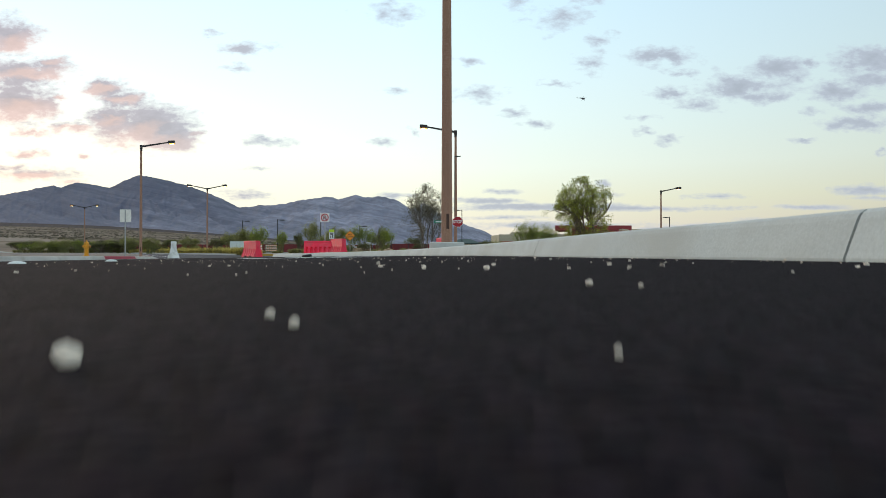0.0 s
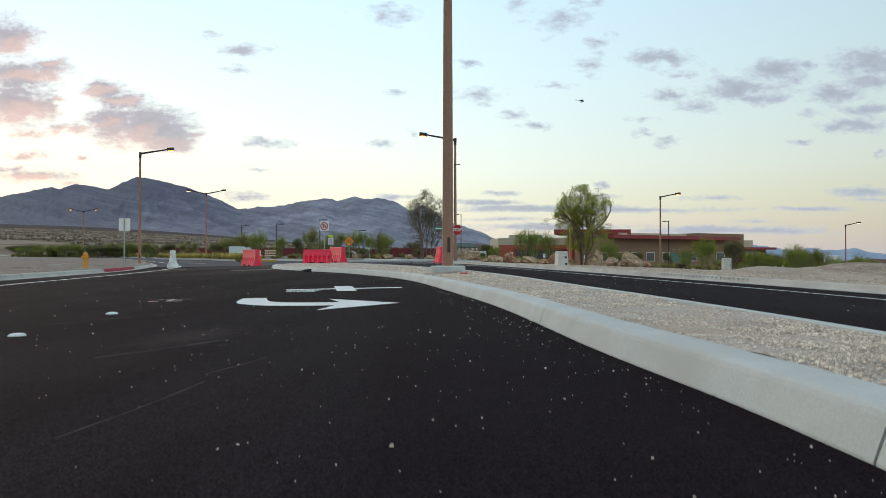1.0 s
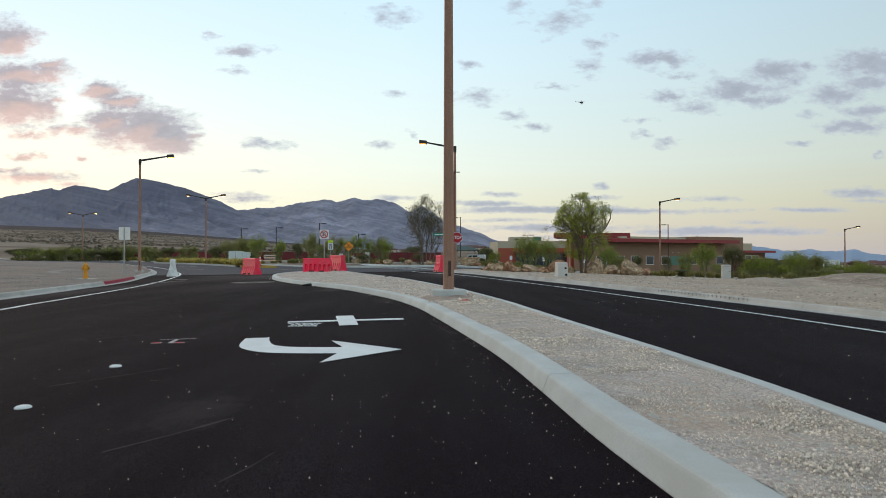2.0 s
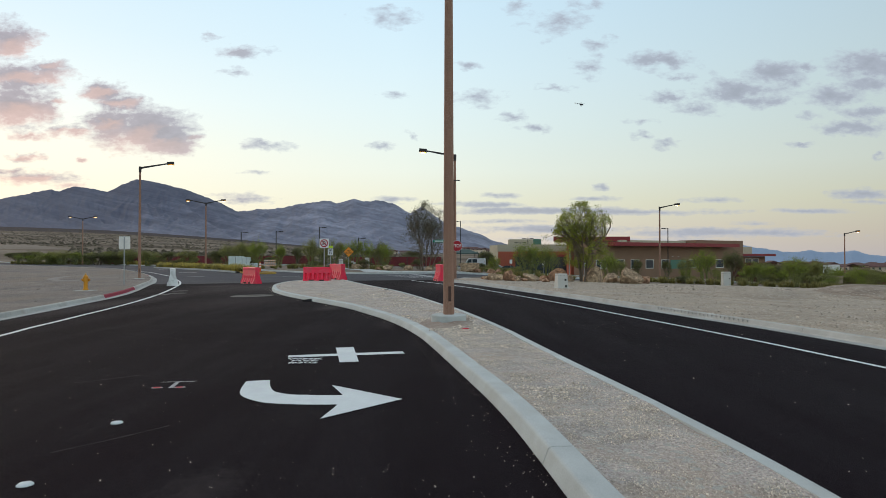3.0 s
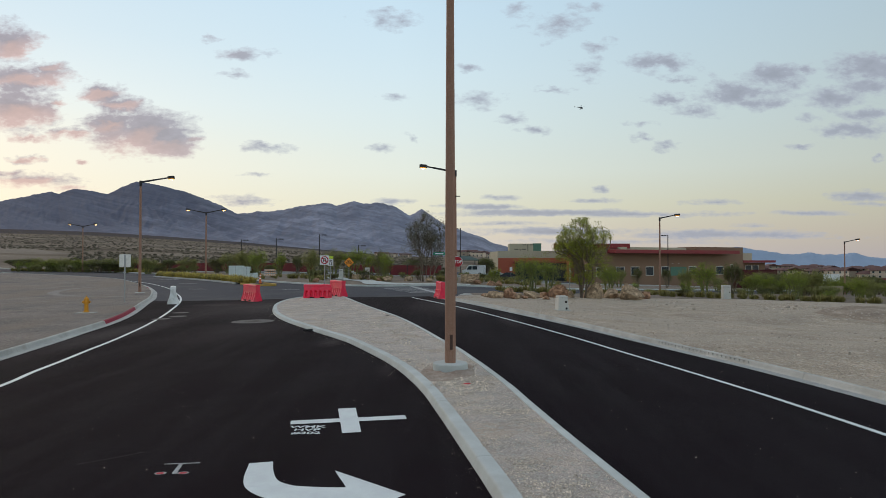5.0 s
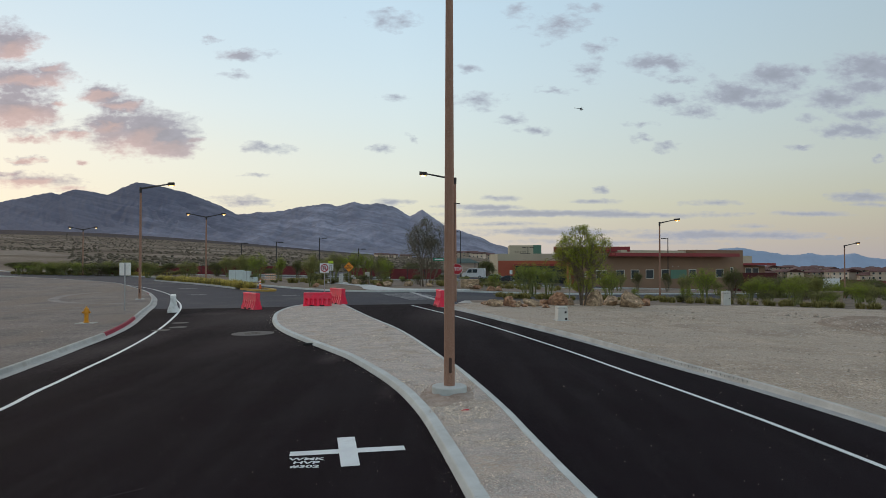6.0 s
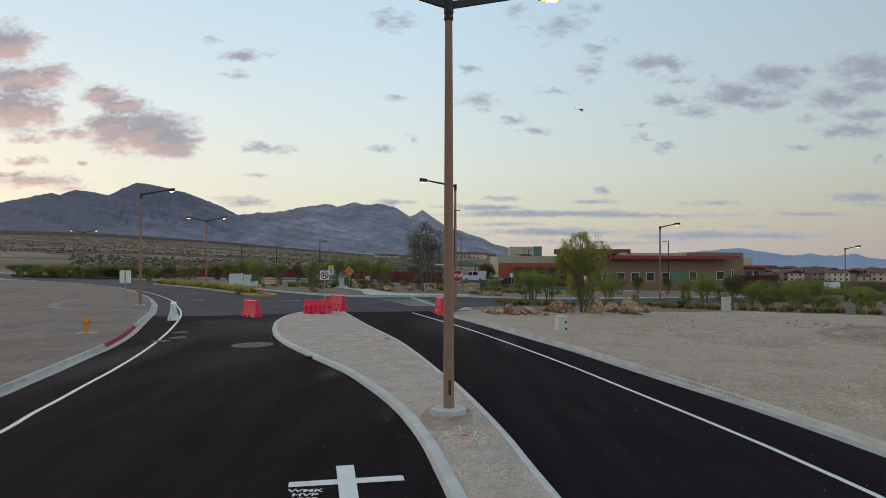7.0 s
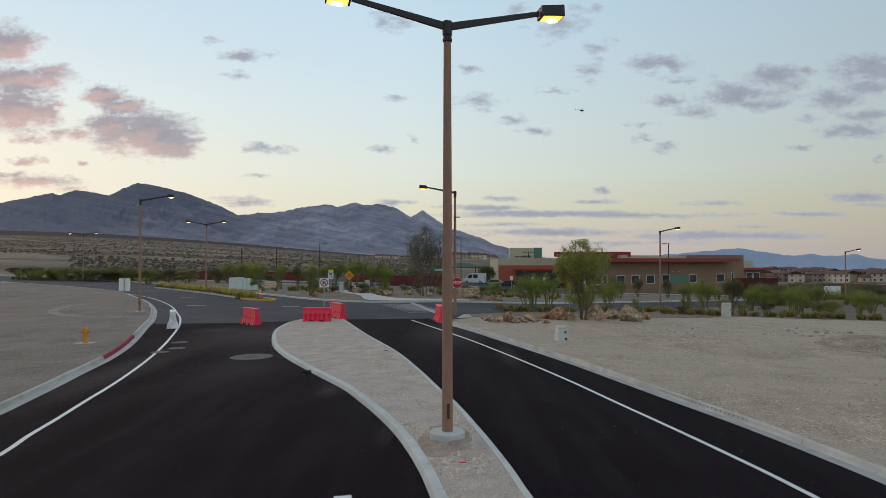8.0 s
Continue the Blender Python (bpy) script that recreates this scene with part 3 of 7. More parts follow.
def gz(x, y):
    """Height of the road and of the land that it crosses."""
    left = 0.0147 * min(0.5, max(-30.0, x)) * (1 - smoothstep(50, 85, y)) + 0.004 * min(100.0, max(0.0, y - 85)) * smoothstep(0, 20, -x)
    east = -0.035 * min(8.0, max(0.0, x - 1.5)) - 0.038 * min(220.0, max(0.0, x - 9.5))
    return left + east - 0.012 * min(110.0, max(0.0, y - 42)) * smoothstep(-2, 14, x)


def land(x, y):
    """The same with the desert fan that climbs to the mountains."""
    r, az = math.hypot(x, y), math.atan2(x, y)
    climb = 0.040 * max(0.0, min(r, 1500.0) - 190) + 0.045 * max(0.0, r - 1500)
    fan = smoothstep(-0.12, 0.555, -az) * climb * smoothstep(0, 60, y)
    rise = 8.0 * math.exp(-((az - 0.045) / 0.055) ** 2) * smoothstep(400, 640, r) * smoothstep(0, 60, y)
    valley = -0.017 * max(0.0, r - 680) * smoothstep(0.07, 0.30, az) * smoothstep(0, 60, y)
    return gz(x, y) + fan + rise + valley


def curve(points, step=0.5):
    """A smooth line through plan points, resampled at even steps."""
    pts = [Vector(p) for p in points]
    pts = [pts[0] * 2 - pts[1]] + pts + [pts[-1] * 2 - pts[-2]]
    out = []
    for i in range(1, len(pts) - 2):
        p0, p1, p2, p3 = pts[i - 1:i + 3]
        n = max(2, int((p2 - p1).length / step * 2))
        for k in range(n):
            t = k / n
            out.append(0.5 * (2 * p1 + (p2 - p0) * t + (2 * p0 - 5 * p1 + 4 * p2 - p3) * t * t + (3 * p1 - p0 - 3 * p2 + p3) * t ** 3))
    out.append(pts[-2])
    return even(out, step)


def even(line, step=None, count=None):
    acc = [0.0]
    for a, b in zip(line, line[1:]):
        acc.append(acc[-1] + (b - a).length)
    n = count or max(2, int(round(acc[-1] / step)) + 1)
    out, j = [], 0
    for i in range(n):
        s = acc[-1] * i / (n - 1)
        while j < len(line) - 2 and acc[j + 1] < s:
            j += 1
        w = (s - acc[j]) / max(1e-9, acc[j + 1] - acc[j])
        out.append(line[j].lerp(line[j + 1], min(1, w)))
    return out


def side(line, d):
    """The line moved d metres to its left."""
    out = []
    for i, p in enumerate(line):
        t = (line[min(i + 1, len(line) - 1)] - line[max(i - 1, 0)]).normalized()
        out.append(p + Vector((-t.y, t.x)) * d)
    return out


def strip(a, b, across, dz, lift=None, thick=0.0):
    """A sheet between two plan lines of equal count, laid on the land."""
    mb = MB()
    n = len(a)
    for p, q in zip(a, b):
        for k in range(across + 1):
            c = p.lerp(q, k / across)
            mb.v.append((c.x, c.y, land(c.x, c.y) + dz + (lift(c.x, c.y) if lift else 0)))
    w = across + 1
    up = (a[1] - a[0]).cross(b[0] - a[0]) > 0
    for i in range(n - 1):
        for k in range(across):
            f = (i * w + k, (i + 1) * w + k, (i + 1) * w + k + 1, i * w + k + 1)
            mb.f.append(f if up else f[::-1])
    return mb


def stripe(line, width, dz, thick=0.003):
    """A painted line on the road."""
    a, b = side(line, width / 2), side(line, -width / 2)
    mb = MB()
    for p, q in zip(a, b):
        for c in (p, q):
            mb.v.append((c.x, c.y, gz(c.x, c.y) + dz + thick))
    for i in range(len(a) - 1):
        mb.f.append((2 * i, 2 * i + 1, 2 * i + 3, 2 * i + 2))
    return mb


def swept(line, profile, flat_to=None):
    """A profile (out to the left, up) carried along a plan line and capped."""
    mb = MB()
    rings = []
    for i, p in enumerate(line):
        t = (line[min(i + 1, len(line) - 1)] - line[max(i - 1, 0)]).normalized()
        n = Vector((-t.y, t.x))
        z = land(p.x, p.y)
        rings.append([(p.x + n.x * o, p.y + n.y * o, z + u) for o, u in profile])
    return mb.rings(rings)


def kerb_run(parent, line, profile, material, length=3.05, gap=0.005, name="kerb_segment"):
    """Cast kerb lengths with open joints, each a piece of its own."""
    acc, chunk, made = 0.0, [line[0]], []
    for a, b in zip(line, line[1:]):
        chunk.append(b)
        acc += (b - a).length
        if acc >= length:
            made.append(chunk)
            chunk, acc = [b], 0.0
    if len(chunk) > 1:
        made.append(chunk)
    for c in made:
        c = list(c)
        c[0] = c[0] + (c[1] - c[0]).normalized() * gap
        c[-1] = c[-1] - (c[-1] - c[-2]).normalized() * gap
        part(name, swept(c, profile), material(c) if callable(material) else material, parent)


def setting(name, label, category):
    ob = new(name)
    return tagged(ob, label, category, kind="structure")


def piece_of_setting(name, mb, material, label, category, smooth=False):
    return tagged(part(name, mb, material, smooth=smooth), label, category, kind="structure")


# ---------------------------------------------------------------- plan lines
MEDIAN_WEST = curve([(1.1, -14.17), (1.1, -3), (1.06, 0.5), (1.0, 2.0), (0.90, 2.8), (0.80, 3.6), (0.70, 4.75), (0.60, 5.8), (0.46, 6.9), (0.24, 8.3), (-0.0, 9.8),
                     (-0.2, 11.0), (-0.4, 12.15), (-0.69, 13.47), (-1.06, 14.88), (-1.55, 16.4), (-2.2, 18.15), (-3.0, 20.15), (-3.98, 22.1),
                     (-5.08, 24.26), (-6.6, 27.4), (-7.8, 30.4), (-8.72, 33.45), (-9.55, 37.0), (-9.92, 40.0), (-9.95, 42.6), (-9.5, 44.8), (-8.6, 46.0),
                     (-7.6, 46.0), (-6.9, 45.0), (-6.35, 43.2)], 0.35)
MEDIAN_EAST = curve([(2.45, -14), (2.42, -3), (2.40, 1.5), (2.33, 4.1), (2.145, 5.95), (2.0, 7.05), (1.725, 8.95), (1.46, 11.0), (1.31, 12.3), (0.97, 14.56), (0.43, 17.66),
                     (0.10, 19.05), (-0.78, 23.23), (-1.94, 28.04), (-3.85, 34.3), (-6.3, 43.0)], 0.35)
WEST_GUTTER = curve([(-9.4, -20), (-9.7, -2), (-10.3, 7), (-11.0, 13), (-11.7, 17.4), (-12.1, 19.4), (-12.5, 21.4), (-13.1, 24.1), (-13.85, 27.6), (-15.0, 31.6),
                     (-16.5, 35.9), (-18.5, 41.3), (-20.5, 46.8), (-22.7, 52.1), (-25.1, 57.5), (-29.3, 65.6), (-33.1, 71.6), (-42.0, 84.4), (-53.5, 95.9), (-65.4, 106.2),
                     (-80.3, 118.9), (-130, 160)], 0.6)
WEST_LINE = curve([(-7.6, -20), (-7.8, -2), (-8.2, 5), (-8.85, 11), (-9.23, 13.75), (-9.6, 15.3), (-9.9, 16.9), (-10.34, 19.0), (-10.9, 21.8), (-11.85, 25.8), (-13.0, 30.0),
                   (-14.6, 35.2), (-16.8, 41.8), (-19.0, 47.5), (-21.4, 52.9), (-25.7, 61.8), (-31.4, 71.0), (-37.6, 78.5), (-46, 87)], 0.5)
EAST_GUTTER = curve([(8.7, -20), (8.75, 4), (8.55, 9), (8.2, 12.26), (7.78, 14.7), (7.36, 16.65), (6.75, 18.9), (5.94, 22.0), (4.86, 26.1), (3.2, 31.4), (1.15, 37.7), (-0.3, 42.0)], 0.5)
EAST_LINE = curve([(7.0, -20), (7.0, 4), (6.8, 8.6), (6.36, 12.0), (6.05, 13.7), (5.62, 15.75), (5.0, 18.5), (4.15, 22.3), (2.75, 27.6), (0.7, 34.6), (-2.1, 43.8)], 0.5)

# ---------------------------------------------------------------- ground and roads
ax = [math.copysign(0.9 * (math.exp(abs(i) / 13.2) - 1) * 9, i) for i in range(-84, 85)]
ay = [-600, -250, -120, -60, -30] + [-20 + 2.5 * i for i in range(48)] + [100 * 1.085 ** i for i in range(1, 47)]
mb = MB()
mb.v = [(x, y, land(x, y) - 0.06) for y in ay for x in ax]
nx = len(ax)
mb.f = [(j * nx + i, j * nx + i + 1, (j + 1) * nx + i + 1, (j + 1) * nx + i) for j in range(len(ay) - 1) for i in range(nx - 1)]
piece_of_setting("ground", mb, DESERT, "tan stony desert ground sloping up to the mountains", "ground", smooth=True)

piece_of_setting("dirt_clearing", strip(even([Vector((-260, 245)), Vector((-190, 246)), Vector((-146, 258))], count=50),
                                        even([Vector((-370, 372)), Vector((-270, 350)), Vector((-200, 320)), Vector((-150, 264))], count=50), 14, 0.02), CLEARED, "cleared pale soil beyond the road", "ground", smooth=True)
track_line = curve([(-660, 930), (-540, 800), (-440, 690), (-350, 610), (-262, 545), (-150, 480)], 8)
piece_of_setting("dirt_track", strip(side(track_line, 9), side(track_line, -9), 4, 0.15), CLEARED, "pale dirt track across the desert", "ground", smooth=True)
n = 160
mw, wg = even(MEDIAN_WEST[:int(len(MEDIAN_WEST) * 0.86)], count=n), even([p for p in WEST_GUTTER if p.y < 44.2], count=n)
piece_of_setting("road_1", strip(wg, mw, 10, 0.004), ASPHALT, "freshly laid black asphalt lane beside the median", "road")
me_, eg = even(MEDIAN_EAST, count=n), even([p for p in EAST_GUTTER] + [Vector((-1.0, 45.0))], count=n)
piece_of_setting("road_2", strip(me_, eg, 8, 0.004), ASPHALT, "freshly laid black asphalt lane along the vacant lot", "road")
# patch of new asphalt ahead of the median's nose
piece_of_setting("road_3", strip(even([Vector((-18.6, 44.0)), Vector((-13.3, 43.7)), Vector((-9.9, 44.6)), Vector((-5.4, 45.3)), Vector((-1.1, 44.9))], count=24),
                                 even([Vector((-16.6, 36.2)), Vector((-9.0, 34.0)), Vector((-8.5, 40.5)), Vector((-4.0, 40.0)), Vector((0.4, 39.6))], count=24), 5, 0.0), ASPHALT,
                 "edge of the new black asphalt at the crossing", "road")
far_edge = curve([(-128, 176), (-84, 141), (-62, 123), (-45, 106), (-30, 88), (-19.2, 74.7), (-13, 67.5), (-7.3, 63.2), (-1.9, 62.6), (3, 63.5), (9, 68), (22, 81), (45, 104), (70, 128)], 1.0)
near_edge = curve([(-133, 157), (-80.6, 118.6), (-53.8, 95.6), (-33.4, 71.3), (-25.4, 57.2), (-19.2, 42.4), (-12, 41), (-6, 43), (0.2, 40.5), (1.6, 47.8), (6.5, 51.5), (13, 58.5), (26, 71), (50, 93), (78, 117)], 1.0)
piece_of_setting("road_4", strip(even(near_edge, count=150), even(far_edge, count=150), 12, -0.012), OLD_ASPHALT, "worn grey asphalt of the cross street", "road")

# ---------------------------------------------------------------- median island
MEDIAN_KERB = [(0.0, -0.12), (0.0, 0.012), (-0.012, 0.045), (-0.036, 0.108), (-0.044, 0.122), (-0.056, 0.130), (-0.075, 0.133), (-0.225, 0.134), (-0.23, -0.12)]
kerb = setting("median_kerb", "pale cast concrete kerb with tooled joints round the gravel median", "kerb")
kerb_run(kerb, MEDIAN_WEST, MEDIAN_KERB, CONCRETE)
kerb_run(kerb, MEDIAN_EAST[::-1], [(o if o > -0.2 else o + 0.045, u) for o, u in MEDIAN_KERB], CONCRETE)
wi, ei = side(MEDIAN_WEST, -0.22), side(MEDIAN_EAST, 0.175)
cut = max(range(len(MEDIAN_WEST)), key=lambda i: MEDIAN_WEST[i].y)
wi_a, ei_a = even(wi[:cut - 2], count=150), even(ei + [Vector((-7.0, 44.9)), Vector((-7.9, 45.75))], count=150)


def hump(x, y):
    return 0.034 * (noise.noise(Vector((x * 1.1, y * 0.9, 0))) + 0.5 * noise.noise(Vector((x * 2.7, y * 2.7, 3))))


piece_of_setting("median_fill", strip(wi_a, ei_a, 14, 0.120, hump), GRAVEL, "pale crushed stone filling the median", "gravel", smooth=True)

dug = MB()
for j in range(7):
    for i in range(28):
        a, r = 2 * math.pi * i / 28, 0.3 + 0.13 * j
        wob = 1 + 0.18 * noise.noise(Vector((math.cos(a) * 1.5, math.sin(a) * 1.5, 8)))
        x, y = 0.05 + 0.62 * r * wob * math.cos(a), 14.0 + 1.25 * r * wob * math.sin(a)
        dug.v.append((x, y, gz(x, y) + 0.120 + hump(x, y) + (0.03 * (1 - j / 6) + 0.012 * noise.noise(Vector((x * 9, y * 9, 0))) if j < 6 else -0.02)))
dug.f = [(j * 28 + i, (j + 1) * 28 + i, (j + 1) * 28 + (i + 1) % 28, j * 28 + (i + 1) % 28) for j in range(6) for i in range(28)]
piece_of_setting("dug_patch", dug, DUG_SOIL, "disturbed brown gravel round the lamp footing", "gravel", smooth=True)

# ---------------------------------------------------------------- kerbs of the two sides
SIDE_KERB = [(0.0, -0.15), (0.0, 0.012), (0.30, 0.002), (0.33, 0.03), (0.365, 0.118), (0.39, 0.138), (0.46, 0.14), (0.46, -0.15)]
PAN = [(0.0, -0.15), (0.0, 0.012), (0.30, 0.002), (0.30, -0.15)]
FACE = [(0.30, -0.15), (0.30, 0.002), (0.33, 0.03), (0.365, 0.118), (0.39, 0.138), (0.46, 0.14), (0.46, -0.15)]
west_kerb = setting("west_kerb", "pale concrete kerb and gutter with a stretch painted red", "kerb")
near_w = [p for p in WEST_GUTTER if p.y < 72]
kerb_run(west_kerb, near_w, PAN, GUTTER, name="gutter_pan")


def west_paint(c):
    y = sum(p.y for p in c) / len(c)
    return RED_KERB if 28.6 < y < 35.6 or 62 < y < 63.5 else DUSTY_KERB


kerb_run(west_kerb, near_w, FACE, west_paint, length=2.4)
part("kerb_run", swept([p for p in WEST_GUTTER if p.y >= 72], SIDE_KERB), CONCRETE, west_kerb)
east_kerb = setting("east_kerb", "pale concrete kerb and gutter along the vacant lot", "kerb")
kerb_run(east_kerb, EAST_GUTTER, [(-o, u) for o, u in PAN][::-1], GUTTER, name="gutter_pan")
kerb_run(east_kerb, EAST_GUTTER, [(-o, u) for o, u in FACE][::-1], DUSTY_KERB)
# drain slits in the kerb face, drawn as thin darker grey strips
for i in range(24):
    s = 16.6 + i * 0.165
    j = min(range(len(EAST_GUTTER) - 1), key=lambda q: abs(EAST_GUTTER[q].y - s))
    p, t = EAST_GUTTER[j], (EAST_GUTTER[j + 1] - EAST_GUTTER[j]).normalized()
    p = p + t * ((s - p.y) / max(0.3, t.y))
    m = Matrix.Translation((p.x + t.y * 0.345, p.y - t.x * 0.345, gz(p.x, p.y) + 0.07)) @ Matrix.Rotation(math.atan2(t.y, t.x), 4, "Z") @ Matrix.Rotation(radians(-16), 4, "X")
    part("drain_slit", MB().box(-0.006, -0.02, -0.06, 0.006, 0.010, 0.035 + 0.02 * ((i * 0.618) % 1), m), SLIT, east_kerb)

# ---------------------------------------------------------------- bare lots behind the kerbs
def lot_relief(x, y):
    return 0.03 * noise.noise(Vector((x * 0.35, y * 0.35, 1))) + 0.018 * noise.noise(Vector((x * 1.4, y * 1.4, 5)))


wk = side([p for p in WEST_GUTTER if p.y < 112], 0.45)
n = 170
piece_of_setting("west_lot", strip(even([Vector((-90, -20)), Vector((-90, 40)), Vector((-88, 100))], count=n), even(wk, count=n), 40, 0.125, lot_relief), DIRT_WEST,
                 "bare graded tan dirt lot with tyre tracks", "ground", smooth=True)
for name, pts, w in (("tyre_track_1", [(-33.5, 64), (-34.3, 60), (-32.4, 54.5), (-28.5, 50.5), (-22.5, 48)], 0.8), ("tyre_track_2", [(-33.0, 39.5), (-28.0, 41.5), (-24.6, 44.5)], 0.5)):
    run = curve(pts, 0.4)
    piece_of_setting(name, strip(side(run, w / 2), side(run, -w / 2), 2, 0.137, lot_relief), TRACK, "pale tyre track pressed into the dirt lot", "ground", smooth=True)
ek = side([p for p in EAST_GUTTER], -0.45)


def east_relief(x, y):
    heap = 0.62 * math.exp(-((x - 21.5) / 4.0) ** 2 - ((y - 33.5) / 3.5) ** 2) + 0.35 * math.exp(-((x - 15.5) / 2.0) ** 2 - ((y - 31) / 1.2) ** 2)
    return lot_relief(x, y) + heap


lot_near = even(ek + [Vector((1.6, 43.2))], count=n)
lot_far = even([Vector((70, -20)), Vector((70, 20)), Vector((60, 45)), Vector((48, 60)), Vector((26, 57)), Vector((14.5, 49.5)), Vector((2.0, 44.3))], count=n)
piece_of_setting("east_lot", strip(lot_near, lot_far, 44, 0.128, east_relief), DIRT, "bare graded stony dirt lot with low heaps", "ground", smooth=True)
heap = MB()
for j in range(14):
    for i in range(40):
        a, r = 2 * math.pi * i / 40, j / 13
        wob = 1 + 0.28 * noise.noise(Vector((math.cos(a) * 1.8, math.sin(a) * 1.8, 4)))
        x, y = 22.6 + 4.6 * r * wob * math.cos(a), 31.6 + 3.0 * r * wob * math.sin(a)
        lift = 0.22 * (1 - r * r) * (0.6 + 0.8 * noise.noise(Vector((x * 0.7, y * 0.7, 2)))) + 0.07 * noise.noise(Vector((x * 2.3, y * 2.3, 6))) * (1 - r)
        heap.v.append((x, y, gz(x, y) + 0.128 + east_relief(x, y) + (max(0.02, lift + 0.06) if j < 13 else -0.04)))
heap.f = [(j * 40 + i, (j + 1) * 40 + i, (j + 1) * 40 + (i + 1) % 40, j * 40 + (i + 1) % 40) for j in range(13) for i in range(40)]
piece_of_setting("dirt_heap", heap, HEAP_SOIL, "low heap of loose brown dirt on the lot", "ground", smooth=True)
piece_of_setting("planter_1", strip(even(curve([(2.0, 44.3), (14.5, 49.5), (26, 57.0), (48, 60.5), (70, 60)], 1), count=70),
                                    even(curve([(1.9, 47.6), (13.4, 58.6), (26, 70.6), (50, 92.6), (78, 116.6)], 1), count=70), 10, 0.10, lot_relief), PLANTER,
                 "brown planting strip of boulders and grass tufts", "planter", smooth=True)
piece_of_setting("planter_2", strip(even(side(far_edge, 0.17)[30:], count=90),
                                    even(curve([(-96, 172), (-70, 146), (-48, 126), (-30, 110), (-12, 97), (6, 95), (24, 104), (46, 124), (70, 150)], 1), count=90), 8, 0.10, lot_relief), PLANTER,
                 "brown planting strip across the street", "planter", smooth=True)
far_kerb = setting("far_kerb", "pale concrete kerb across the street", "kerb")
part("kerb_run", swept(far_edge, [(0.0, -0.15), (0.0, 0.0), (0.03, 0.14), (0.18, 0.15), (0.18, -0.15)]), CONCRETE, far_kerb)
corner_walk = strip(even([Vector((0.9, 44.4)), Vector((1.5, 47.5))], count=8), even([Vector((5.6, 46.6)), Vector((5.4, 49.6))], count=8), 10, 0.07)
piece_of_setting("pavement_1", corner_walk, DUSTY_KERB, "pale concrete corner ramp beside the stop sign", "pavement")
piece_of_setting("pavement_2", strip(even(curve([(-15.0, 83.4), (-11.6, 77.5), (-9.2, 72.3), (-7.9, 66.0), (-6.3, 63.7), (-1.9, 62.95), (2.6, 63.7)], 1), count=60),
                                     even(curve([(-16.2, 90.0), (-12.7, 85.0), (-8.9, 77.5), (-6.3, 70.5), (-4.6, 67.4), (-0.8, 65.4), (2.6, 65.4)], 1), count=60), 5, 0.158), CONCRETE,
                 "pale concrete footpath and ramp across the street", "pavement")

# planted island in the cross street
ISLAND_NEAR = curve([(-41.5, 94.2), (-40, 92.5), (-31, 82.0), (-24.5, 73.8), (-20.2, 68.0), (-18.3, 66.3)], 0.8)
ISLAND_FAR = curve([(-41.8, 96.8), (-40.8, 95.8), (-31.2, 85.2), (-23.5, 75.3), (-18.6, 68.4), (-17.5, 66.5)], 0.8)
piece_of_setting("planter_3", strip(even(ISLAND_NEAR, count=70), even(ISLAND_FAR, count=70), 4, 0.13, lot_relief), PLANTER, "planted island in the cross street", "planter", smooth=True)
isl = setting("island_kerb", "pale concrete island kerb with a yellow nose", "kerb")
part("kerb_run", swept(ISLAND_NEAR[:-8], [(0.0, -0.12), (0.0, 0.16), (0.25, 0.16), (0.25, -0.12)]), CONCRETE, isl)
part("kerb_run", swept(ISLAND_FAR[:-6], [(-0.25, -0.12), (-0.25, 0.16), (0.0, 0.16), (0.0, -0.12)]), CONCRETE, isl)
part("kerb_nose", swept(curve([(-21.6, 69.8), (-19.4, 66.9), (-17.8, 65.9), (-16.9, 66.4), (-17.6, 68.2), (-19.0, 70.2)], 0.3), [(0.0, -0.12), (0.0, 0.17), (0.35, 0.17), (0.35, -0.12)][::-1]), KERB_YELLOW, isl, "yellow painted kerb nose")

# ---------------------------------------------------------------- paint on the road
lines = [("edge_line_1", WEST_LINE, 0.13), ("edge_line_2", EAST_LINE, 0.13)]
for name, line, w in lines:
    piece_of_setting(name, stripe(line, w, 0.008), MARKING, "solid white painted edge line", "road marking")


def on_road(outline, dz=0.009):
    mb = MB()
    mb.v = [(x, y, gz(x, y) + dz) for x, y in outline]
    mb.f = [tuple(range(len(outline)))]
    if (Vector(outline[1]) - Vector(outline[0])).cross(Vector(outline[2]) - Vector(outline[1])) < 0:
        mb.f = [mb.f[0][::-1]]
    return mb


def band(line, widths, dz=0.009):
    mb = MB()
    for i, p in enumerate(line):
        t = (line[min(i + 1, len(line) - 1)] - line[max(i - 1, 0)]).normalized()
        nrm = Vector((-t.y, t.x)) * widths[i] / 2
        for c in (p + nrm, p - nrm):
            mb.v.append((c.x, c.y, gz(c.x, c.y) + dz))
    mb.f = [(2 * i, 2 * i + 1, 2 * i + 3, 2 * i + 2) for i in range(len(line) - 1)]
    return mb


arrow = setting("turn_arrow", "large white thermoplastic turn arrow on black asphalt", "road marking")
shaft = curve([(-2.30, 8.16), (-2.21, 7.75), (-2.10, 7.42), (-1.95, 7.22), (-1.75, 7.08), (-1.5, 7.02), (-1.3, 6.995), (-1.06, 6.985)], 0.04)
k = len(shaft)
wide = [0.29 + 0.07 * smoothstep(0, 0.4, i / k) + 0.10 * smoothstep(0.3, 0.75, i / k) for i in range(k)]
part("shaft", band(shaft, wide), MARKING, arrow)
tri = MB()
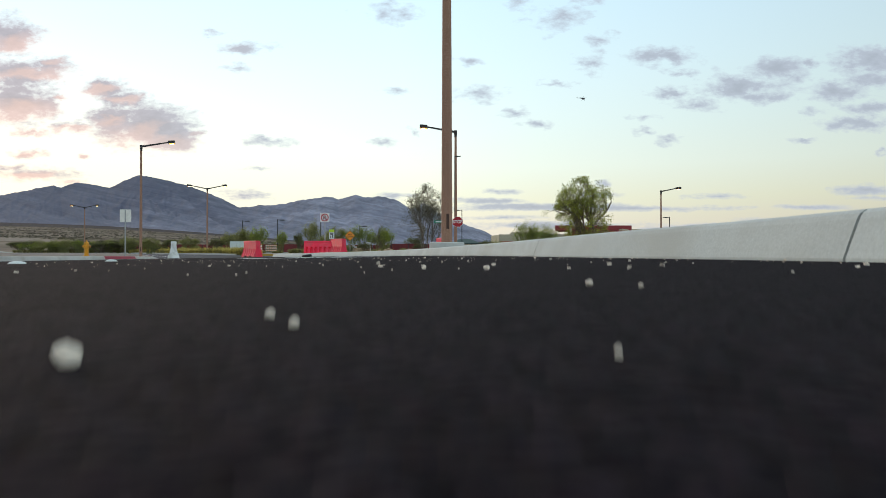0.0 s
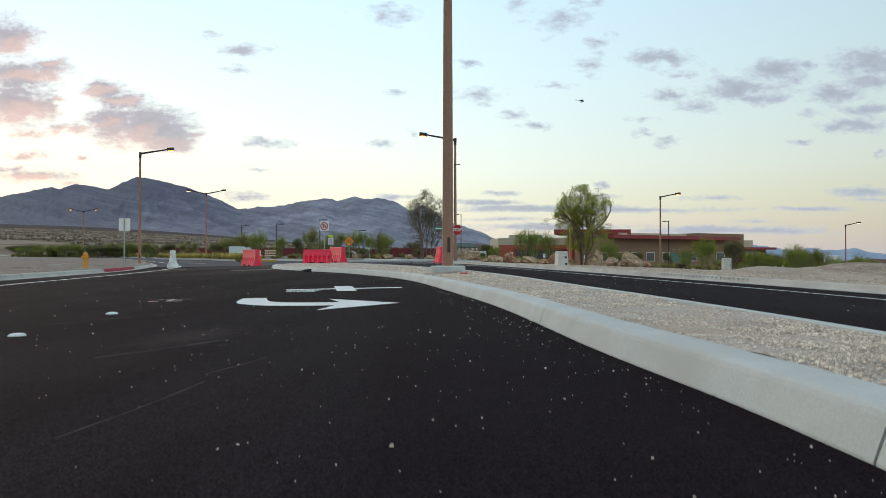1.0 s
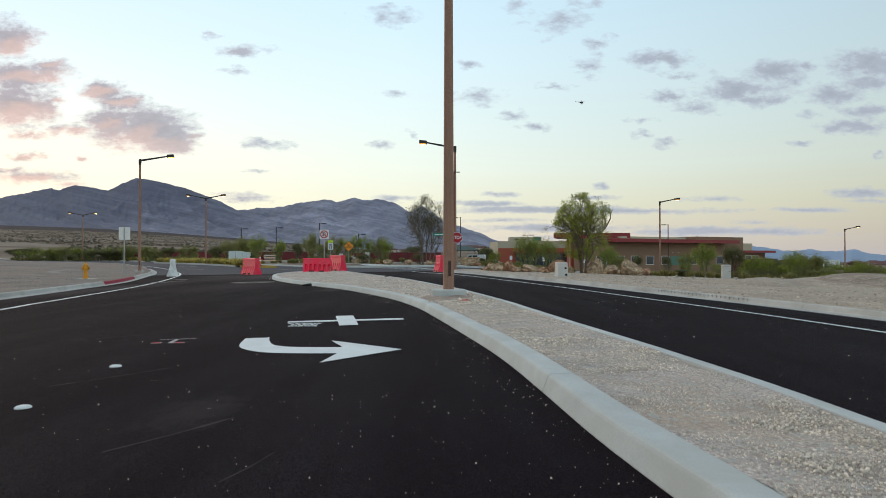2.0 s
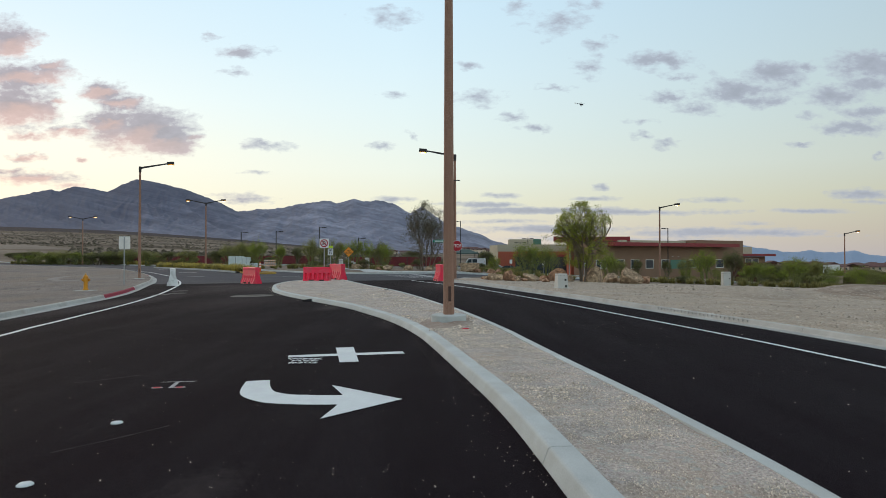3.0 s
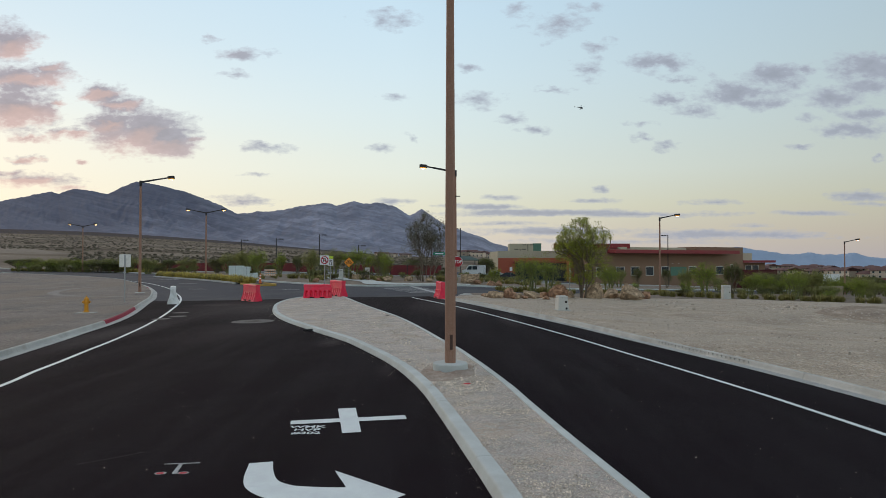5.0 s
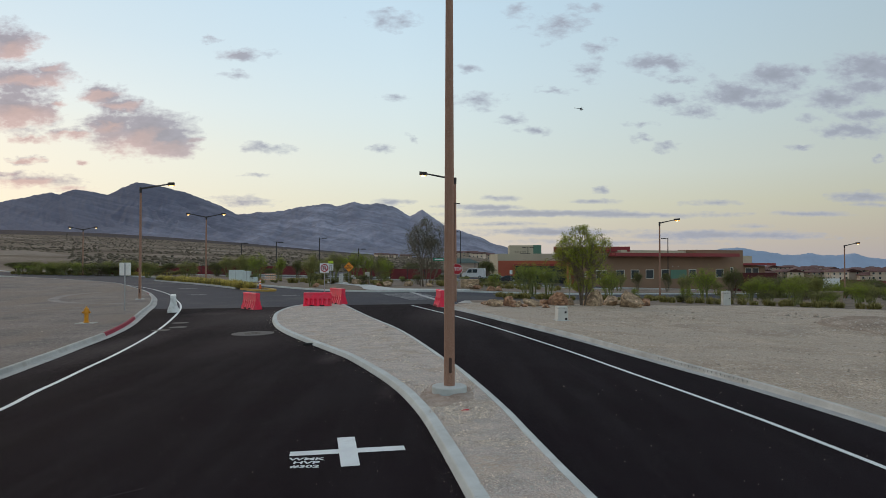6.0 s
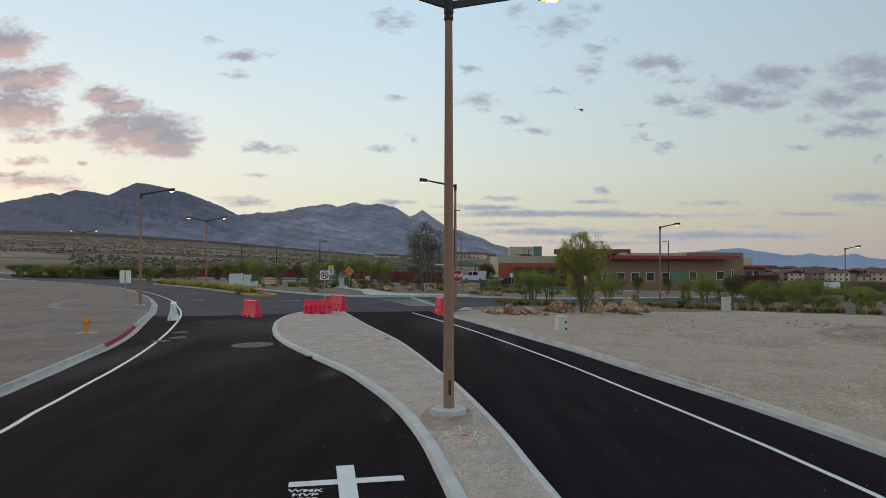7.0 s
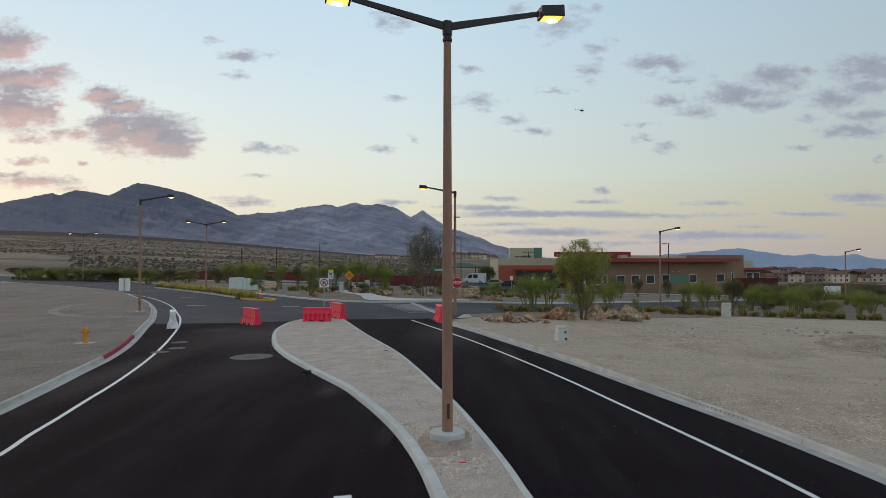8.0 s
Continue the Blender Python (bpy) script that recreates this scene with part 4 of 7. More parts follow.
tri.v = [(x, y, gz(x, y) + 0.0105) for x, y in [(-1.115, 7.23), (-1.33, 7.80), (-0.44, 6.965), (-1.16, 6.16), (-1.09, 6.75)]]
tri.f = [(4, 3, 2, 0), (0, 2, 1)]
part("arrow_head", tri, MARKING, arrow)
aim = setting("survey_target", "white painted aerial survey cross with lettering", "road marking")
part("bar", on_road([(-2.42, 10.28), (-2.38, 10.05), (-0.61, 10.29), (-0.66, 10.54)], 0.008), MARKING, aim)
part("block", on_road([(-1.81, 11.05), (-1.50, 9.48), (-1.23, 9.53), (-1.52, 11.10)], 0.012), MARKING, aim)


def lettering(text, size, m, material, parent, name="lettering", thick=0.001, squash=1.0, bold=0.0):
    cu = bpy.data.curves.new(name, "FONT")
    cu.body, cu.size, cu.align_x, cu.align_y, cu.extrude, cu.offset = text, size, "CENTER", "CENTER", thick, bold
    tmp = bpy.data.objects.new(name, cu)
    me = bpy.data.meshes.new_from_object(tmp)
    bpy.data.objects.remove(tmp)
    me.transform(Matrix.Diagonal((squash, 1, 1, 1)))
    me.materials.append(material)
    ob = new(name, me)
    ob.parent = parent
    ob.matrix_basis = m
    return ob


for word, x, y, s in (("WMK", -2.08, 9.88, 0.17), ("HVP", -2.05, 9.70, 0.17), ("#302", -2.03, 9.52, 0.16)):
    lettering(word, s, pose(x, y, gz(x, y) + 0.010, 0.6, 0, 3), MARKING, aim, squash=1.25, bold=0.004)
tee = setting("survey_tick", "thin white spray tick with two red spots", "road marking")
part("tick_bar", on_road([(-3.50, 8.165), (-3.50, 8.135), (-3.07, 8.17), (-3.07, 8.20)], 0.008), SPRAY_WHITE, tee)
part("tick_leg", on_road([(-3.31, 8.14), (-3.25, 7.77), (-3.19, 7.77), (-3.26, 8.14)], 0.010), SPRAY_WHITE, tee)
for cx in (-3.39, -3.12):
    part("halo", on_road([(cx + 0.07 * math.cos(a * math.pi / 8), 7.79 + 0.05 * math.sin(a * math.pi / 8)) for a in range(16)], 0.011), SPRAY_WHITE, tee)
    part("spot", on_road([(cx + 0.05 * math.cos(a * math.pi / 6), 7.785 + 0.035 * math.sin(a * math.pi / 6)) for a in range(12)], 0.014), SPRAY_RED, tee)
scuffs = setting("scuff_marks", "faint pale scuff marks dragged across the asphalt", "road marking")
for x0, y0, x1, y1, w in ((-1.06, 1.9, -0.94, 2.72, 0.016), (-1.0, 2.9, -0.86, 3.35, 0.014), (-1.75, 3.4, -1.3, 4.1, 0.02), (-3.1, 5.2, -2.5, 6.0, 0.02), (-4.6, 8.2, -4.0, 8.7, 0.03)):
    run = curve([(x0, y0), ((x0 + x1) / 2 + w, (y0 + y1) / 2), (x1, y1)], 0.12)
    part("scuff", band(run, [w * (0.25 + abs(noise.noise(Vector((i * 0.7, x0, y0))) * 1.8)) for i in range(len(run))], 0.0065), SCUFF, scuffs)
# crossing bars and lane ticks on the cross street
walkmark = setting("crossing_marking", "worn white bars of a pedestrian crossing", "road marking")
for i in range(8):
    y = 50.6 + i * 1.25
    x0 = -2.7 - i * 0.42
    part("crossing_bar", on_road([(x0, y), (x0 + 3.0 + 0.1 * i, y + 0.1), (x0 + 3.0 + 0.1 * i, y + 0.45), (x0, y + 0.35)], 0.0), SPRAY_WHITE, walkmark)
for px, py, w in ((-36, 83, 2.6), (-24, 61.5, 1.8), (-14.5, 59.0, 1.6), (-29, 72, 2.0)):
    part("lane_tick", on_road([(px, py), (px + w, py - 0.2), (px + w, py + 0.1), (px, py + 0.3)], 0.0), SPRAY_WHITE, walkmark)

part("edge_bar", on_road([(-3.2, 62.0), (-2.8, 62.0), (-0.3, 49.6), (-0.7, 49.6)], 0.002), SPRAY_WHITE, walkmark)

# ---------------------------------------------------------------- mountains
def range_of_hills(name, peaks, distance, depth, span, material, label, rough, seed, cols=420, rows=46):
    """A heightfield whose crest is the upper edge of peaks (right, up, fall west, bend west, fall east, bend east; all per unit ahead)."""
    mb = MB()
    for j in range(rows + 1):
        s = j / rows
        for i in range(cols + 1):
            u = span[0] + (span[1] - span[0]) * i / cols
            top = 0.0
            for pu, pv, wa, wb, ea, eb in peaks:
                d = u - pu
                top = max(top, pv - (wa * -d + wb * d * d if d < 0 else ea * d + eb * d * d))
            y = distance + depth * s
            x = u * y
            foot = land(u * distance, distance) / distance - 0.004
            lean = 2.6 * s + 0.9 * noise.noise(Vector((u * 9, s * 2, seed)))
            crease = abs(noise.noise(Vector((u * 16 + lean, s * 1.6, seed))))
            crease += 0.5 * abs(noise.noise(Vector((u * 44 - 2.2 * lean, s * 4.0, seed + 3)))) + 0.14 * abs(noise.noise(Vector((u * 130 + s, s * 9, seed + 5))))
            if s < 0.86:
                q = s / 0.86
                rise = q ** 1.25
                v = foot + max(0.0, top - foot) * (rise - rough * (crease - 0.25) * 4 * rise * (1 - rise))
                v = min(v, foot + (top - foot) * max(rise, 0.02) * 1.0 + 0.004 * q)
            else:
                v = foot + max(0.0, top - foot) * (1 - (s - 0.86) * 3)
            v += 0.0012 * noise.noise(Vector((u * 60, s * 6, seed + 9))) + 0.0010 * noise.noise(Vector((u * 150, s * 6, seed + 4))) + 0.0006 * noise.noise(Vector((u * 420, s * 14, seed)))
            mb.v.append((x, y, v * y if s <= 0.86 else v * (distance + depth * 0.86)))
    w = cols + 1
    mb.f = [(j * w + i, j * w + i + 1, (j + 1) * w + i + 1, (j + 1) * w + i) for j in range(rows) for i in range(cols)]
    return piece_of_setting(name, mb, material, label, "mountains", smooth=True)


PEAKS_WEST = [(-0.83, 0.100, 0.1, 0.0, 0.12, 0.0), (-0.597, 0.105, 0.19, 0.0, 0.3, 0.0), (-0.563, 0.1095, 0.35, 0.0, 0.085, 1.5), (-0.468, 0.1207, 0.40, 1.2, 0.12, 1.28),
              (-0.283, 0.0758, 0.42, 0.0, 0.2, 0.0), (-0.18, 0.0878, 0.10, 1.1, 0.06, 9.0), (-0.135, 0.0906, 0.25, 0.0, 0.30, 0.0),
              (-0.10, 0.0882, 0.08, 0.0, 0.08, 6.5), (-0.032, 0.0785, 0.55, 0.0, 0.7, 0.0), (0.014, 0.0495, 0.5, 0.0, 0.25, 1.75)]
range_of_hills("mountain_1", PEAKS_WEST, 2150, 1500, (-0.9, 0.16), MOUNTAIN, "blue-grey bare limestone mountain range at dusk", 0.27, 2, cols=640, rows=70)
PEAKS_EAST = [(0.125, 0.0115, 0.1, 0.0, 0.12, 0.0), (0.372, 0.0150, 0.28, 0.0, 0.1, 0.0), (0.41, 0.019, 0.16, 0.0, 0.08, 0.0), (0.449, 0.0245, 0.10, 0.0, 0.17, 0.0), (0.404, 0.0195, 0.3, 0.0, 0.06, 0.0), (0.555, 0.0145, 0.12, 0.0, 0.10, 0.0), (0.625, 0.0145, 0.14, 0.0, 0.25, 0.0),
              (0.53, 0.0125, 0.1, 0.0, 0.05, 0.0), (0.585, 0.0125, 0.1, 0.0, 0.11, 0.0), (0.65, 0.006, 0.1, 0.0, 0.06, 0.0)]
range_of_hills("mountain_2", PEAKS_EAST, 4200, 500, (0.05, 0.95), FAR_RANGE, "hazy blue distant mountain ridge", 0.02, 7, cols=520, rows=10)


def put(x, y, rz=0.0, dz=0.0, s=1.0):
    return Matrix.Translation((x, y, land(x, y) + dz)) @ Matrix.Rotation(radians(rz), 4, "Z") @ Matrix.Diagonal((s, s, s, 1))


# ---------------------------------------------------------------- street lamps
def street_lamp(m, arms, label, group="street lamps", rise=0.145):
    """Tapered eight-sided concrete pole with raised arms and box lanterns."""
    post = thing("street_lamp", m, label, "street lamp", group)
    part("footing", MB().lathe([(0.375, -0.35), (0.375, rise), (0.36, rise + 0.02), (0.0001, rise + 0.023)], 28), CONCRETE, post, "round concrete footing", smooth=False)
    shaft = part("pole", MB().lathe([(0.122, rise - 0.02), (0.12, 1.0), (0.105, 4.5), (0.084, 8.56)], 8, turn=radians(22.5)), POLE, post, bevel=0.012)
    part("hand_hole", MB().box(-0.03, -0.1215, 0.45, 0.03, -0.10, 0.77), COVER, shaft, "dark brown hand hole cover")
    part("cap", MB().lathe([(0.092, 8.54), (0.105, 8.56), (0.105, 8.61), (0.094, 8.63), (0.094, 8.67), (0.108, 8.70), (0.108, 8.95), (0.10, 8.99), (0.0001, 8.995)], 14), BRONZE, post, "dark bronze pole cap")
    for a in arms:
        turn = Matrix.Rotation(radians(a), 4, "Z")
        tilt = turn @ Matrix.Translation((0, 0, 8.87)) @ Matrix.Rotation(radians(-11.5), 4, "Y")
        arm = part("arm", MB().rings([[(x, -w, -h), (x, w, -h), (x, w, h), (x, -w, h)] for x, w, h in ((0.07, 0.045, 0.075), (1.0, 0.04, 0.062), (2.1, 0.035, 0.048))], tilt), BRONZE, post)
        hm = turn @ Matrix.Translation((2.08, 0, 9.285)) @ Matrix.Rotation(radians(-4), 4, "Y")
        head = part("lantern", MB().rings([[(0, -0.2, -0.09), (0, 0.2, -0.09), (0, 0.2, 0.13), (0, -0.2, 0.13)], [(0.52, -0.21, -0.11), (0.52, 0.21, -0.11), (0.52, 0.21, 0.14), (0.52, -0.21, 0.14)]], hm), BRONZE, post, bevel=0.012)
        part("lens", MB().rings([[(0.05, -0.165, -0.098), (0.05, 0.165, -0.098), (0.49, 0.175, -0.112), (0.49, -0.175, -0.112)],
                                 [(0.12, -0.11, -0.135), (0.12, 0.11, -0.135), (0.42, 0.12, -0.15), (0.42, -0.12, -0.15)]][::-1], hm), LENS_ON, head, "glowing amber lens")
        part("bulb", MB().rings([[(x, y * 0.085, z) for x, y, z in ((0.17, -1, zz), (0.17, 1, zz), (0.38, 1, zz - 0.006), (0.38, -1, zz - 0.006))] for zz in (-0.165, -0.138)], hm), BULB, head, "white-hot bulb")
    return post


main_lamp = street_lamp(Matrix.Translation((0.11, 14.13, 0.115)) @ Matrix.Rotation(radians(10), 4, "Z"), (0, 184), "brown aggregate concrete double-arm street lamp, lit, on the median")
copy_thing(main_lamp, put(-31.8, 88, 0, -0.12))["label"] = "brown concrete double-arm street lamp, lit, on a planted island"
copy_thing(main_lamp, put(-67.5, 123, 0, -0.3))["label"] = "brown concrete double-arm street lamp, lit, beside desert scrub"
west_lamp = street_lamp(put(-24.95, 54, 15, 0.18) @ Matrix.Diagonal((1, 1, 1.02, 1)), (0,), "brown concrete single-arm street lamp, lit, on bare dirt", rise=-0.03)
copy_thing(west_lamp, put(0.85, 47.5, 172, -0.2))["label"] = "brown concrete single-arm street lamp with stop sign on it"
copy_thing(west_lamp, put(25.4, 77, 15, -0.4))["label"] = "brown concrete single-arm street lamp, lit, among shrubs"
copy_thing(west_lamp, put(64.2, 105, 8, -0.63))["label"] = "brown concrete single-arm street lamp, lit, beside far houses"


def car_park_light(m, arms, height=8.6):
    post = thing("car_park_light", m, "slim black car park light on a square post", "street lamp", "car park lights")
    part("post", MB().box(-0.07, -0.07, -0.4, 0.07, 0.07, height), BRONZE, post)
    for a in arms:
        turn = Matrix.Rotation(radians(a), 4, "Z")
        arm = part("arm", MB().box(0.06, -0.03, height - 0.16, 0.5, 0.03, height - 0.1, turn), BRONZE, post)
        part("lantern", MB().box(0.45, -0.2, height - 0.2, 1.3, 0.2, height - 0.05, turn), BRONZE, post)
    return post


for x, y, a, top in ((-37.5, 122, (0,), 6.1), (-31, 122, (0,), 6.3), (-22.6, 120, (0,), 7.0), (-15.2, 118, (0,), 5.0), (17.6, 150, (0, 180), 6.9), (19.5, 151, (0, 180), 8.0), (45.2, 132, (180,), 10.2), (3.4, 128, (180,), 9.0)):
    car_park_light(put(x, y), a, top)

# ---------------------------------------------------------------- water-filled barriers
def barrier(m, material, label, length=1.85, group="traffic barriers", wide=1.0, recess=0.09):
    ob = thing("traffic_barrier", m, label, "barrier", group)
    rings = []
    steps = 36
    for i in range(steps + 1):
        x = -length / 2 + length * i / steps
        rib = 0.0 if i in (0, steps) else (recess if (i // 3) % 2 else 0.0)
        half = [(0.30, 0.0), (0.30 - rib * 0.3, 0.07), (0.285 - rib, 0.16), (0.20 - rib, 0.36), (0.185 - rib, 0.50), (0.15, 0.60), (0.135, 0.92), (0.15, 0.94), (0.15, 1.03), (0.12, 1.06)]
        half = [(w * wide, z) for w, z in half]
        rings.append([(x, w, z) for w, z in half] + [(x, -w, z) for w, z in half[::-1]])
    part("body", MB().rings(rings), material, ob)
    for x in (-0.5, 0.18):
        part("fork_slot", MB().box(x, -0.303 * wide, 0.012, x + 0.32, 0.303 * wide, 0.10), HOLE, ob, "dark forklift slot")
    part("filler_cap", MB().lathe([(0.07, 1.05), (0.07, 1.085), (0.0001, 1.09)], 12, Matrix.Translation((0.45, 0, 0))), material, ob)
    part("coupling", MB().box(length / 2 - 0.01, -0.05, 0.2, length / 2 + 0.06, 0.05, 0.85), material, ob)
    return ob


barrier(put(-12.45, 42.6, 131, 0.0), BARRIER_RED, "faded red water-filled plastic barrier on the asphalt")
barrier(put(-8.2, 42.8, 2, 0.11) @ Matrix.Diagonal((0.95, 1, 0.84, 1)), BARRIER_RED, "red water-filled plastic barrier on the median nose", recess=0.16)
barrier(put(-7.25, 45.0, 124, 0.11), BARRIER_RED, "red water-filled plastic barrier turned end on")
barrier(put(-0.2, 42.6, 100, 0.0), BARRIER_RED, "red water-filled plastic barrier beside the kerb")
barrier(put(-16.95, 41.2, 112, 0.0), BARRIER_WHITE, "dirty white water-filled plastic barrier at the edge line", wide=1.12)

# ---------------------------------------------------------------- hydrant
def hydrant(m):
    ob = thing("fire_hydrant", m, "yellow cast-iron fire hydrant on a concrete pad", "hydrant")
    body = part("barrel", MB().lathe([(0.17, 0.02), (0.17, 0.06), (0.125, 0.07), (0.12, 0.12), (0.115, 0.42), (0.15, 0.43), (0.15, 0.47), (0.125, 0.49), (0.125, 0.60), (0.16, 0.61), (0.16, 0.64)], 18), YELLOW_PAINT, ob, smooth=False)
    part("bonnet", MB().lathe([(0.15, 0.64), (0.14, 0.70), (0.10, 0.76), (0.05, 0.79), (0.035, 0.80), (0.035, 0.86), (0.0001, 0.862)], 18), YELLOW_PAINT, ob)
    for a, r in ((-90, 0.085), (10, 0.065), (170, 0.065)):
        mm = Matrix.Rotation(radians(a), 4, "Z") @ Matrix.Translation((0.1, 0, 0.54)) @ Matrix.Rotation(radians(90), 4, "Y")
        part("nozzle_cap", MB().lathe([(r * 0.8, 0.0), (r * 0.8, 0.05), (r, 0.055), (r, 0.11), (r * 0.4, 0.125), (r * 0.4, 0.155), (0.0001, 0.156)], 12, mm), YELLOW_PAINT, body)
    for i in range(8):
        a = i * math.pi / 4
        part("flange_bolt", MB().lathe([(0.014, 0.04), (0.014, 0.085), (0.0001, 0.09)], 6, Matrix.Translation((0.15 * math.cos(a), 0.15 * math.sin(a), 0))), YELLOW_PAINT, body)
    return ob


pad = tagged(part("concrete_pad", MB().box(-0.42, -0.36, -0.1, 0.42, 0.36, 0.035), DUSTY_KERB, bevel=0.01), "square concrete pad round the hydrant", "pad", kind="structure")
pad.matrix_basis = put(-17.65, 32.45, 5, 0.115)
hydrant(put(-17.65, 32.45, 20, 0.14) @ Matrix.Diagonal((0.8, 0.8, 0.97, 1)))

# ---------------------------------------------------------------- signs
def sign_post(ob, height, r=0.03, dz=-0.3):
    part("post", MB().box(-r, -r, dz, r, r, height), GALV, ob, "galvanised square post")


def plate(w, h, z, y=-0.04, t=0.004, corner=0.04, m=None):
    out = []
    for cx, cz, a0 in ((w / 2 - corner, h / 2 - corner, 0), (-w / 2 + corner, h / 2 - corner, 90), (-w / 2 + corner, -h / 2 + corner, 180), (w / 2 - corner, -h / 2 + corner, 270)):
        for k in range(4):
            a = radians(a0 + 30 * k)
            out.append((cx + corner * math.cos(a), cz + corner * math.sin(a)))
    return MB().poly(out, 0, t, (m or Matrix.Identity(4)) @ Matrix.Translation((0, y, z)) @ Matrix.Rotation(radians(90), 4, "X"))


def disc(r0, r1, z, y, t=0.002, sides=36):
    mb = MB()
    ring = [[(r * math.cos(2 * math.pi * k / sides), y - d, z + r * math.sin(2 * math.pi * k / sides)) for k in range(sides)] for r, d in ((r0, 0), (r0, t), (r1, t), (r1, 0))]
    return mb.rings(ring, cap=False)


FACE_ON = Matrix.Rotation(radians(90), 4, "X")

no_turn = thing("road_sign", put(-7.95, 43.9, 0, 0.11), "white square no U-turn sign on a steel post", "sign", "road signs")
sign_post(no_turn, 2.80)
panel = part("panel", plate(0.62, 0.62, 2.47), SIGN_WHITE, no_turn)
part("border", disc(0.262, 0.195, 2.47, -0.046), SIGN_RED, panel, "red prohibition ring")
mm = Matrix.Translation((0, -0.047, 2.47))
u = MB()
for a in range(12):
    a0, a1 = math.pi * a / 12, math.pi * (a + 1) / 12
    u.add([(0.095 * math.cos(a0) , 0, 0.05 + 0.095 * math.sin(a0)), (0.045 * math.cos(a0), 0, 0.05 + 0.045 * math.sin(a0)), (0.045 * math.cos(a1), 0, 0.05 + 0.045 * math.sin(a1)), (0.095 * math.cos(a1), 0, 0.05 + 0.095 * math.sin(a1))], [(0, 1, 2, 3)], mm)
u.add([(0.045, 0, 0.05), (0.095, 0, 0.05), (0.095, 0, -0.15), (0.045, 0, -0.15)], [(3, 2, 1, 0)], mm)
u.add([(-0.045, 0, 0.05), (-0.095, 0, 0.05), (-0.095, 0, -0.03), (-0.045, 0, -0.03)], [(0, 1, 2, 3)], mm)
u.add([(-0.15, 0, -0.03), (0.01, 0, -0.03), (-0.07, 0, -0.14)], [(0, 2, 1)], mm)
part("arrow_symbol", u, SIGN_BLACK, panel, "black U-turn arrow")
part("slash", MB().box(-0.235, -0.0525, -0.028, 0.235, -0.05, 0.028, Matrix.Translation((0, 0, 2.47)) @ Matrix.Rotation(radians(42), 4, "Y")), SIGN_RED, panel)

stop = thing("stop_sign", Matrix.Translation((0.99, 47.5, land(0.85, 47.5))), "red octagonal stop sign strapped to a lamp pole", "sign", "road signs")
octo = [(0.41 * math.cos(radians(22.5 + 45 * k)), 0.41 * math.sin(radians(22.5 + 45 * k))) for k in range(8)]
sm = Matrix.Translation((0, -0.19, 2.34)) @ FACE_ON
panel = part("panel", MB().poly(octo, 0, 0.004, sm), SIGN_WHITE, stop, "white edge of the sign plate")
part("face", MB().poly([(x * 0.945, y * 0.945) for x, y in octo], 0.004, 0.006, sm), SIGN_RED, panel)
lettering("STOP", 0.33, sm @ Matrix.Translation((0, 0, 0.008)), SIGN_WHITE, panel, squash=0.82, bold=0.006)
for z in (2.15, 2.48):
    part("bracket", MB().box(-0.2, -0.19, z, 0.02, -0.06, z + 0.05), GALV, stop)
part("bracket_arm", MB().box(-0.24, -0.12, 7.05, 0.22, -0.04, 7.11).box(-0.235, -0.12, 3.05, -0.2, -0.05, 7.05), BRONZE, stop)

back = thing("road_sign", put(-20.0, 41.2, 8, 0.12), "bare grey back of a traffic sign on a steel post", "sign", "road signs")
sign_post(back, 2.98)
part("panel", plate(0.68, 0.80, 2.60, y=0.04), SIGN_BACK, back)

school = thing("road_sign", put(-13.2, 77, 0, 0.0), "white speed limit sign under a lime plate", "sign", "road signs")
sign_post(school, 2.95)
part("panel", plate(0.62, 0.78, 2.20), SIGN_WHITE, school)
lettering("15", 0.42, Matrix.Translation((0, -0.052, 2.06)) @ FACE_ON, SIGN_BLACK, school, bold=0.008)
part("word_bar", MB().box(-0.2, -0.05, 2.42, 0.2, -0.046, 2.48).box(-0.16, -0.05, 2.31, 0.16, -0.046, 2.37), SIGN_BLACK, school)
part("top_plate", plate(0.62, 0.28, 2.78), SIGN_LIME, school, "lime yellow school plate")

diamond = thing("road_sign", put(-11.2, 78, 0, 0.0), "orange diamond no outlet sign on a steel post", "sign", "road signs")
sign_post(diamond, 2.7)
dm = Matrix.Translation((0, -0.04, 2.2)) @ FACE_ON
panel = part("panel", MB().poly([(0.62, 0), (0, 0.62), (-0.62, 0), (0, -0.62)], 0, 0.004, dm), SIGN_BLACK, diamond, "black border of the sign")
part("face", MB().poly([(0.59, 0), (0, 0.59), (-0.59, 0), (0, -0.59)], 0.004, 0.006, dm), SIGN_ORANGE, panel)
lettering("NO", 0.26, dm @ Matrix.Translation((0, 0.14, 0.008)), SIGN_BLACK, panel, bold=0.006)
lettering("OUTLET", 0.25, dm @ Matrix.Translation((0, -0.11, 0.008)), SIGN_BLACK, panel, squash=0.85, bold=0.006)

street = thing("street_name_sign", put(0.2, 62.0, 0, 0.0), "green street name blade on a steel post", "sign", "road signs")
sign_post(street, 3.2)
part("blade", MB().box(-1.15, -0.02, 2.95, 0.0, 0.02, 3.2), SIGN_GREEN, street)
part("word_bar", MB().box(-1.0, -0.025, 3.03, -0.2, -0.021, 3.12), SIGN_WHITE, street)

east_sign = thing("road_sign", put(8.95, 46.6, 62, 0.1), "slim lime and white roadside sign seen at an angle", "sign", "road signs")
sign_post(east_sign, 2.5)
part("top_plate", plate(0.6, 0.28, 2.36), SIGN_LIME, east_sign, "lime plate")
part("panel", plate(0.45, 0.7, 1.72), SIGN_WHITE, east_sign)
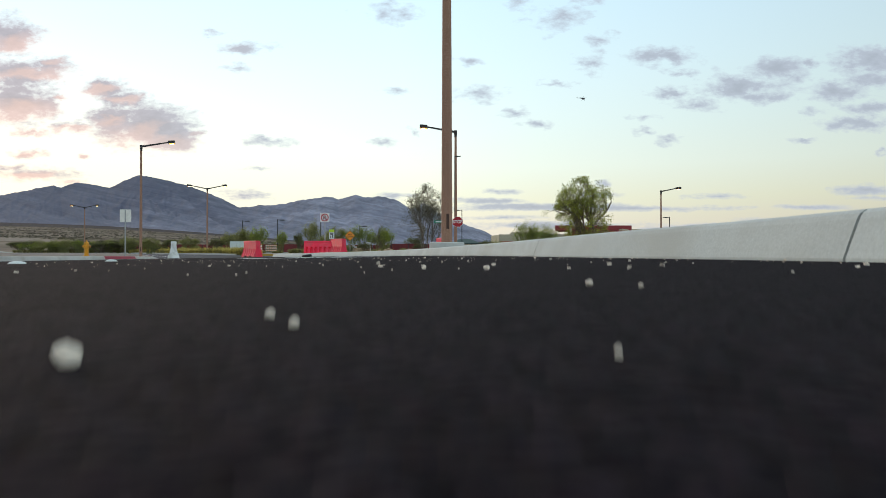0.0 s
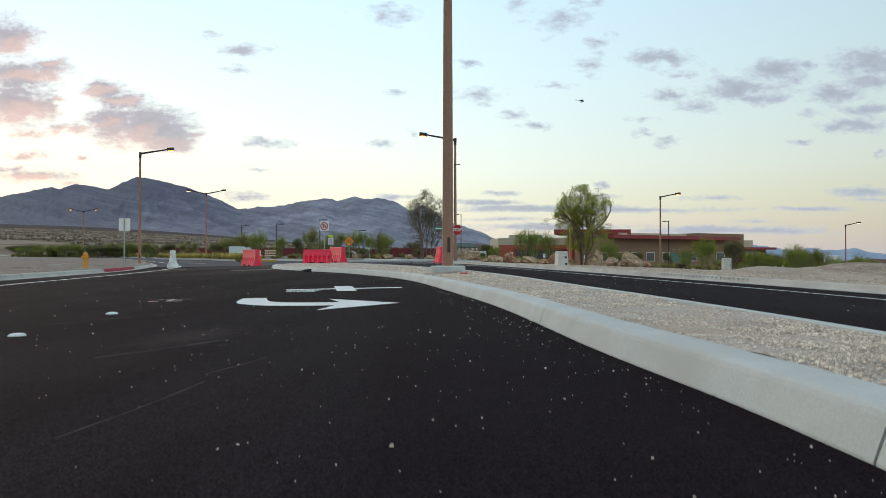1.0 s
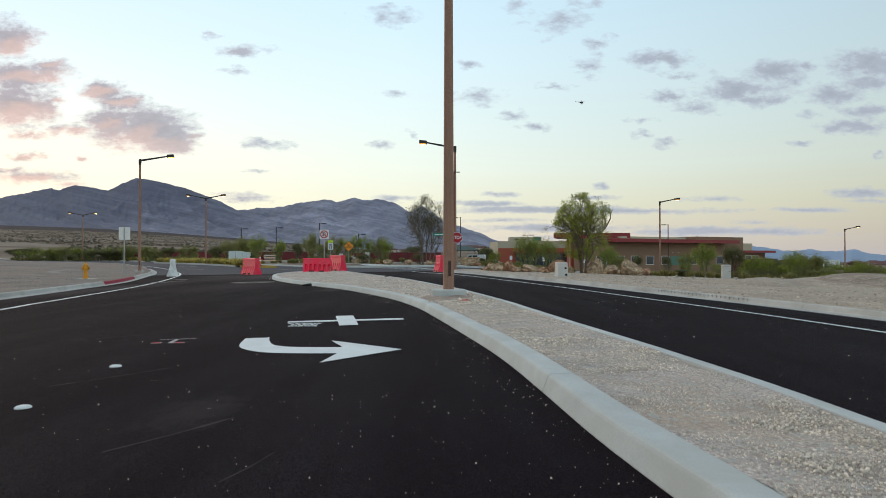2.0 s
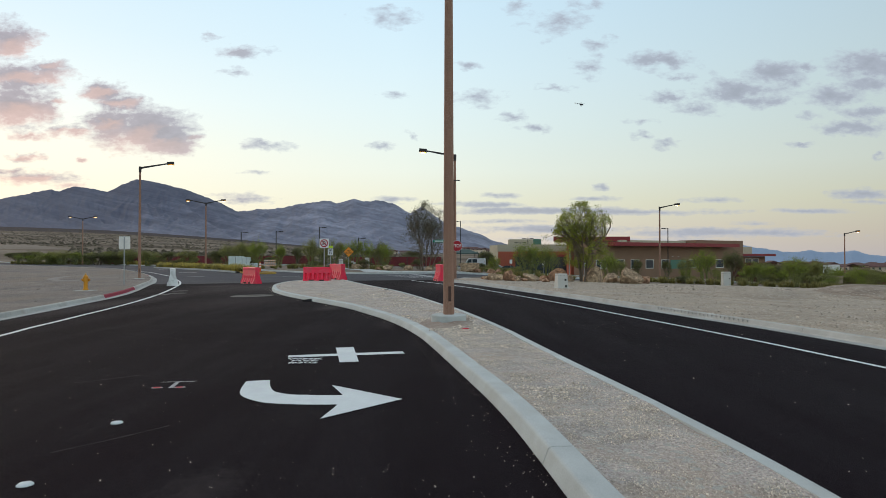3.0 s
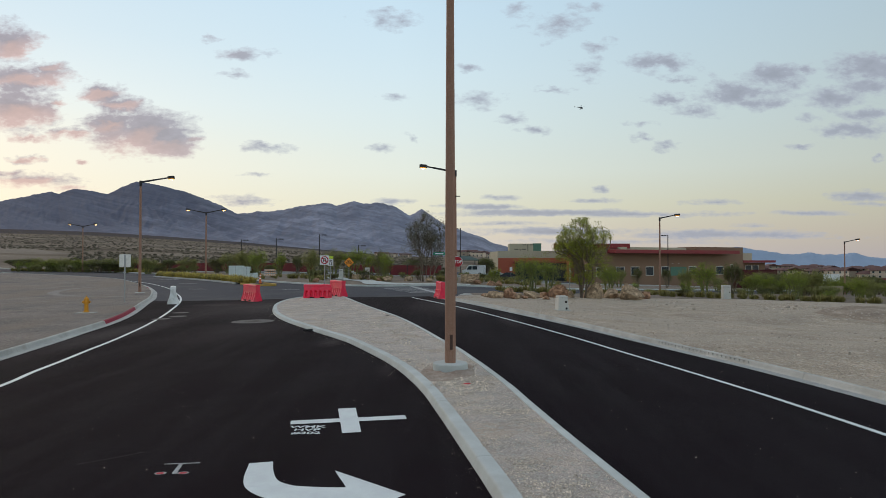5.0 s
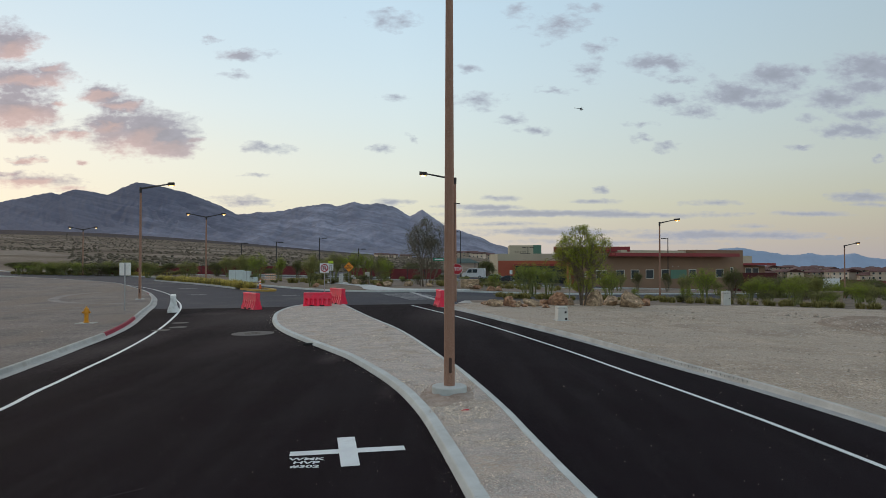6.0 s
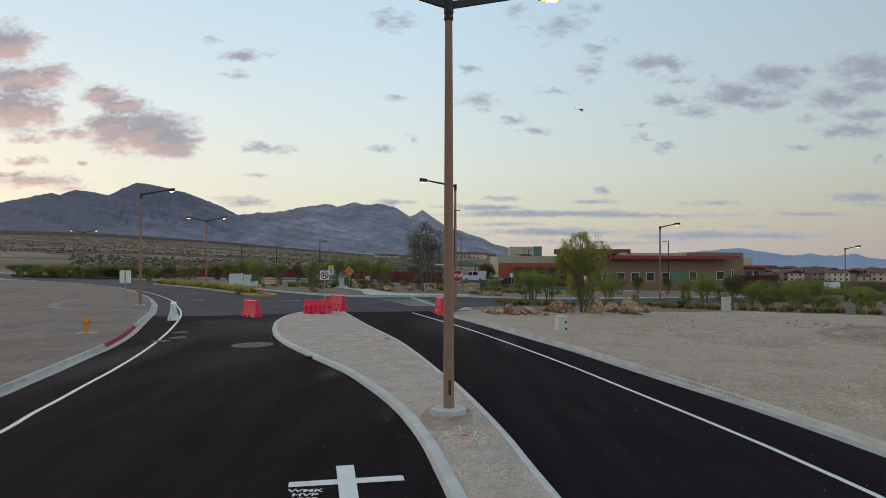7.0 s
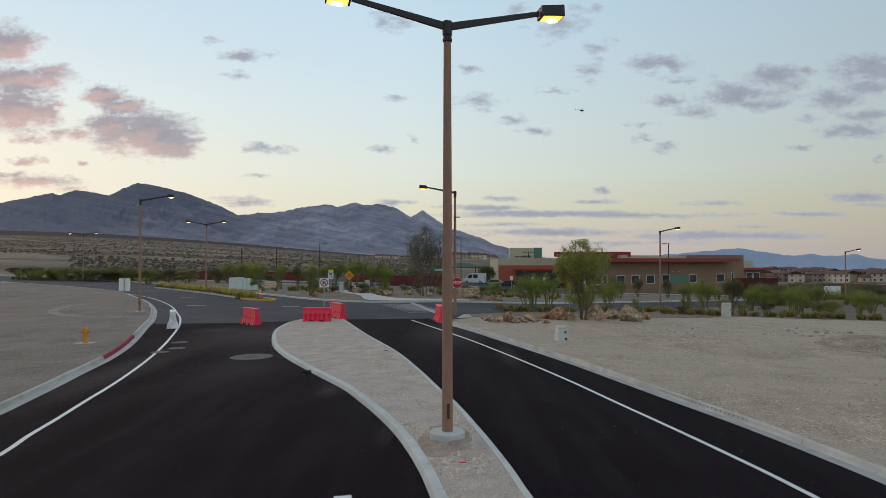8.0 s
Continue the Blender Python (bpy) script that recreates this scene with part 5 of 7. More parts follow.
for x, y in ((12.6, 122), (16.8, 124), (19.0, 124), (26.5, 123)):
    p = thing("parking_sign", put(x, y), "small white parking sign on a thin post", "sign", "parking signs")
    sign_post(p, 2.4)
    part("panel", plate(0.5, 0.75, 2.1), SIGN_WHITE, p)
board = thing("notice_board", put(52, 88, 0), "white notice board on two posts", "sign")
part("panel", MB().box(-1.1, -0.04, 1.7, 1.1, 0.04, 3.0), SIGN_WHITE, board)
part("post", MB().box(-0.9, -0.05, -0.3, -0.8, 0.05, 1.7), GALV, board)
part("post", MB().box(0.8, -0.05, -0.3, 0.9, 0.05, 1.7), GALV, board)

# ---------------------------------------------------------------- utility boxes
def enclosure(m, w, d, h, taper, label, hole):
    ob = thing("utility_box", m, label, "utility box", "utility boxes")
    k = 1 - taper
    part("housing", MB().rings([[(-w / 2 * s, -d / 2 * s, z), (w / 2 * s, -d / 2 * s, z), (w / 2 * s, d / 2 * s, z), (-w / 2 * s, d / 2 * s, z)] for s, z in ((1, -0.1), (k, h - 0.03), (k * 0.94, h))]), BOX_GREY, ob, bevel=0.012)
    part("plinth", MB().box(-w * 0.62, -d * 0.62, -0.2, w * 0.62, d * 0.62, 0.03), CONCRETE, ob)
    for hx, hz, hr in hole:
        part("port", MB().box(hx - hr, -d / 2 * (1 - taper * hz / h) - 0.006, hz - hr, hx + hr, -d / 2 * 0.8, hz + hr), HOLE, ob, "dark square port")
    part("lid_seam", MB().box(-w / 2 * k - 0.004, -d / 2 * k - 0.004, h * 0.86, w / 2 * k + 0.004, d / 2 * k + 0.004, h * 0.87), HOLE, ob)
    return ob


enclosure(put(5.85, 32.6, 12, 0.13), 0.56, 0.5, 0.72, 0.14, "pale plastic utility pedestal on a low plinth", [(0.13, 0.42, 0.05), (0.15, 0.10, 0.05)])
enclosure(put(24.6, 57.2, 6, 0.08), 0.68, 0.45, 1.22, 0.03, "tall pale utility cabinet beside grass tufts", [(0.22, 0.62, 0.045)])
tr = thing("transformer", put(-26.7, 87.5, 8, 0.0), "pale green pad-mounted transformer cabinets on a slab", "transformer")
part("slab", MB().box(-2.0, -1.0, -0.2, 2.2, 1.0, 0.14), CONCRETE, tr)
part("cabinet", MB().box(-1.7, -0.7, 0.14, 0.1, 0.7, 1.68), TRANSFORMER, tr, bevel=0.03)
part("cabinet", MB().box(0.15, -0.7, 0.14, 1.0, 0.7, 1.55), TRANSFORMER, tr, bevel=0.03)
part("low_cabinet", MB().box(1.0, -0.6, 0.14, 1.9, 0.6, 0.75), TRANSFORMER, tr, bevel=0.03)
part("door_seam", MB().box(-0.81, -0.706, 0.2, -0.79, -0.69, 1.6), HOLE, tr)
part("door_seam", MB().box(0.56, -0.706, 0.2, 0.58, -0.69, 1.5), HOLE, tr)
for x, y, w, h in ((-12.6, 81, 0.5, 1.35), (-11.3, 82, 0.32, 1.1), (-9.6, 83, 0.55, 1.5), (-10.8, 80, 0.28, 0.95)):
    enclosure(put(x, y), w, 0.4, h, 0.05, "brown-grey utility pedestal on the corner", [(0.0, 0.6, 0.03)])

cone = thing("traffic_cone", put(-18.9, 67.8, 0, 0.14), "orange traffic cone with white bands on a kerb nose", "cone")
part("base", MB().box(-0.2, -0.2, 0.0, 0.2, 0.2, 0.05), RUBBER, cone)
part("body", MB().lathe([(0.15, 0.05), (0.105, 0.45), (0.05, 1.05), (0.0001, 1.06)], 16), ORANGE_PLASTIC, cone)
for z in (0.5, 0.78):
    part("band", MB().lathe([(0.155 - 0.105 * z + 0.005, z), (0.155 - 0.105 * (z + 0.13) + 0.004, z + 0.13)], 16, cap=False), SIGN_WHITE, cone, "white reflective band")
barricade = thing("barricade", put(-22.9, 87.0, 10, 0, 0.8), "striped folding barricade on the pavement", "barricade")
for x in (-0.75, 0.75):
    part("leg", MB().box(x - 0.03, -0.4, 0.0, x + 0.03, -0.34, 1.5).box(x - 0.03, -0.6, 0.0, x + 0.03, 0.5, 0.05), GALV, barricade)
for z in (0.5, 0.9, 1.3):
    rail = part("rail", MB().box(-0.9, -0.43, z, 0.9, -0.4, z + 0.2), SIGN_WHITE, barricade)
    stripes = MB()
    for i in range(5):
        x = -0.8 + i * 0.36
        stripes.add([(x, -0.433, z + 0.003), (x + 0.17, -0.433, z + 0.003), (x + 0.28, -0.433, z + 0.197), (x + 0.11, -0.433, z + 0.197)], [(0, 1, 2, 3)])
    part("stripes", stripes, SIGN_ORANGE, rail, "orange diagonal stripes")

# ---------------------------------------------------------------- ironwork in the road
mh = thing("manhole", Matrix.Translation((-8.05, 27.7, gz(-8.05, 27.7))), "cast-iron manhole lid in a round concrete collar", "manhole")
tilt = Matrix.Rotation(-0.0147, 4, "Y")
part("collar", MB().lathe([(0.88, -0.05), (0.88, 0.012), (0.36, 0.012), (0.36, -0.05)], 40, tilt, cap=False), COLLAR, mh)
part("lid", MB().lathe([(0.355, -0.04), (0.355, 0.016), (0.30, 0.016), (0.30, 0.010), (0.2, 0.010), (0.2, 0.016), (0.0001, 0.016)], 32, tilt), IRON, mh)
for x, y in ((-12.75, 29.6), (-13.3, 33.2), (-12.5, 30.9)):
    vb = thing("valve_cover", Matrix.Translation((x, y, gz(x, y))), "small round valve cover in a concrete collar", "valve cover", "valve covers")
    part("collar", MB().lathe([(0.40, -0.05), (0.40, 0.012), (0.12, 0.012), (0.12, -0.05)], 28, tilt, cap=False), COLLAR, vb)
    part("lid", MB().lathe([(0.115, -0.04), (0.115, 0.014), (0.0001, 0.014)], 16, tilt), IRON, vb)
for x, y in ((-2.83, 4.46), (-3.04, 6.13)):
    b = tagged(part("road_stud", MB().lathe([(0.055, 0.0), (0.053, 0.006), (0.042, 0.015), (0.022, 0.020), (0.0001, 0.021)], 20), MARKING, smooth=True), "white ceramic dome stud glued to asphalt", "road stud", "road studs")
    b.matrix_basis = Matrix.Translation((x, y, gz(x, y) + 0.003))


def lump(r, seed, squash=0.7, detail=2, rough=0.35, freq=1.6):
    """An uneven boulder."""
    bm = bmesh.new()
    bmesh.ops.create_icosphere(bm, subdivisions=detail, radius=1.0)
    mb = MB()
    chip = random.Random(seed)
    cuts = [(Vector((chip.gauss(0, 1), chip.gauss(0, 1), chip.gauss(0.2, 0.8))).normalized(), chip.uniform(0.5, 0.8)) for _ in range(10)]
    for v in bm.verts:
        n1 = noise.noise(v.co * freq + Vector((seed * 3.1, seed * 1.7, 0)))
        n2 = noise.noise(v.co * freq * 2.7 + Vector((seed, 5, seed)))
        # broken faces
        cell = noise.cell_vector(v.co * 1.3 + Vector((seed, seed, 0)))
        n3 = abs(noise.noise(v.co * freq * 2.2 + Vector((9, seed * 2.3, 1))))
        k = 1 + 0.5 * (rough * n1 + rough * 0.6 * n2 - rough * 0.8 * n3) + 0.05 * cell.x
        for p, d in cuts:
            if v.co.dot(p) * k > d:
                k = d / v.co.dot(p)
        z = v.co.z * k * squash
        mb.v.append((v.co.x * k * r, v.co.y * k * r, max(z, -0.25) * r))
    mb.f = [tuple(q.index for q in f.verts) for f in bm.faces]
    bm.free()
    return mb


scrap = tagged(part("rubber_scrap", lump(0.14, 4, 0.55, 2, 0.5), RUBBER), "crumpled black rubber scrap against the kerb", "debris")
scrap.matrix_basis = Matrix.Translation((-4.86, 23.55, gz(-4.86, 23.55) + 0.03)) @ Matrix.Diagonal((1.5, 0.8, 1, 1))
scrap = tagged(part("red_rag", lump(0.05, 9, 0.4, 2, 0.6), SPRAY_RED), "small red rag on the gravel", "debris")
scrap.matrix_basis = Matrix.Translation((0.4, 12.3, 0.17)) @ Matrix.Diagonal((2.2, 0.9, 0.7, 1))
scrap = tagged(part("black_scrap", lump(0.09, 11, 0.4, 2, 0.6), RUBBER), "flat black scrap on the gravel", "debris")
scrap.matrix_basis = Matrix.Translation((-2.4, 27.9, gz(-2.4, 27.9) + 0.17)) @ Matrix.Diagonal((1.8, 0.9, 0.5, 1))

boulders = [(3.3, 41.6, 0.42, 0.8, ROCK_TAN), (4.2, 42.2, 0.45, 0.9, ROCK_RED), (4.9, 42.9, 0.34, 0.7, ROCK_TAN), (5.75, 43.0, 0.46, 0.75, ROCK_TAN), (2.8, 42.4, 0.3, 0.7, ROCK_TAN), (4.6, 41.6, 0.28, 0.7, ROCK_TAN),
            (3.7, 42.6, 0.36, 0.8, ROCK_TAN), (5.2, 41.9, 0.25, 0.7, ROCK_RED), (6.4, 43.6, 0.26, 0.6, ROCK_RED),
            (7.75, 45.4, 0.68, 1.0, ROCK_RED), (8.85, 46.2, 0.42, 0.8, ROCK_TAN), (10.6, 46.3, 0.84, 0.95, ROCK_TAN), (6.95, 45.6, 0.36, 0.8, ROCK_RED), (12.3, 48.3, 0.6, 0.95, ROCK_TAN),
            (13.25, 46.8, 0.82, 1.0, ROCK_TAN), (15.0, 49.3, 0.56, 0.8, ROCK_RED), (13.2, 49.6, 0.36, 0.75, ROCK_TAN)]
heap_rng = random.Random(77)
for _ in range(14):
    boulders.append((heap_rng.uniform(2.5, 6.6), heap_rng.uniform(41.2, 43.4), heap_rng.uniform(0.13, 0.27), 0.8, heap_rng.choice((ROCK_TAN, ROCK_TAN, ROCK_RED))))
for i, (x, y, r, sq, mat) in enumerate(boulders):
    b = tagged(part("boulder", lump(r * (1.2 if r > 0.39 else 1.1), i + 1, sq * 0.95, 4 if r > 0.39 else 3, 0.75, 1.5), mat), "weathered %s boulder on the dirt edge" % ("red-brown" if mat is ROCK_RED else "tan"), "boulder", "boulders at the planting strip")
    b.matrix_basis = put(x, y, i * 47, 0.13 + 0.28 * r)
for i, (x, y, r, mat) in enumerate([(2.9, 70, 0.7, ROCK_TAN), (3.6, 69.5, 0.55, ROCK_RED), (4.8, 66.6, 0.6, ROCK_RED), (5.6, 67.0, 0.5, ROCK_RED), (-6.2, 73.5, 0.65, ROCK_TAN), (-7.2, 74, 0.45, ROCK_RED), (-4.0, 74, 0.6, ROCK_TAN),
                                   (-13.9, 71.8, 0.5, ROCK_RED), (-25.3, 92, 0.5, ROCK_TAN), (-1.6, 72, 0.5, ROCK_TAN)]):
    b = tagged(part("boulder", lump(r, i + 30, 0.7, 3, 0.5, 1.3), mat), "weathered %s boulder among shrubs across the street" % ("red-brown" if mat is ROCK_RED else "tan"), "boulder", "boulders across the street")
    b.matrix_basis = put(x, y, i * 61, 0.25)

# ---------------------------------------------------------------- school building
def wall_between(ob, name, a, b, z0, z1, depth, material, label=""):
    """A thick wall whose face runs from plan point a to b."""
    a, b = Vector(a), Vector(b)
    t = (b - a).normalized()
    n = Vector((-t.y, t.x)) * depth
    outline = [a, b, b + n, a + n]
    return part(name, MB().poly([(p.x, p.y) for p in outline], z0, z1), material, ob, label)


def windows_along(ob, a, b, spots, z0, z1, w):
    a, b = Vector(a), Vector(b)
    t = (b - a).normalized()
    for s in spots:
        c = a + t * s
        m = Matrix.Translation((c.x, c.y, 0)) @ Matrix.Rotation(math.atan2(t.y, t.x), 4, "Z")
        win = part("window", MB().box(-w / 2 - 0.12, -0.06, z0 - 0.12, w / 2 + 0.12, 0.05, z0, m).box(-w / 2 - 0.12, -0.06, z1, w / 2 + 0.12, 0.05, z1 + 0.12, m)
                   .box(-w / 2 - 0.12, -0.06, z0, -w / 2, 0.05, z1, m).box(w / 2, -0.06, z0, w / 2 + 0.12, 0.05, z1, m), FRAME_PALE, ob, "pale window frame")
        part("pane", MB().box(-w / 2, -0.02, z0, w / 2, 0.03, z1, m), GLASS_DARK, win)


school = thing("school_building", Matrix.Identity(4), "low brown and terracotta stucco building with maroon flat roofs", "building")
FA, FB = (28.0, 124.0), (66.2, 145.0)
wall_between(school, "wall", FA, (53.2, 137.85), -5.5, 4.42, 5, WALL_BROWN)
wall_between(school, "wall", (53.2, 137.85), FB, -5.5, 5.2, 5, WALL_BROWN)
wall_between(school, "parapet", (35.5, 131.2), (53.0, 140.8), 4.0, 5.05, 3, WALL_CREAM, "cream parapet band")
ta = (Vector(FB) - Vector(FA)).normalized()
na = Vector((ta.y, -ta.x))
e0, e1 = Vector(FA) + ta * 4 + na * 2.2, Vector(FB) - ta * 4.0 + na * 2.2
part("roof", MB().poly([(e0.x, e0.y), (e1.x, e1.y), (e1.x - na.x * 2.2 - ta.x * 3, e1.y - na.y * 2.2 - ta.y * 3), (e0.x - na.x * 2.2, e0.y - na.y * 2.2)], 3.75, 4.45), FASCIA, school, "maroon projecting eave")
part("roof", MB().poly([(22.2, 132), (37.6, 132), (35.4, 141), (24.5, 141)], 4.75, 5.75), FASCIA, school, "maroon flat roof over the entrance")
wall_between(school, "entrance_block", (26.5, 136.0), (35.6, 136.4), -5, 4.8, 4, WALL_RUST)
wall_between(school, "wall", (12.6, 150.0), (29, 148.0), -4, 2.9, 10, WALL_RUST, "terracotta lower wall")
wall_between(school, "wall", (12.5, 150.02), (29, 148.02), 2.9, 4.5, 10, WALL_CREAM, "cream upper band")
wall_between(school, "wall", (11.2, 158.0), (12.45, 150.1), -4, 4.4, 3, WALL_CREAM, "cream side wall")
wall_between(school, "entrance_glass", (16.4, 148.9), (28.6, 147.4), -3, 1.7, 1.0, GLASS_DARK, "dark glazed entrance front")
part("entrance_roof", MB().poly([(15.8, 147.6), (28.8, 146.2), (28.9, 148.4), (16, 149.5)], 1.7, 2.1), FASCIA, school)


def along_facade(u):
    """How far along the long front the bearing u (right per unit ahead) falls."""
    return (u * FA[1] - FA[0]) / (ta.x - u * ta.y)


windows_along(school, FA, FB, [along_facade(u) for u in (0.2695, 0.292, 0.3145, 0.338, 0.3795)], -0.55, 1.02, 2.0)
windows_along(school, FA, FB, [along_facade(0.421)], -0.55, 1.02, 2.3)
windows_along(school, FA, FB, [along_facade(0.4395)], -0.4, 1.4, 0.6)
for u in (0.2363, 0.245):
    windows_along(school, FA, FB, [along_facade(u)], -0.55, 1.02, 1.0)
green_a = Vector(FA) + ta * along_facade(0.346) + na * 0.06
green_b = Vector(FA) + ta * along_facade(0.3705) + na * 0.06
wall_between(school, "dado", (green_a.x, green_a.y), (green_b.x, green_b.y), -0.75, 1.05, 0.04, WALL_GREEN, "dull green wall panel")
wall_between(school, "wing", (67.3, 150), (71.5, 152), 1.9, 4.0, 6, WALL_CREAM, "cream stucco wing")
part("wing_roof", MB().poly([(67.0, 146.5), (76.5, 151), (75.5, 157), (66.6, 153)], 1.85, 2.35), FASCIA, school, "maroon wing canopy")
wall_between(school, "wing_wall", (67.5, 148), (74.5, 152), -5.5, 1.8, 5, WALL_BROWN)
windows_along(school, (67.5, 148), (74.5, 152), (2.0, 4.6), -0.6, 1.2, 2.0)
for s in (21.5, 23.2):
    c = Vector(FA) + ta * s + na * 0.15
    part("wall_light", MB().box(c.x - 0.1, c.y - 0.15, 1.7, c.x + 0.1, c.y + 0.15, 1.82), FRAME_PALE, school, "small pale wall light")

canopy = thing("shade_canopy", put(4.6, 150, 8), "dark green hipped shade canopy on steel posts", "canopy")
part("roof", MB().rings([[(-3.4, -2.4, 2.9), (3.4, -2.4, 2.9), (3.4, 2.4, 2.9), (-3.4, 2.4, 2.9)], [(-3.4, -2.4, 3.05), (3.4, -2.4, 3.05), (3.4, 2.4, 3.05), (-3.4, 2.4, 3.05)],
                         [(-1.4, -0.1, 4.0), (1.4, -0.1, 4.0), (1.4, 0.1, 4.0), (-1.4, 0.1, 4.0)]]), CANOPY_GREEN, canopy)
for x, y in ((-3.1, -2.1), (3.1, -2.1), (-3.1, 2.1), (3.1, 2.1)):
    part("post", MB().box(x - 0.08, y - 0.08, -0.4, x + 0.08, y + 0.08, 2.9), BRONZE, canopy)

far_block = thing("tall_building", Matrix.Identity(4), "plain cream block with a green end wall, far behind the school", "building")
wall_between(far_block, "wall", (29.4, 291), (39.9, 290.4), -7, 9.65, 16, WALL_CREAM)
wall_between(far_block, "end_wall", (39.9, 290.3), (43.4, 290.0), -7, 9.75, 16, WALL_GREEN, "green stucco end wall")
for i in range(5):
    part("sign_bar", MB().box(34.6 + i * 0.85, 290.1, 5.6, 35.2 + i * 0.85, 290.5, 6.2), SIGN_BLACK, far_block, "small dark bar")

screen_wall = tagged(part("garden_wall", MB().box(-4.6, -0.15, -1.5, 4.6, 0.15, 3.75).box(-4.7, -0.2, 3.75, 4.7, 0.2, 3.85), MAROON), "plain maroon screen wall beside the building", "wall")
screen_wall.matrix_basis = put(61.6, 130, 5, 0.0)
block = tagged(part("garden_wall", MB().box(-1.7, -0.2, -0.4, 1.7, 0.2, 1.25).box(-1.78, -0.26, 1.25, 1.78, 0.26, 1.36), BLOCK_WALL), "low tan block wall among shrubs", "wall")
block.matrix_basis = put(44.5, 76, 5, 0.05)
block = tagged(part("stone_planter", MB().box(-1.0, -0.4, -0.3, 1.0, 0.4, 0.95), ROCK_TAN, bevel=0.08), "low stacked stone wall across the street", "wall")
block.matrix_basis = put(2.9, 71.5, 3, 0.1)
block = tagged(part("stone_planter", MB().box(-1.0, -0.4, -0.3, 1.0, 0.4, 0.65), ROCK_TAN, bevel=0.08), "low stacked stone wall across the street", "wall")
block.matrix_basis = put(-9.9, 78.5, 3, 0.1)

# ---------------------------------------------------------------- fences
def red_fence(a, b, height, step, label):
    a, b = Vector(a), Vector(b)
    ob = thing("screen_fence", Matrix.Identity(4), label, "fence", "red fences")
    n = max(2, int((b - a).length / step))
    for i in range(n):
        p, q = a.lerp(b, i / n), a.lerp(b, (i + 0.97) / n)
        t = (q - p).normalized()
        m = Matrix.Translation((p.x, p.y, land(p.x, p.y))) @ Matrix.Rotation(math.atan2(t.y, t.x), 4, "Z")
        w = (q - p).length
        part("panel", MB().box(0.05, -0.02, 0.05, w, 0.02, height, m), FENCE_RED, ob)
        part("post", MB().box(-0.05, -0.06, -0.2, 0.05, 0.06, height + 0.1, m), BRONZE, ob)
    return ob


red_fence((-66, 128), (-44, 128), 1.7, 3.0, "dark red mesh screen fence behind desert shrubs")
red_fence((-43, 127), (-24, 122), 1.7, 3.0, "dark red mesh screen fence behind shrubs")
red_fence((-17, 118), (-8.5, 116), 1.5, 3.0, "dark red mesh screen fence by the car park")
red_fence((-8.3, 103), (-0.2, 101.5), 1.6, 2.7, "dark red panel fence with stone posts")
red_fence((92, 158), (122, 176), 3.2, 3.0, "red mesh screen fence before the houses")
park_edge = curve([(-60, 136.6), (-48, 126.2), (-30, 110.2), (-12, 97.2), (6, 95.2), (24, 104.2), (40, 118)], 1)
car_park = strip(even(park_edge, count=40), even([Vector((-62, 150)), Vector((-5, 152)), Vector((10, 150)), Vector((34, 128))], count=40), 10, 0.04)
piece_of_setting("car_park", car_park, OLD_ASPHALT, "grey asphalt car park behind the planting", "road")
park_kerb = setting("car_park_kerb", "pale concrete kerbs round the car park", "kerb")
part("kerb_run", swept(park_edge, [(-0.16, -0.1), (-0.16, 0.2), (0.0, 0.2), (0.0, -0.1)]), CONCRETE, park_kerb)
BED_NEAR = curve([(-46, 132.5), (-28, 118), (-11, 108.5), (6, 107), (18, 112)], 1)
part("kerb_run", swept(BED_NEAR, [(-0.2, -0.1), (-0.2, 0.2), (0.2, 0.2), (0.2, -0.1)]), CONCRETE, park_kerb)
piece_of_setting("planter_4", strip(even(BED_NEAR, count=50), even(side(BED_NEAR, 2.6), count=50), 3, 0.16, lot_relief), PLANTER, "narrow planted bed in the car park", "planter", smooth=True)
school_walk = strip(even([Vector((30, 117)), Vector((47, 125.5)), Vector((62, 134))], count=20), even([Vector((28.6, 119.6)), Vector((45.6, 128.4)), Vector((60.6, 137))], count=20), 3, 0.12)
piece_of_setting("pavement_3", school_walk, CONCRETE, "pale concrete footpath before the school", "pavement")

# ---------------------------------------------------------------- vehicles
def vehicle(name, m, paint, label, profile, glass, wheels, width, category):
    ob = thing(name, m, label, category, "parked vehicles")
    half = width / 2
    rings = [[(x, y * s, z) for x, z in profile] for y, s in ((-half, 0.93), (-half, 1.0), (half, 1.0), (half, 0.93))]
    part("body", MB().rings([[(x, y, z if z < 0.9 else z - (0.03 if abs(y) > half * 0.95 else 0)) for x, y, z in r] for r in rings]), paint, ob, bevel=0.04)
    for side_y in (-half - 0.006, half + 0.006):
        for pane in glass:
            k = len(pane)
            part("window", MB().add([(x, side_y, z) for x, z in pane] + [(x, side_y * 0.97, z) for x, z in pane],
                                    [tuple(range(k)), tuple(range(2 * k - 1, k - 1, -1))] + [(i, (i + 1) % k, k + (i + 1) % k, k + i) for i in range(k)]), GLASS_DARK, ob)
    for wx in wheels:
        for sy in (-half + 0.1, half - 0.1):
            mm = Matrix.Translation((wx, sy, 0.34)) @ Matrix.Rotation(radians(90), 4, "X")
            tyre = part("tyre", MB().lathe([(0.2, -0.12), (0.32, -0.12), (0.34, -0.08), (0.34, 0.08), (0.32, 0.12), (0.2, 0.12)], 18, mm), RUBBER, ob)
            part("rim", MB().lathe([(0.2, -0.125), (0.05, -0.10), (0.05, 0.10), (0.2, 0.125)], 14, mm), GALV, tyre)
    return ob


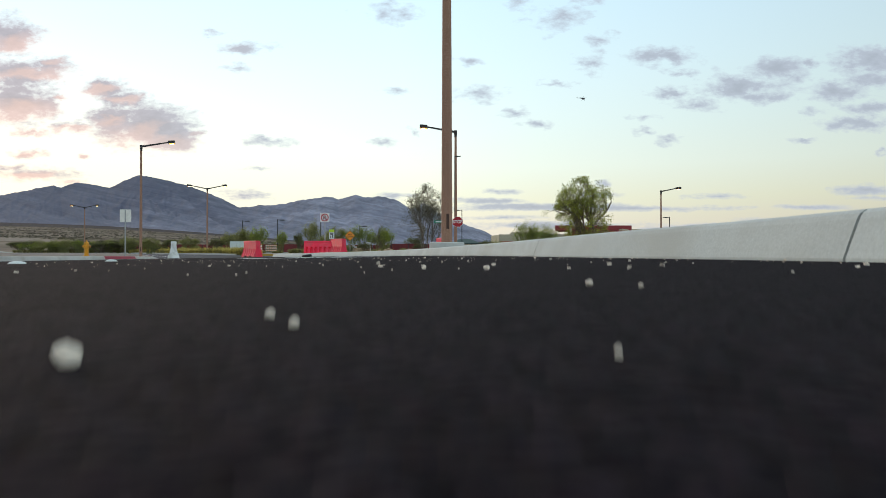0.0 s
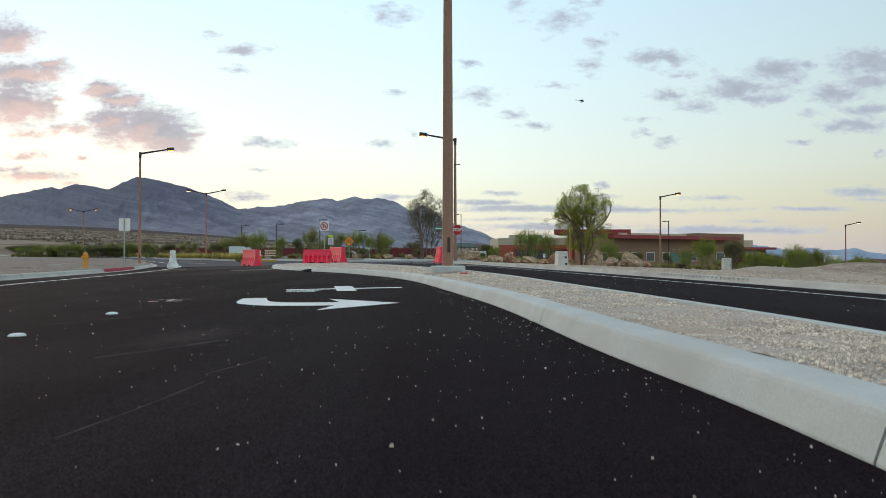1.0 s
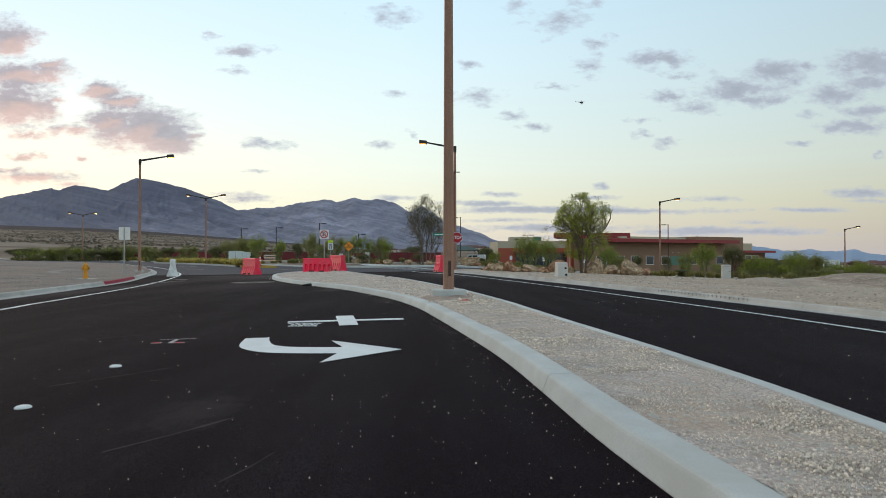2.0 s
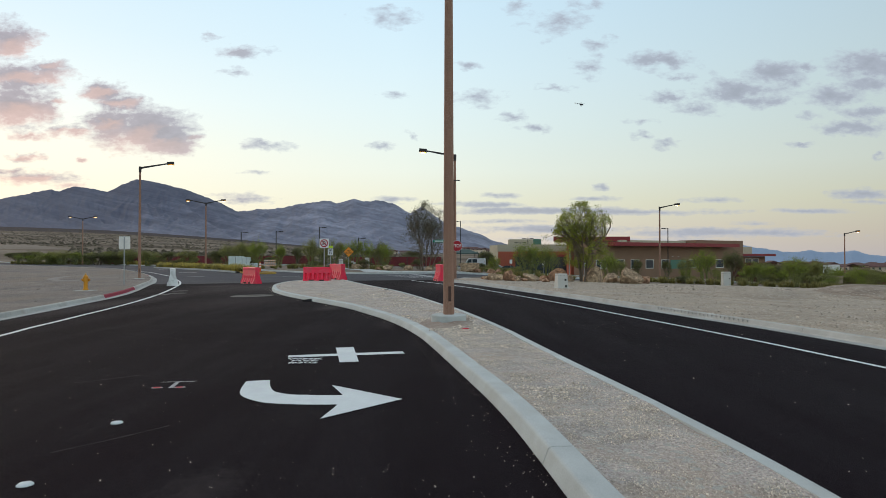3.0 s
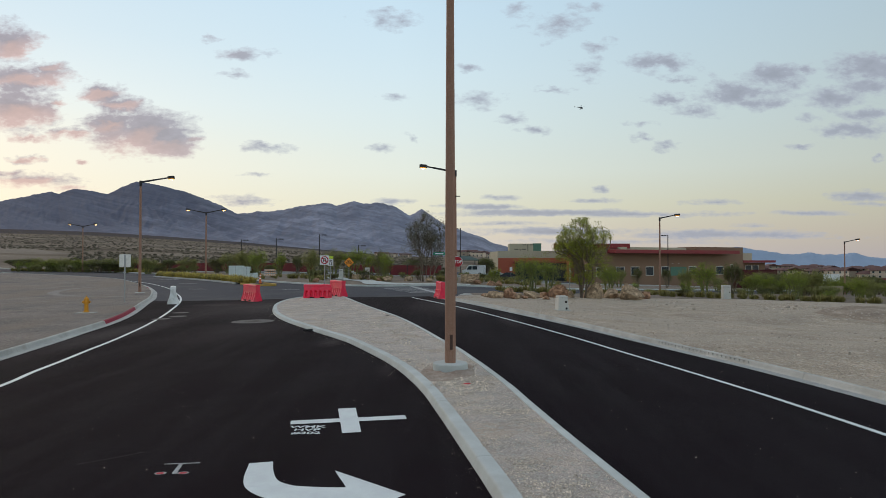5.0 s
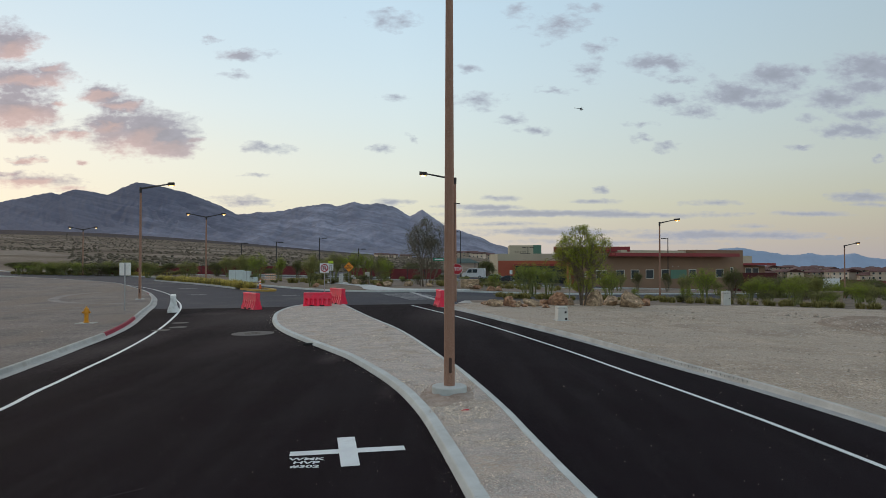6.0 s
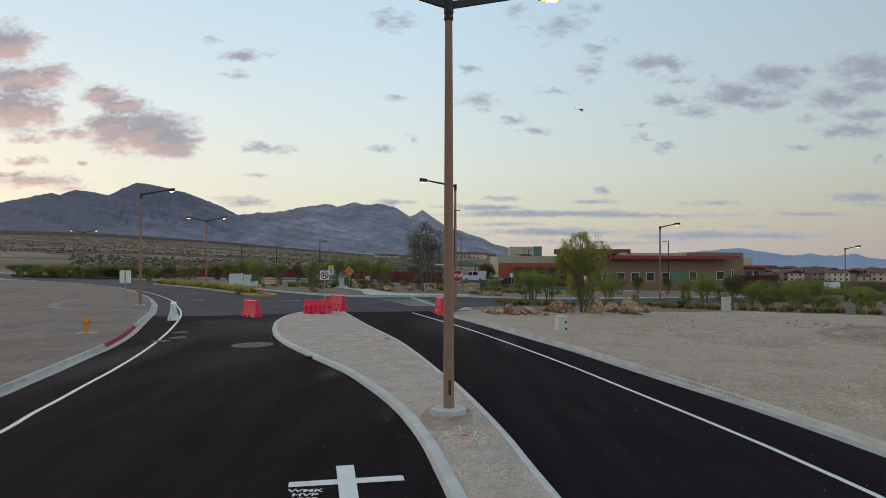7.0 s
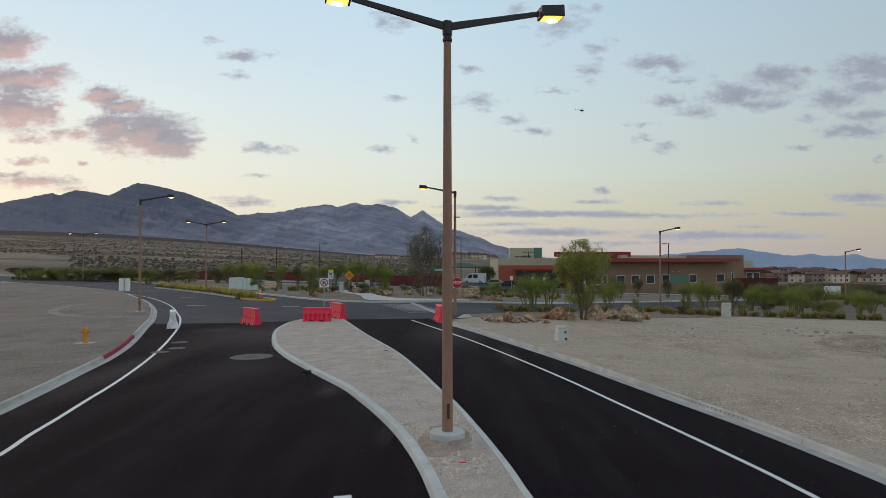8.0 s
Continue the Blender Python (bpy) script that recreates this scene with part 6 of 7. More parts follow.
VAN = [(-2.6, 0.35), (2.55, 0.35), (2.6, 0.9), (2.45, 1.15), (1.75, 1.3), (1.2, 2.0), (0.9, 2.12), (-2.5, 2.12), (-2.62, 1.9)]
SEDAN = [(-2.2, 0.3), (2.25, 0.3), (2.3, 0.62), (2.1, 0.82), (1.1, 0.95), (0.4, 1.4), (-0.9, 1.42), (-1.75, 1.0), (-2.25, 0.92)]
vehicle("van", put(6.2, 132, 165) @ Matrix.Diagonal((0.86, 1, 1, 1)), CAR_WHITE, "white panel van parked in the car park", VAN, [[(0.3, 1.25), (1.45, 1.25), (1.0, 1.9), (0.3, 1.95)], [(-1.0, 1.25), (0.1, 1.25), (0.1, 1.95), (-1.0, 1.95)]], (-1.6, 1.6), 2.0, "van")
SG = [[(-0.1, 0.95), (0.95, 0.95), (0.35, 1.33), (-0.1, 1.34)], [(-1.5, 0.98), (-0.2, 0.95), (-0.2, 1.34), (-0.85, 1.34)]]
vehicle("car", put(10.2, 134, 170), CAR_SILVER, "pale green-silver car parked beside a van", SEDAN, SG, (-1.35, 1.4), 1.8, "car")
vehicle("car", put(13.0, 133.4, 172), CAR_DARK, "dark car parked in front of the building", SEDAN, SG, (-1.35, 1.4), 1.8, "car")

# ---------------------------------------------------------------- far houses
def house(m, w, d, h, storeys, label, group, gabled=True):
    ob = thing("house", m, label, "house", group)
    o, r = 0.6, d * 0.2
    hip = 0.0 if gabled else d * 0.5
    part("wall", MB().rings([[(x, -d / 2, -2), (x, -d / 2, h), (x, 0, h + (r if gabled else 0.02)), (x, d / 2, h), (x, d / 2, -2)] for x in (-w / 2, w / 2)]), HOUSE_WALL, ob)
    low, x1, x2, y1 = h - 0.1, w / 2 + o, w / 2 + o - hip, d / 2 + o
    roof = MB()
    for lift in (0.0, 0.26):
        roof.v += [(-x1, -y1, low + lift), (x1, -y1, low + lift), (x1, y1, low + lift), (-x1, y1, low + lift), (-x2, 0, h + r + 0.05 + lift), (x2, 0, h + r + 0.05 + lift)]
    top = [(0, 1, 5, 4), (1, 2, 5), (2, 3, 4, 5), (3, 0, 4)]
    roof.f = [tuple(q + 6 for q in f) for f in top] + [f[::-1] for f in top] + [(a, b, b + 6, a + 6) for a, b in ((0, 1), (1, 2), (2, 3), (3, 0))]
    part("roof", roof, ROOF_TILE, ob, "brown-red tile roof")
    for s in range(storeys):
        z = 0.9 + s * 2.9
        k = max(2, int(w / 3.5))
        for i in range(k):
            x = -w / 2 + w * (i + 0.5) / k
            win = part("window", MB().box(x - 0.7, -d / 2 - 0.06, z - 0.1, x + 0.7, -d / 2 + 0.02, z + 1.4), FRAME_PALE, ob)
            part("pane", MB().box(x - 0.6, -d / 2 - 0.09, z, x + 0.6, -d / 2 - 0.05, z + 1.3), GLASS_DARK, win)
        for y in (-d / 4, d / 4):
            win = part("window", MB().box(-w / 2 - 0.06, y - 0.6, z, -w / 2 + 0.02, y + 0.6, z + 1.3), FRAME_PALE, ob)
            part("pane", MB().box(-w / 2 - 0.09, y - 0.5, z + 0.1, -w / 2 - 0.05, y + 0.5, z + 1.2), GLASS_DARK, win)
    return ob


rng = random.Random(5)
for row, (y0, u0, u1, count) in enumerate(((430, 0.49, 0.72, 10), (500, 0.475, 0.72, 12), (600, 0.46, 0.72, 13), (730, 0.45, 0.72, 14))):
    for i in range(count):
        u = u0 + (u1 - u0) * (i + rng.uniform(-0.2, 0.2)) / (count - 1)
        y = y0 + rng.uniform(-18, 18)
        x = u * y
        m = Matrix.Translation((x, y, land(x, y) + row * 0.6)) @ Matrix.Rotation(radians(rng.choice((4, 14, 62, 80, -18, -40))), 4, "Z")
        tall = rng.random() < 0.6
        house(m, rng.uniform(9, 16), rng.uniform(8, 11), rng.uniform(4.9, 5.6) if tall else rng.uniform(2.9, 3.3), 2 if tall else 1, "beige stucco house with a red tile roof", "houses east", rng.random() < 0.45)
for i in range(14):
    y = 900 + 120 * rng.random()
    u = rng.choice((-0.10, -0.085, -0.06)) + 0.012 * rng.random()
    m = Matrix.Translation((u * y, y, land(u * y, y) - 0.5)) @ Matrix.Rotation(radians(rng.uniform(-30, 30)), 4, "Z")
    house(m, 11, 8, 4.4, 2, "small beige house far off below the mountains", "houses far off")

for i in range(22):
    y = 680 + 9 * i + rng.uniform(-10, 10)
    u = 0.016 + 0.062 * ((i * 0.618) % 1)
    m = Matrix.Translation((u * y, y, land(u * y, y))) @ Matrix.Rotation(radians(rng.uniform(-25, 25)), 4, "Z")
    house(m, rng.uniform(10, 13), 8, rng.uniform(4.2, 5.2), 2, "tan stucco house with a brown roof on the rise", "houses on the rise")

# ---------------------------------------------------------------- helicopter
heli = thing("helicopter", Matrix.Translation((118.0, 560.0, 132.5)) @ Matrix.Rotation(radians(8), 4, "Z") @ Matrix.Scale(0.8, 4), "small dark helicopter flying over the road", "helicopter")
part("fuselage", MB().rings([[(x, 0.5 * w * math.cos(a * math.pi / 5), zc + 0.5 * h * math.sin(a * math.pi / 5)) for a in range(10)] for x, w, h, zc in ((2.6, 0.2, 0.2, -0.2), (2.2, 1.0, 1.0, -0.15), (1.2, 1.6, 1.7, 0), (-0.6, 1.6, 1.8, 0.1), (-1.6, 0.8, 0.9, 0.4))]), CAR_DARK, heli, smooth=True)
part("tail_boom", MB().rod((-1.2, 0, 0.45), (-6.6, 0, 0.75), 0.3, 0.12, 8), CAR_DARK, heli)
part("tail_fin", MB().box(-7.0, -0.05, 0.3, -6.3, 0.05, 2.0), SIGN_BACK, heli)
part("mast", MB().rod((0, 0, 0.9), (0, 0, 1.6), 0.12), BRONZE, heli)
for a in (20, 140, 260):
    part("rotor_blade", MB().box(0.1, -0.12, 1.56, 4.9, 0.12, 1.6, Matrix.Rotation(radians(a), 4, "Z")), BRONZE, heli)
for y in (-0.8, 0.8):
    part("skid", MB().rod((1.8, y, -1.5), (-1.6, y, -1.5), 0.06).rod((0.9, y * 0.7, -0.6), (0.9, y, -1.5), 0.05).rod((-0.8, y * 0.7, -0.6), (-0.8, y, -1.5), 0.05), BRONZE, heli)

# ---------------------------------------------------------------- trees and shrubs
def leafy(name, m, height, spread, label, category, seed, leaf, bark, leaves, size, stems=3, clear=0.25, open_=0.55, droop=0.0, group="", low=False, clusters=40, fill=1.3, girth=0.055, gather=1.0):
    """A tree or tall shrub: forked stems, limbs, twigs, and leaves clumped round the twig ends."""
    rnd = random.Random(seed)
    ob = thing(name, m, label, category, group)
    wood, tips = MB(), []

    def grow(p, way, length, r, depth):
        bend = Vector((rnd.gauss(0, 0.12), rnd.gauss(0, 0.12), rnd.gauss(0, 0.05)))
        mid = p + way * length * 0.5 + bend * length * 0.5
        end = mid + (way + bend * 1.2).normalized() * length * 0.5
        wood.rod(p, mid, r, r * 0.85, 5 if depth else 7)
        wood.rod(mid, end, r * 0.85, r * 0.65, 5 if depth else 7)
        if depth >= 1 or low:
            tips.append((mid, 0.7))
            tips.append((p.lerp(mid, 0.5), 0.5))
        if depth == 3:
            tips.append((end, 1.0))
            return
        for k in range(rnd.choice((2, 3, 3)) + (1 if depth == 1 else 0)):
            a, tilt = rnd.uniform(0, 2 * math.pi), rnd.uniform(0.3, 0.85) * (1.0 if depth else 0.9)
            side_way = Vector((math.cos(a), math.sin(a), 0))
            grow(end if k else mid.lerp(end, rnd.uniform(0.2, 1)), (way * math.cos(tilt) + side_way * math.sin(tilt) + Vector((0, 0, 0.12 - droop))).normalized(), length * rnd.uniform(0.55, 0.8), r * 0.6, depth + 1)

    for s in range(stems):
        a = 2 * math.pi * s / stems + rnd.uniform(-0.4, 0.4)
        lean = rnd.uniform(0.08, 0.35) if stems > 1 else 0.05
        grow(Vector((0.08 * math.cos(a) * stems * 0.4, 0.08 * math.sin(a) * stems * 0.4, -0.1)), Vector((math.cos(a) * lean, math.sin(a) * lean, 1)).normalized(), 1.0 * rnd.uniform(0.85, 1.1), girth, 0)
    zs = [t.z for t, _ in tips]
    rs = sorted(math.hypot(t.x, t.y) for t, _ in tips)
    kz, kr = height * 0.95 / max(zs), spread * 0.46 / rs[int(len(rs) * 0.92)]
    mid_z, half_z = height * (0.5 + clear * 0.5), height * (0.5 - clear * 0.5)

    def tame(x, y, z):
        """Keeps limbs inside an uneven rounded outline."""
        # stems stand close together at the foot
        near_foot = gather + (1 - gather) * smoothstep(0.0, 0.42 * height, z * kz)
        x, y, z = x * kr * near_foot, y * kr * near_foot, z * kz
        q = Vector((x / (spread * 0.5), y / (spread * 0.5), (z - mid_z) / half_z if z > mid_z else 0.0))
        lim = 0.92 + 0.22 * noise.noise(Vector((q.x * 2, q.y * 2, q.z * 2 + seed)))
        if q.length > lim:
            k = lim / q.length * (1 + 0.15 * (q.length - lim))
            x, y = x * k, y * k
            z = mid_z + (z - mid_z) * k if z > mid_z else z
        return x, y, z

    wood.v = [tame(x, y, z) for x, y, z in wood.v]
    mb = MB()
    wood_tips = [Vector(tame(t.x, t.y, t.z)) for t, _ in tips]
    extra = []
    for _ in range(clusters):
        d = Vector((rnd.gauss(0, 1), rnd.gauss(0, 1), rnd.gauss(0, 1))).normalized()
        lim = (0.84 + 0.42 * noise.noise(d * 2.6 + Vector((seed, 0, 0)))) * rnd.random() ** 0.4
        t = rnd.uniform(-1, 1)
        reach = (1 - abs(t) ** 2.6) ** 0.5 * spread * 0.5 * lim / math.hypot(d.x, d.y)
        c = Vector((d.x * reach, d.y * reach, mid_z + t * half_z))
        near = min(wood_tips, key=lambda q: (q - c).length + (0.3 * max(0, q.z - c.z)))
        wood.rod(near, c, 0.012 * height / 3, 0.004 * height / 3, 4)
        extra.append((c, fill))
    part("trunk", wood, bark, ob)
    tips = [(Vector(tame(t.x, t.y, t.z)), w) for t, w in tips if t.z * kz > clear * height] + extra
    weights = [rnd.uniform(0.15, 1.6) * w for _, w in tips]
    for c, _w in rnd.choices(tips, weights, k=leaves):
        g = spread * 0.085 * open_
        p = c + Vector([max(-1.5, min(1.5, rnd.gauss(0, 1))) * g for _q in range(3)])
        if p.z < 0.05:
            continue
        n = Vector((rnd.gauss(0, 1), rnd.gauss(0, 1), rnd.gauss(0.3, 1))).normalized()
        t = n.orthogonal().normalized()
        t = (Matrix.Rotation(rnd.uniform(0, 6.28), 3, n) @ t)
        b = n.cross(t)
        l, w = size * rnd.uniform(0.6, 1.3), size * rnd.uniform(0.25, 0.45)
        k = len(mb.v)
        mb.v += [tuple(p - t * l), tuple(p + b * w), tuple(p + t * l), tuple(p - b * w)]
        mb.f += [(k, k + 1, k + 2, k + 3)]
    part("crown", mb, leaf, ob)
    return ob


leafy("tree", put(9.75, 46.0, 20, 0.1), 5.5, 4.8, "fresh green multi-stemmed desert tree behind boulders", "tree", 11, LEAF_FRESH, BARK, 26000, 0.050, stems=5, clear=0.2, open_=0.33, clusters=210, fill=2.7, girth=0.05, gather=0.3)
leafy("tree", put(-2.0, 73, 0, 0.1), 7.5, 5.7, "sparse grey-olive tree across the street", "tree", 23, LEAF_OLIVE, BARK, 17000, 0.06, stems=8, clear=0.16, open_=0.5, clusters=260, fill=2.6, girth=0.03)

models = {}
SPECS = {"fresh": (LEAF_MID, BARK_GREEN, 5200, 0.042, 7, 0.14), "mid": (LEAF_DULL, BARK_GREEN, 5600, 0.045, 7, 0.08), "dark": (LEAF_DARK, BARK, 7000, 0.05, 5, 0.1), "thin": (LEAF_MID, BARK_GREEN, 3000, 0.042, 6, 0.2)}
WORDS = {"fresh": "feathery yellow-green desert tree with several stems", "mid": "bushy green desert tree beside grass tufts", "dark": "dense dark green small tree", "thin": "thin airy yellow-green young tree"}


def plant(kind, x, y, h, w, k):
    key = (kind, k % 3)
    m = Matrix.Translation((x, y, land(x, y) + 0.08)) @ Matrix.Rotation(radians(k * 73), 4, "Z")
    scale = Matrix.Diagonal((w / 2.5, w / 2.5, h / 3.0, 1))
    if key not in models:
        leaf, bark, n, size, stems, clear = SPECS[kind]
        models[key] = leafy("tree", Matrix.Identity(4), 3.0, 2.5, WORDS[kind], "tree", 100 + hash_of(kind) + k % 3, leaf, bark, n, size, stems, clear, 0.75, low=True, clusters=40, group="planted desert trees")
        models[key].matrix_basis = m @ scale
        return
    src = models[key]
    old = src.matrix_basis.copy()
    src.matrix_basis = Matrix.Identity(4)
    copy_thing(src, m @ scale)
    src.matrix_basis = old


def hash_of(word):
    return sum(ord(c) for c in word)


EAST_TREES = [("thin", 7.2, 56, 3.6, 3.0), ("thin", 9.1, 57, 3.6, 3.0), ("thin", 8.4, 61, 3.6, 3.0), ("fresh", 14.6, 58, 3.0, 2.6), ("dark", 26, 101, 3.6, 2.6), ("dark", 30.2, 102, 3.3, 2.2), ("dark", 34.4, 101, 3.3, 2.0),
              ("fresh", 24.7, 62, 3.9, 3.2), ("dark", 29.8, 68, 3.9, 2.8), ("mid", 27.3, 74, 3.2, 2.4), ("fresh", 32.7, 70, 3.0, 2.8), ("dark", 39.5, 80, 3.0, 3.6), ("fresh", 33.0, 62, 3.3, 3.0),
              ("mid", 42.5, 75, 3.7, 4.0), ("mid", 38.0, 70, 3.4, 3.2), ("fresh", 44.2, 70, 2.9, 2.6), ("mid", 49.5, 76, 2.7, 3.0), ("dark", 46.5, 84, 3.0, 3.6), ("mid", 35.5, 66, 3.2, 2.4),
              ("dark", 9.0, 139, 4.6, 4.4), ("fresh", 5.9, 75, 2.2, 1.8), ("dark", 9.5, 140, 4.6, 5.0), ("mid", 54, 84, 3.0, 4.0), ("dark", 52, 92, 3.2, 5.0), ("mid", 24.6, 92, 3.0, 3.0),
              ("dark", 51, 100, 3.4, 5.0), ("mid", 57, 104, 3.2, 5.0), ("dark", 63, 112, 3.6, 6.0), ("mid", 68, 108, 3.0, 5.0), ("dark", 74, 112, 3.2, 6.0), ("mid", 60, 96, 2.6, 4.0), ("dark", 47, 92, 3.2, 4.0),
              ("mid", 41.5, 86, 3.2, 4.0), ("fresh", 36.5, 74, 2.8, 2.6), ("dark", 57, 118, 3.4, 6.0), ("dark", 78, 134, 4.0, 6.0), ("mid", 84, 138, 3.6, 6.0), ("dark", 90, 146, 4.0, 6.0), ("dark", 97, 150, 4.0, 7.0), ("mid", 71, 128, 3.8, 6.0), ("dark", 103, 158, 4.2, 7.0), ("dark", 66, 122, 3.8, 6.0), ("mid", 66, 98, 2.4, 3.6)]
WEST_TREES = [("mid", -29.0, 95, 3.9, 3.4), ("fresh", -25.0, 88.5, 4.0, 2.8), ("mid", -36.0, 110, 3.6, 3.2), ("fresh", -24.2, 97, 3.6, 2.2), ("dark", -21.3, 96, 3.0, 1.9), ("mid", -14.8, 73.5, 3.8, 2.4),
              ("mid", -16.0, 96, 4.2, 3.2), ("fresh", -13.0, 95, 4.3, 3.2), ("fresh", -11.2, 96, 4.0, 2.6), ("dark", -8.6, 90, 3.8, 2.2), ("fresh", -7.2, 82, 3.4, 2.4), ("mid", -9.8, 99, 3.0, 2.4),
              ("dark", -84, 134, 2.6, 6.0), ("mid", -78, 132, 2.2, 6.0), ("dark", -90, 140, 2.4, 6.0), ("mid", -71, 128, 2.4, 5.0), ("dark", -64, 122, 2.2, 7.0), ("mid", -56.5, 118, 3.0, 4.0), ("dark", -60, 121, 2.6, 5.0), ("mid", -49.5, 110, 2.6, 4.0), ("dark", -47, 112, 2.4, 3.4),
              ("mid", -43, 110, 2.8, 3.6), ("dark", -38.5, 112, 2.6, 3.2), ("mid", -31.5, 108, 3.4, 3.2), ("dark", -33.8, 112, 3.0, 3.0), ("mid", -19.0, 104, 3.0, 2.8), ("dark", -5.0, 104, 2.6, 3.0)]
low_rng = random.Random(29)
SHRUBS = []
for i in range(20):
    u = i / 19
    SHRUBS.append((low_rng.choice(("mid", "dark", "thin")), 20 + 38 * u + low_rng.uniform(-1, 1), 61 + 10 * u + low_rng.uniform(-2, 9), low_rng.uniform(0.7, 1.5), low_rng.uniform(1.0, 2.0)))
for i in range(46):
    x = low_rng.uniform(-26, 15)
    SHRUBS.append((low_rng.choice(("mid", "dark", "dark")), x, 76 + abs(x + 2) * 0.55 + low_rng.uniform(-3, 16), low_rng.uniform(0.5, 1.3), low_rng.uniform(0.9, 2.0)))
for i in range(30):
    x = -78 + 50 * i / 29
    SHRUBS.append((low_rng.choice(("mid", "dark")), x + low_rng.uniform(-1, 1), 128 - (x + 78) * 0.35 + low_rng.uniform(-2, 5), low_rng.uniform(0.7, 1.6), low_rng.uniform(1.4, 3.0)))
for i in range(24):
    x = low_rng.uniform(-90, -52)
    SHRUBS.append((low_rng.choice(("mid", "mid", "thin")), x, 126 - (x + 78) * 0.42 + low_rng.uniform(0, 7), low_rng.uniform(1.8, 2.9), low_rng.uniform(2.0, 3.2)))
for i in range(32):
    x = low_rng.uniform(36, 84)
    SHRUBS.append((low_rng.choice(("mid", "dark", "dark", "fresh")), x, 66 + (x - 36) * 0.75 + low_rng.uniform(0, 26), low_rng.uniform(1.2, 2.6), low_rng.uniform(2.0, 4.0)))
EAST_TREES = [(kind, x, y, h * 0.9, w * 0.82) for kind, x, y, h, w in EAST_TREES]
for k, (kind, x, y, h, w) in enumerate(EAST_TREES + WEST_TREES + SHRUBS):
    plant(kind, x, y, h, w, k)

# ---------------------------------------------------------------- grass tufts
def tuft(seed, blades, mat, label):
    rnd = random.Random(seed)
    mb = MB()
    for _ in range(blades):
        a, lean = rnd.uniform(0, 6.283), min(1.5, abs(rnd.gauss(0, 0.75)))
        h = rnd.uniform(0.35, 0.68)
        x0, y0 = 0.3 * math.cos(a) * rnd.random(), 0.3 * math.sin(a) * rnd.random()
        dx, dy = math.cos(a) * lean, math.sin(a) * lean
        w = 0.014
        sx, sy = -math.sin(a) * w, math.cos(a) * w
        k = len(mb.v)
        mb.v += [(x0 - sx, y0 - sy, -0.03), (x0 + sx, y0 + sy, -0.03), (x0 + dx * 0.3 * h + sx, y0 + dy * 0.3 * h + sy, h * 0.6), (x0 + dx * 0.3 * h - sx, y0 + dy * 0.3 * h - sy, h * 0.6),
                 (x0 + dx * h, y0 + dy * h, h * (1 - 0.42 * lean))]
        mb.f += [(k, k + 1, k + 2, k + 3), (k + 3, k + 2, k + 4)]
    ob = part("grass_tuft", mb, mat)
    return tagged(ob, label, "grass tuft", "ornamental grass tufts")


rng = random.Random(17)
gold = [tuft(s, 150, GRASS_GOLD, "golden ornamental grass tuft on the planted island") for s in (1, 2)]
green = [tuft(s, 150, GRASS_GREEN, "dull green ornamental grass tuft in brown soil") for s in (3, 4)]
first = set()


def sow(model, x, y, s):
    m = put(x, y, rng.uniform(0, 360), 0.10, s)
    if model not in first:
        first.add(model)
        model.matrix_basis = m
    else:
        old = model.matrix_basis.copy()
        model.matrix_basis = Matrix.Identity(4)
        copy_thing(model, m)
        model.matrix_basis = old


na_, nb_ = even(ISLAND_NEAR, count=100), even(ISLAND_FAR, count=100)
for i in range(3, 88, 2):
    for w in (0.28, 0.72):
        p = na_[i].lerp(nb_[i], w + rng.uniform(-0.1, 0.1))
        sow(rng.choice(gold if rng.random() < 0.8 else green), p.x, p.y, rng.uniform(1.0, 1.5))
for i in range(64):
    u = i / 63
    x = 19.5 + 36 * u + rng.uniform(-0.4, 0.4)
    sow(rng.choice(green), x, 58.5 + 4.0 * u + rng.uniform(-0.6, 1.5), rng.uniform(0.75, 1.35))
for i in range(64):
    x = rng.uniform(4.5, 24)
    sow(rng.choice(green), x, 50.5 + x * 0.62 + rng.uniform(-2, 2), rng.uniform(0.5, 1.0))
for i in range(90):
    x = rng.uniform(-24, 16)
    sow(rng.choice(green), x, 74.5 + (abs(x + 2) * 0.55 if x > -2 else abs(x + 2) * 0.5) + rng.uniform(-3, 6), rng.uniform(0.6, 1.3))
for i in range(22):
    x = rng.uniform(-56.5, -53) if i < 9 else rng.uniform(-55, -49.8)
    sow(rng.choice(gold), x, (118 if i < 9 else 124) + rng.uniform(-0.8, 0.8), rng.uniform(1.0, 1.4))
for i in range(26):
    x = -86 + i * 0.8
    sow(rng.choice(green), x, 128 - (x + 78) * 0.4 + rng.uniform(-0.6, 0.6), rng.uniform(0.9, 1.3))

# ---------------------------------------------------------------- loose stones and scrub
CORNERS = [(-0.7, -0.7, -0.6), (0.7, -0.7, -0.6), (0.7, 0.7, -0.6), (-0.7, 0.7, -0.6), (-0.55, -0.55, 0.6), (0.55, -0.55, 0.6), (0.55, 0.55, 0.6), (-0.55, 0.55, 0.6)]
FACETS = [(0, 1, 5, 4), (1, 2, 6, 5), (2, 3, 7, 6), (3, 0, 4, 7), (4, 5, 6, 7)]


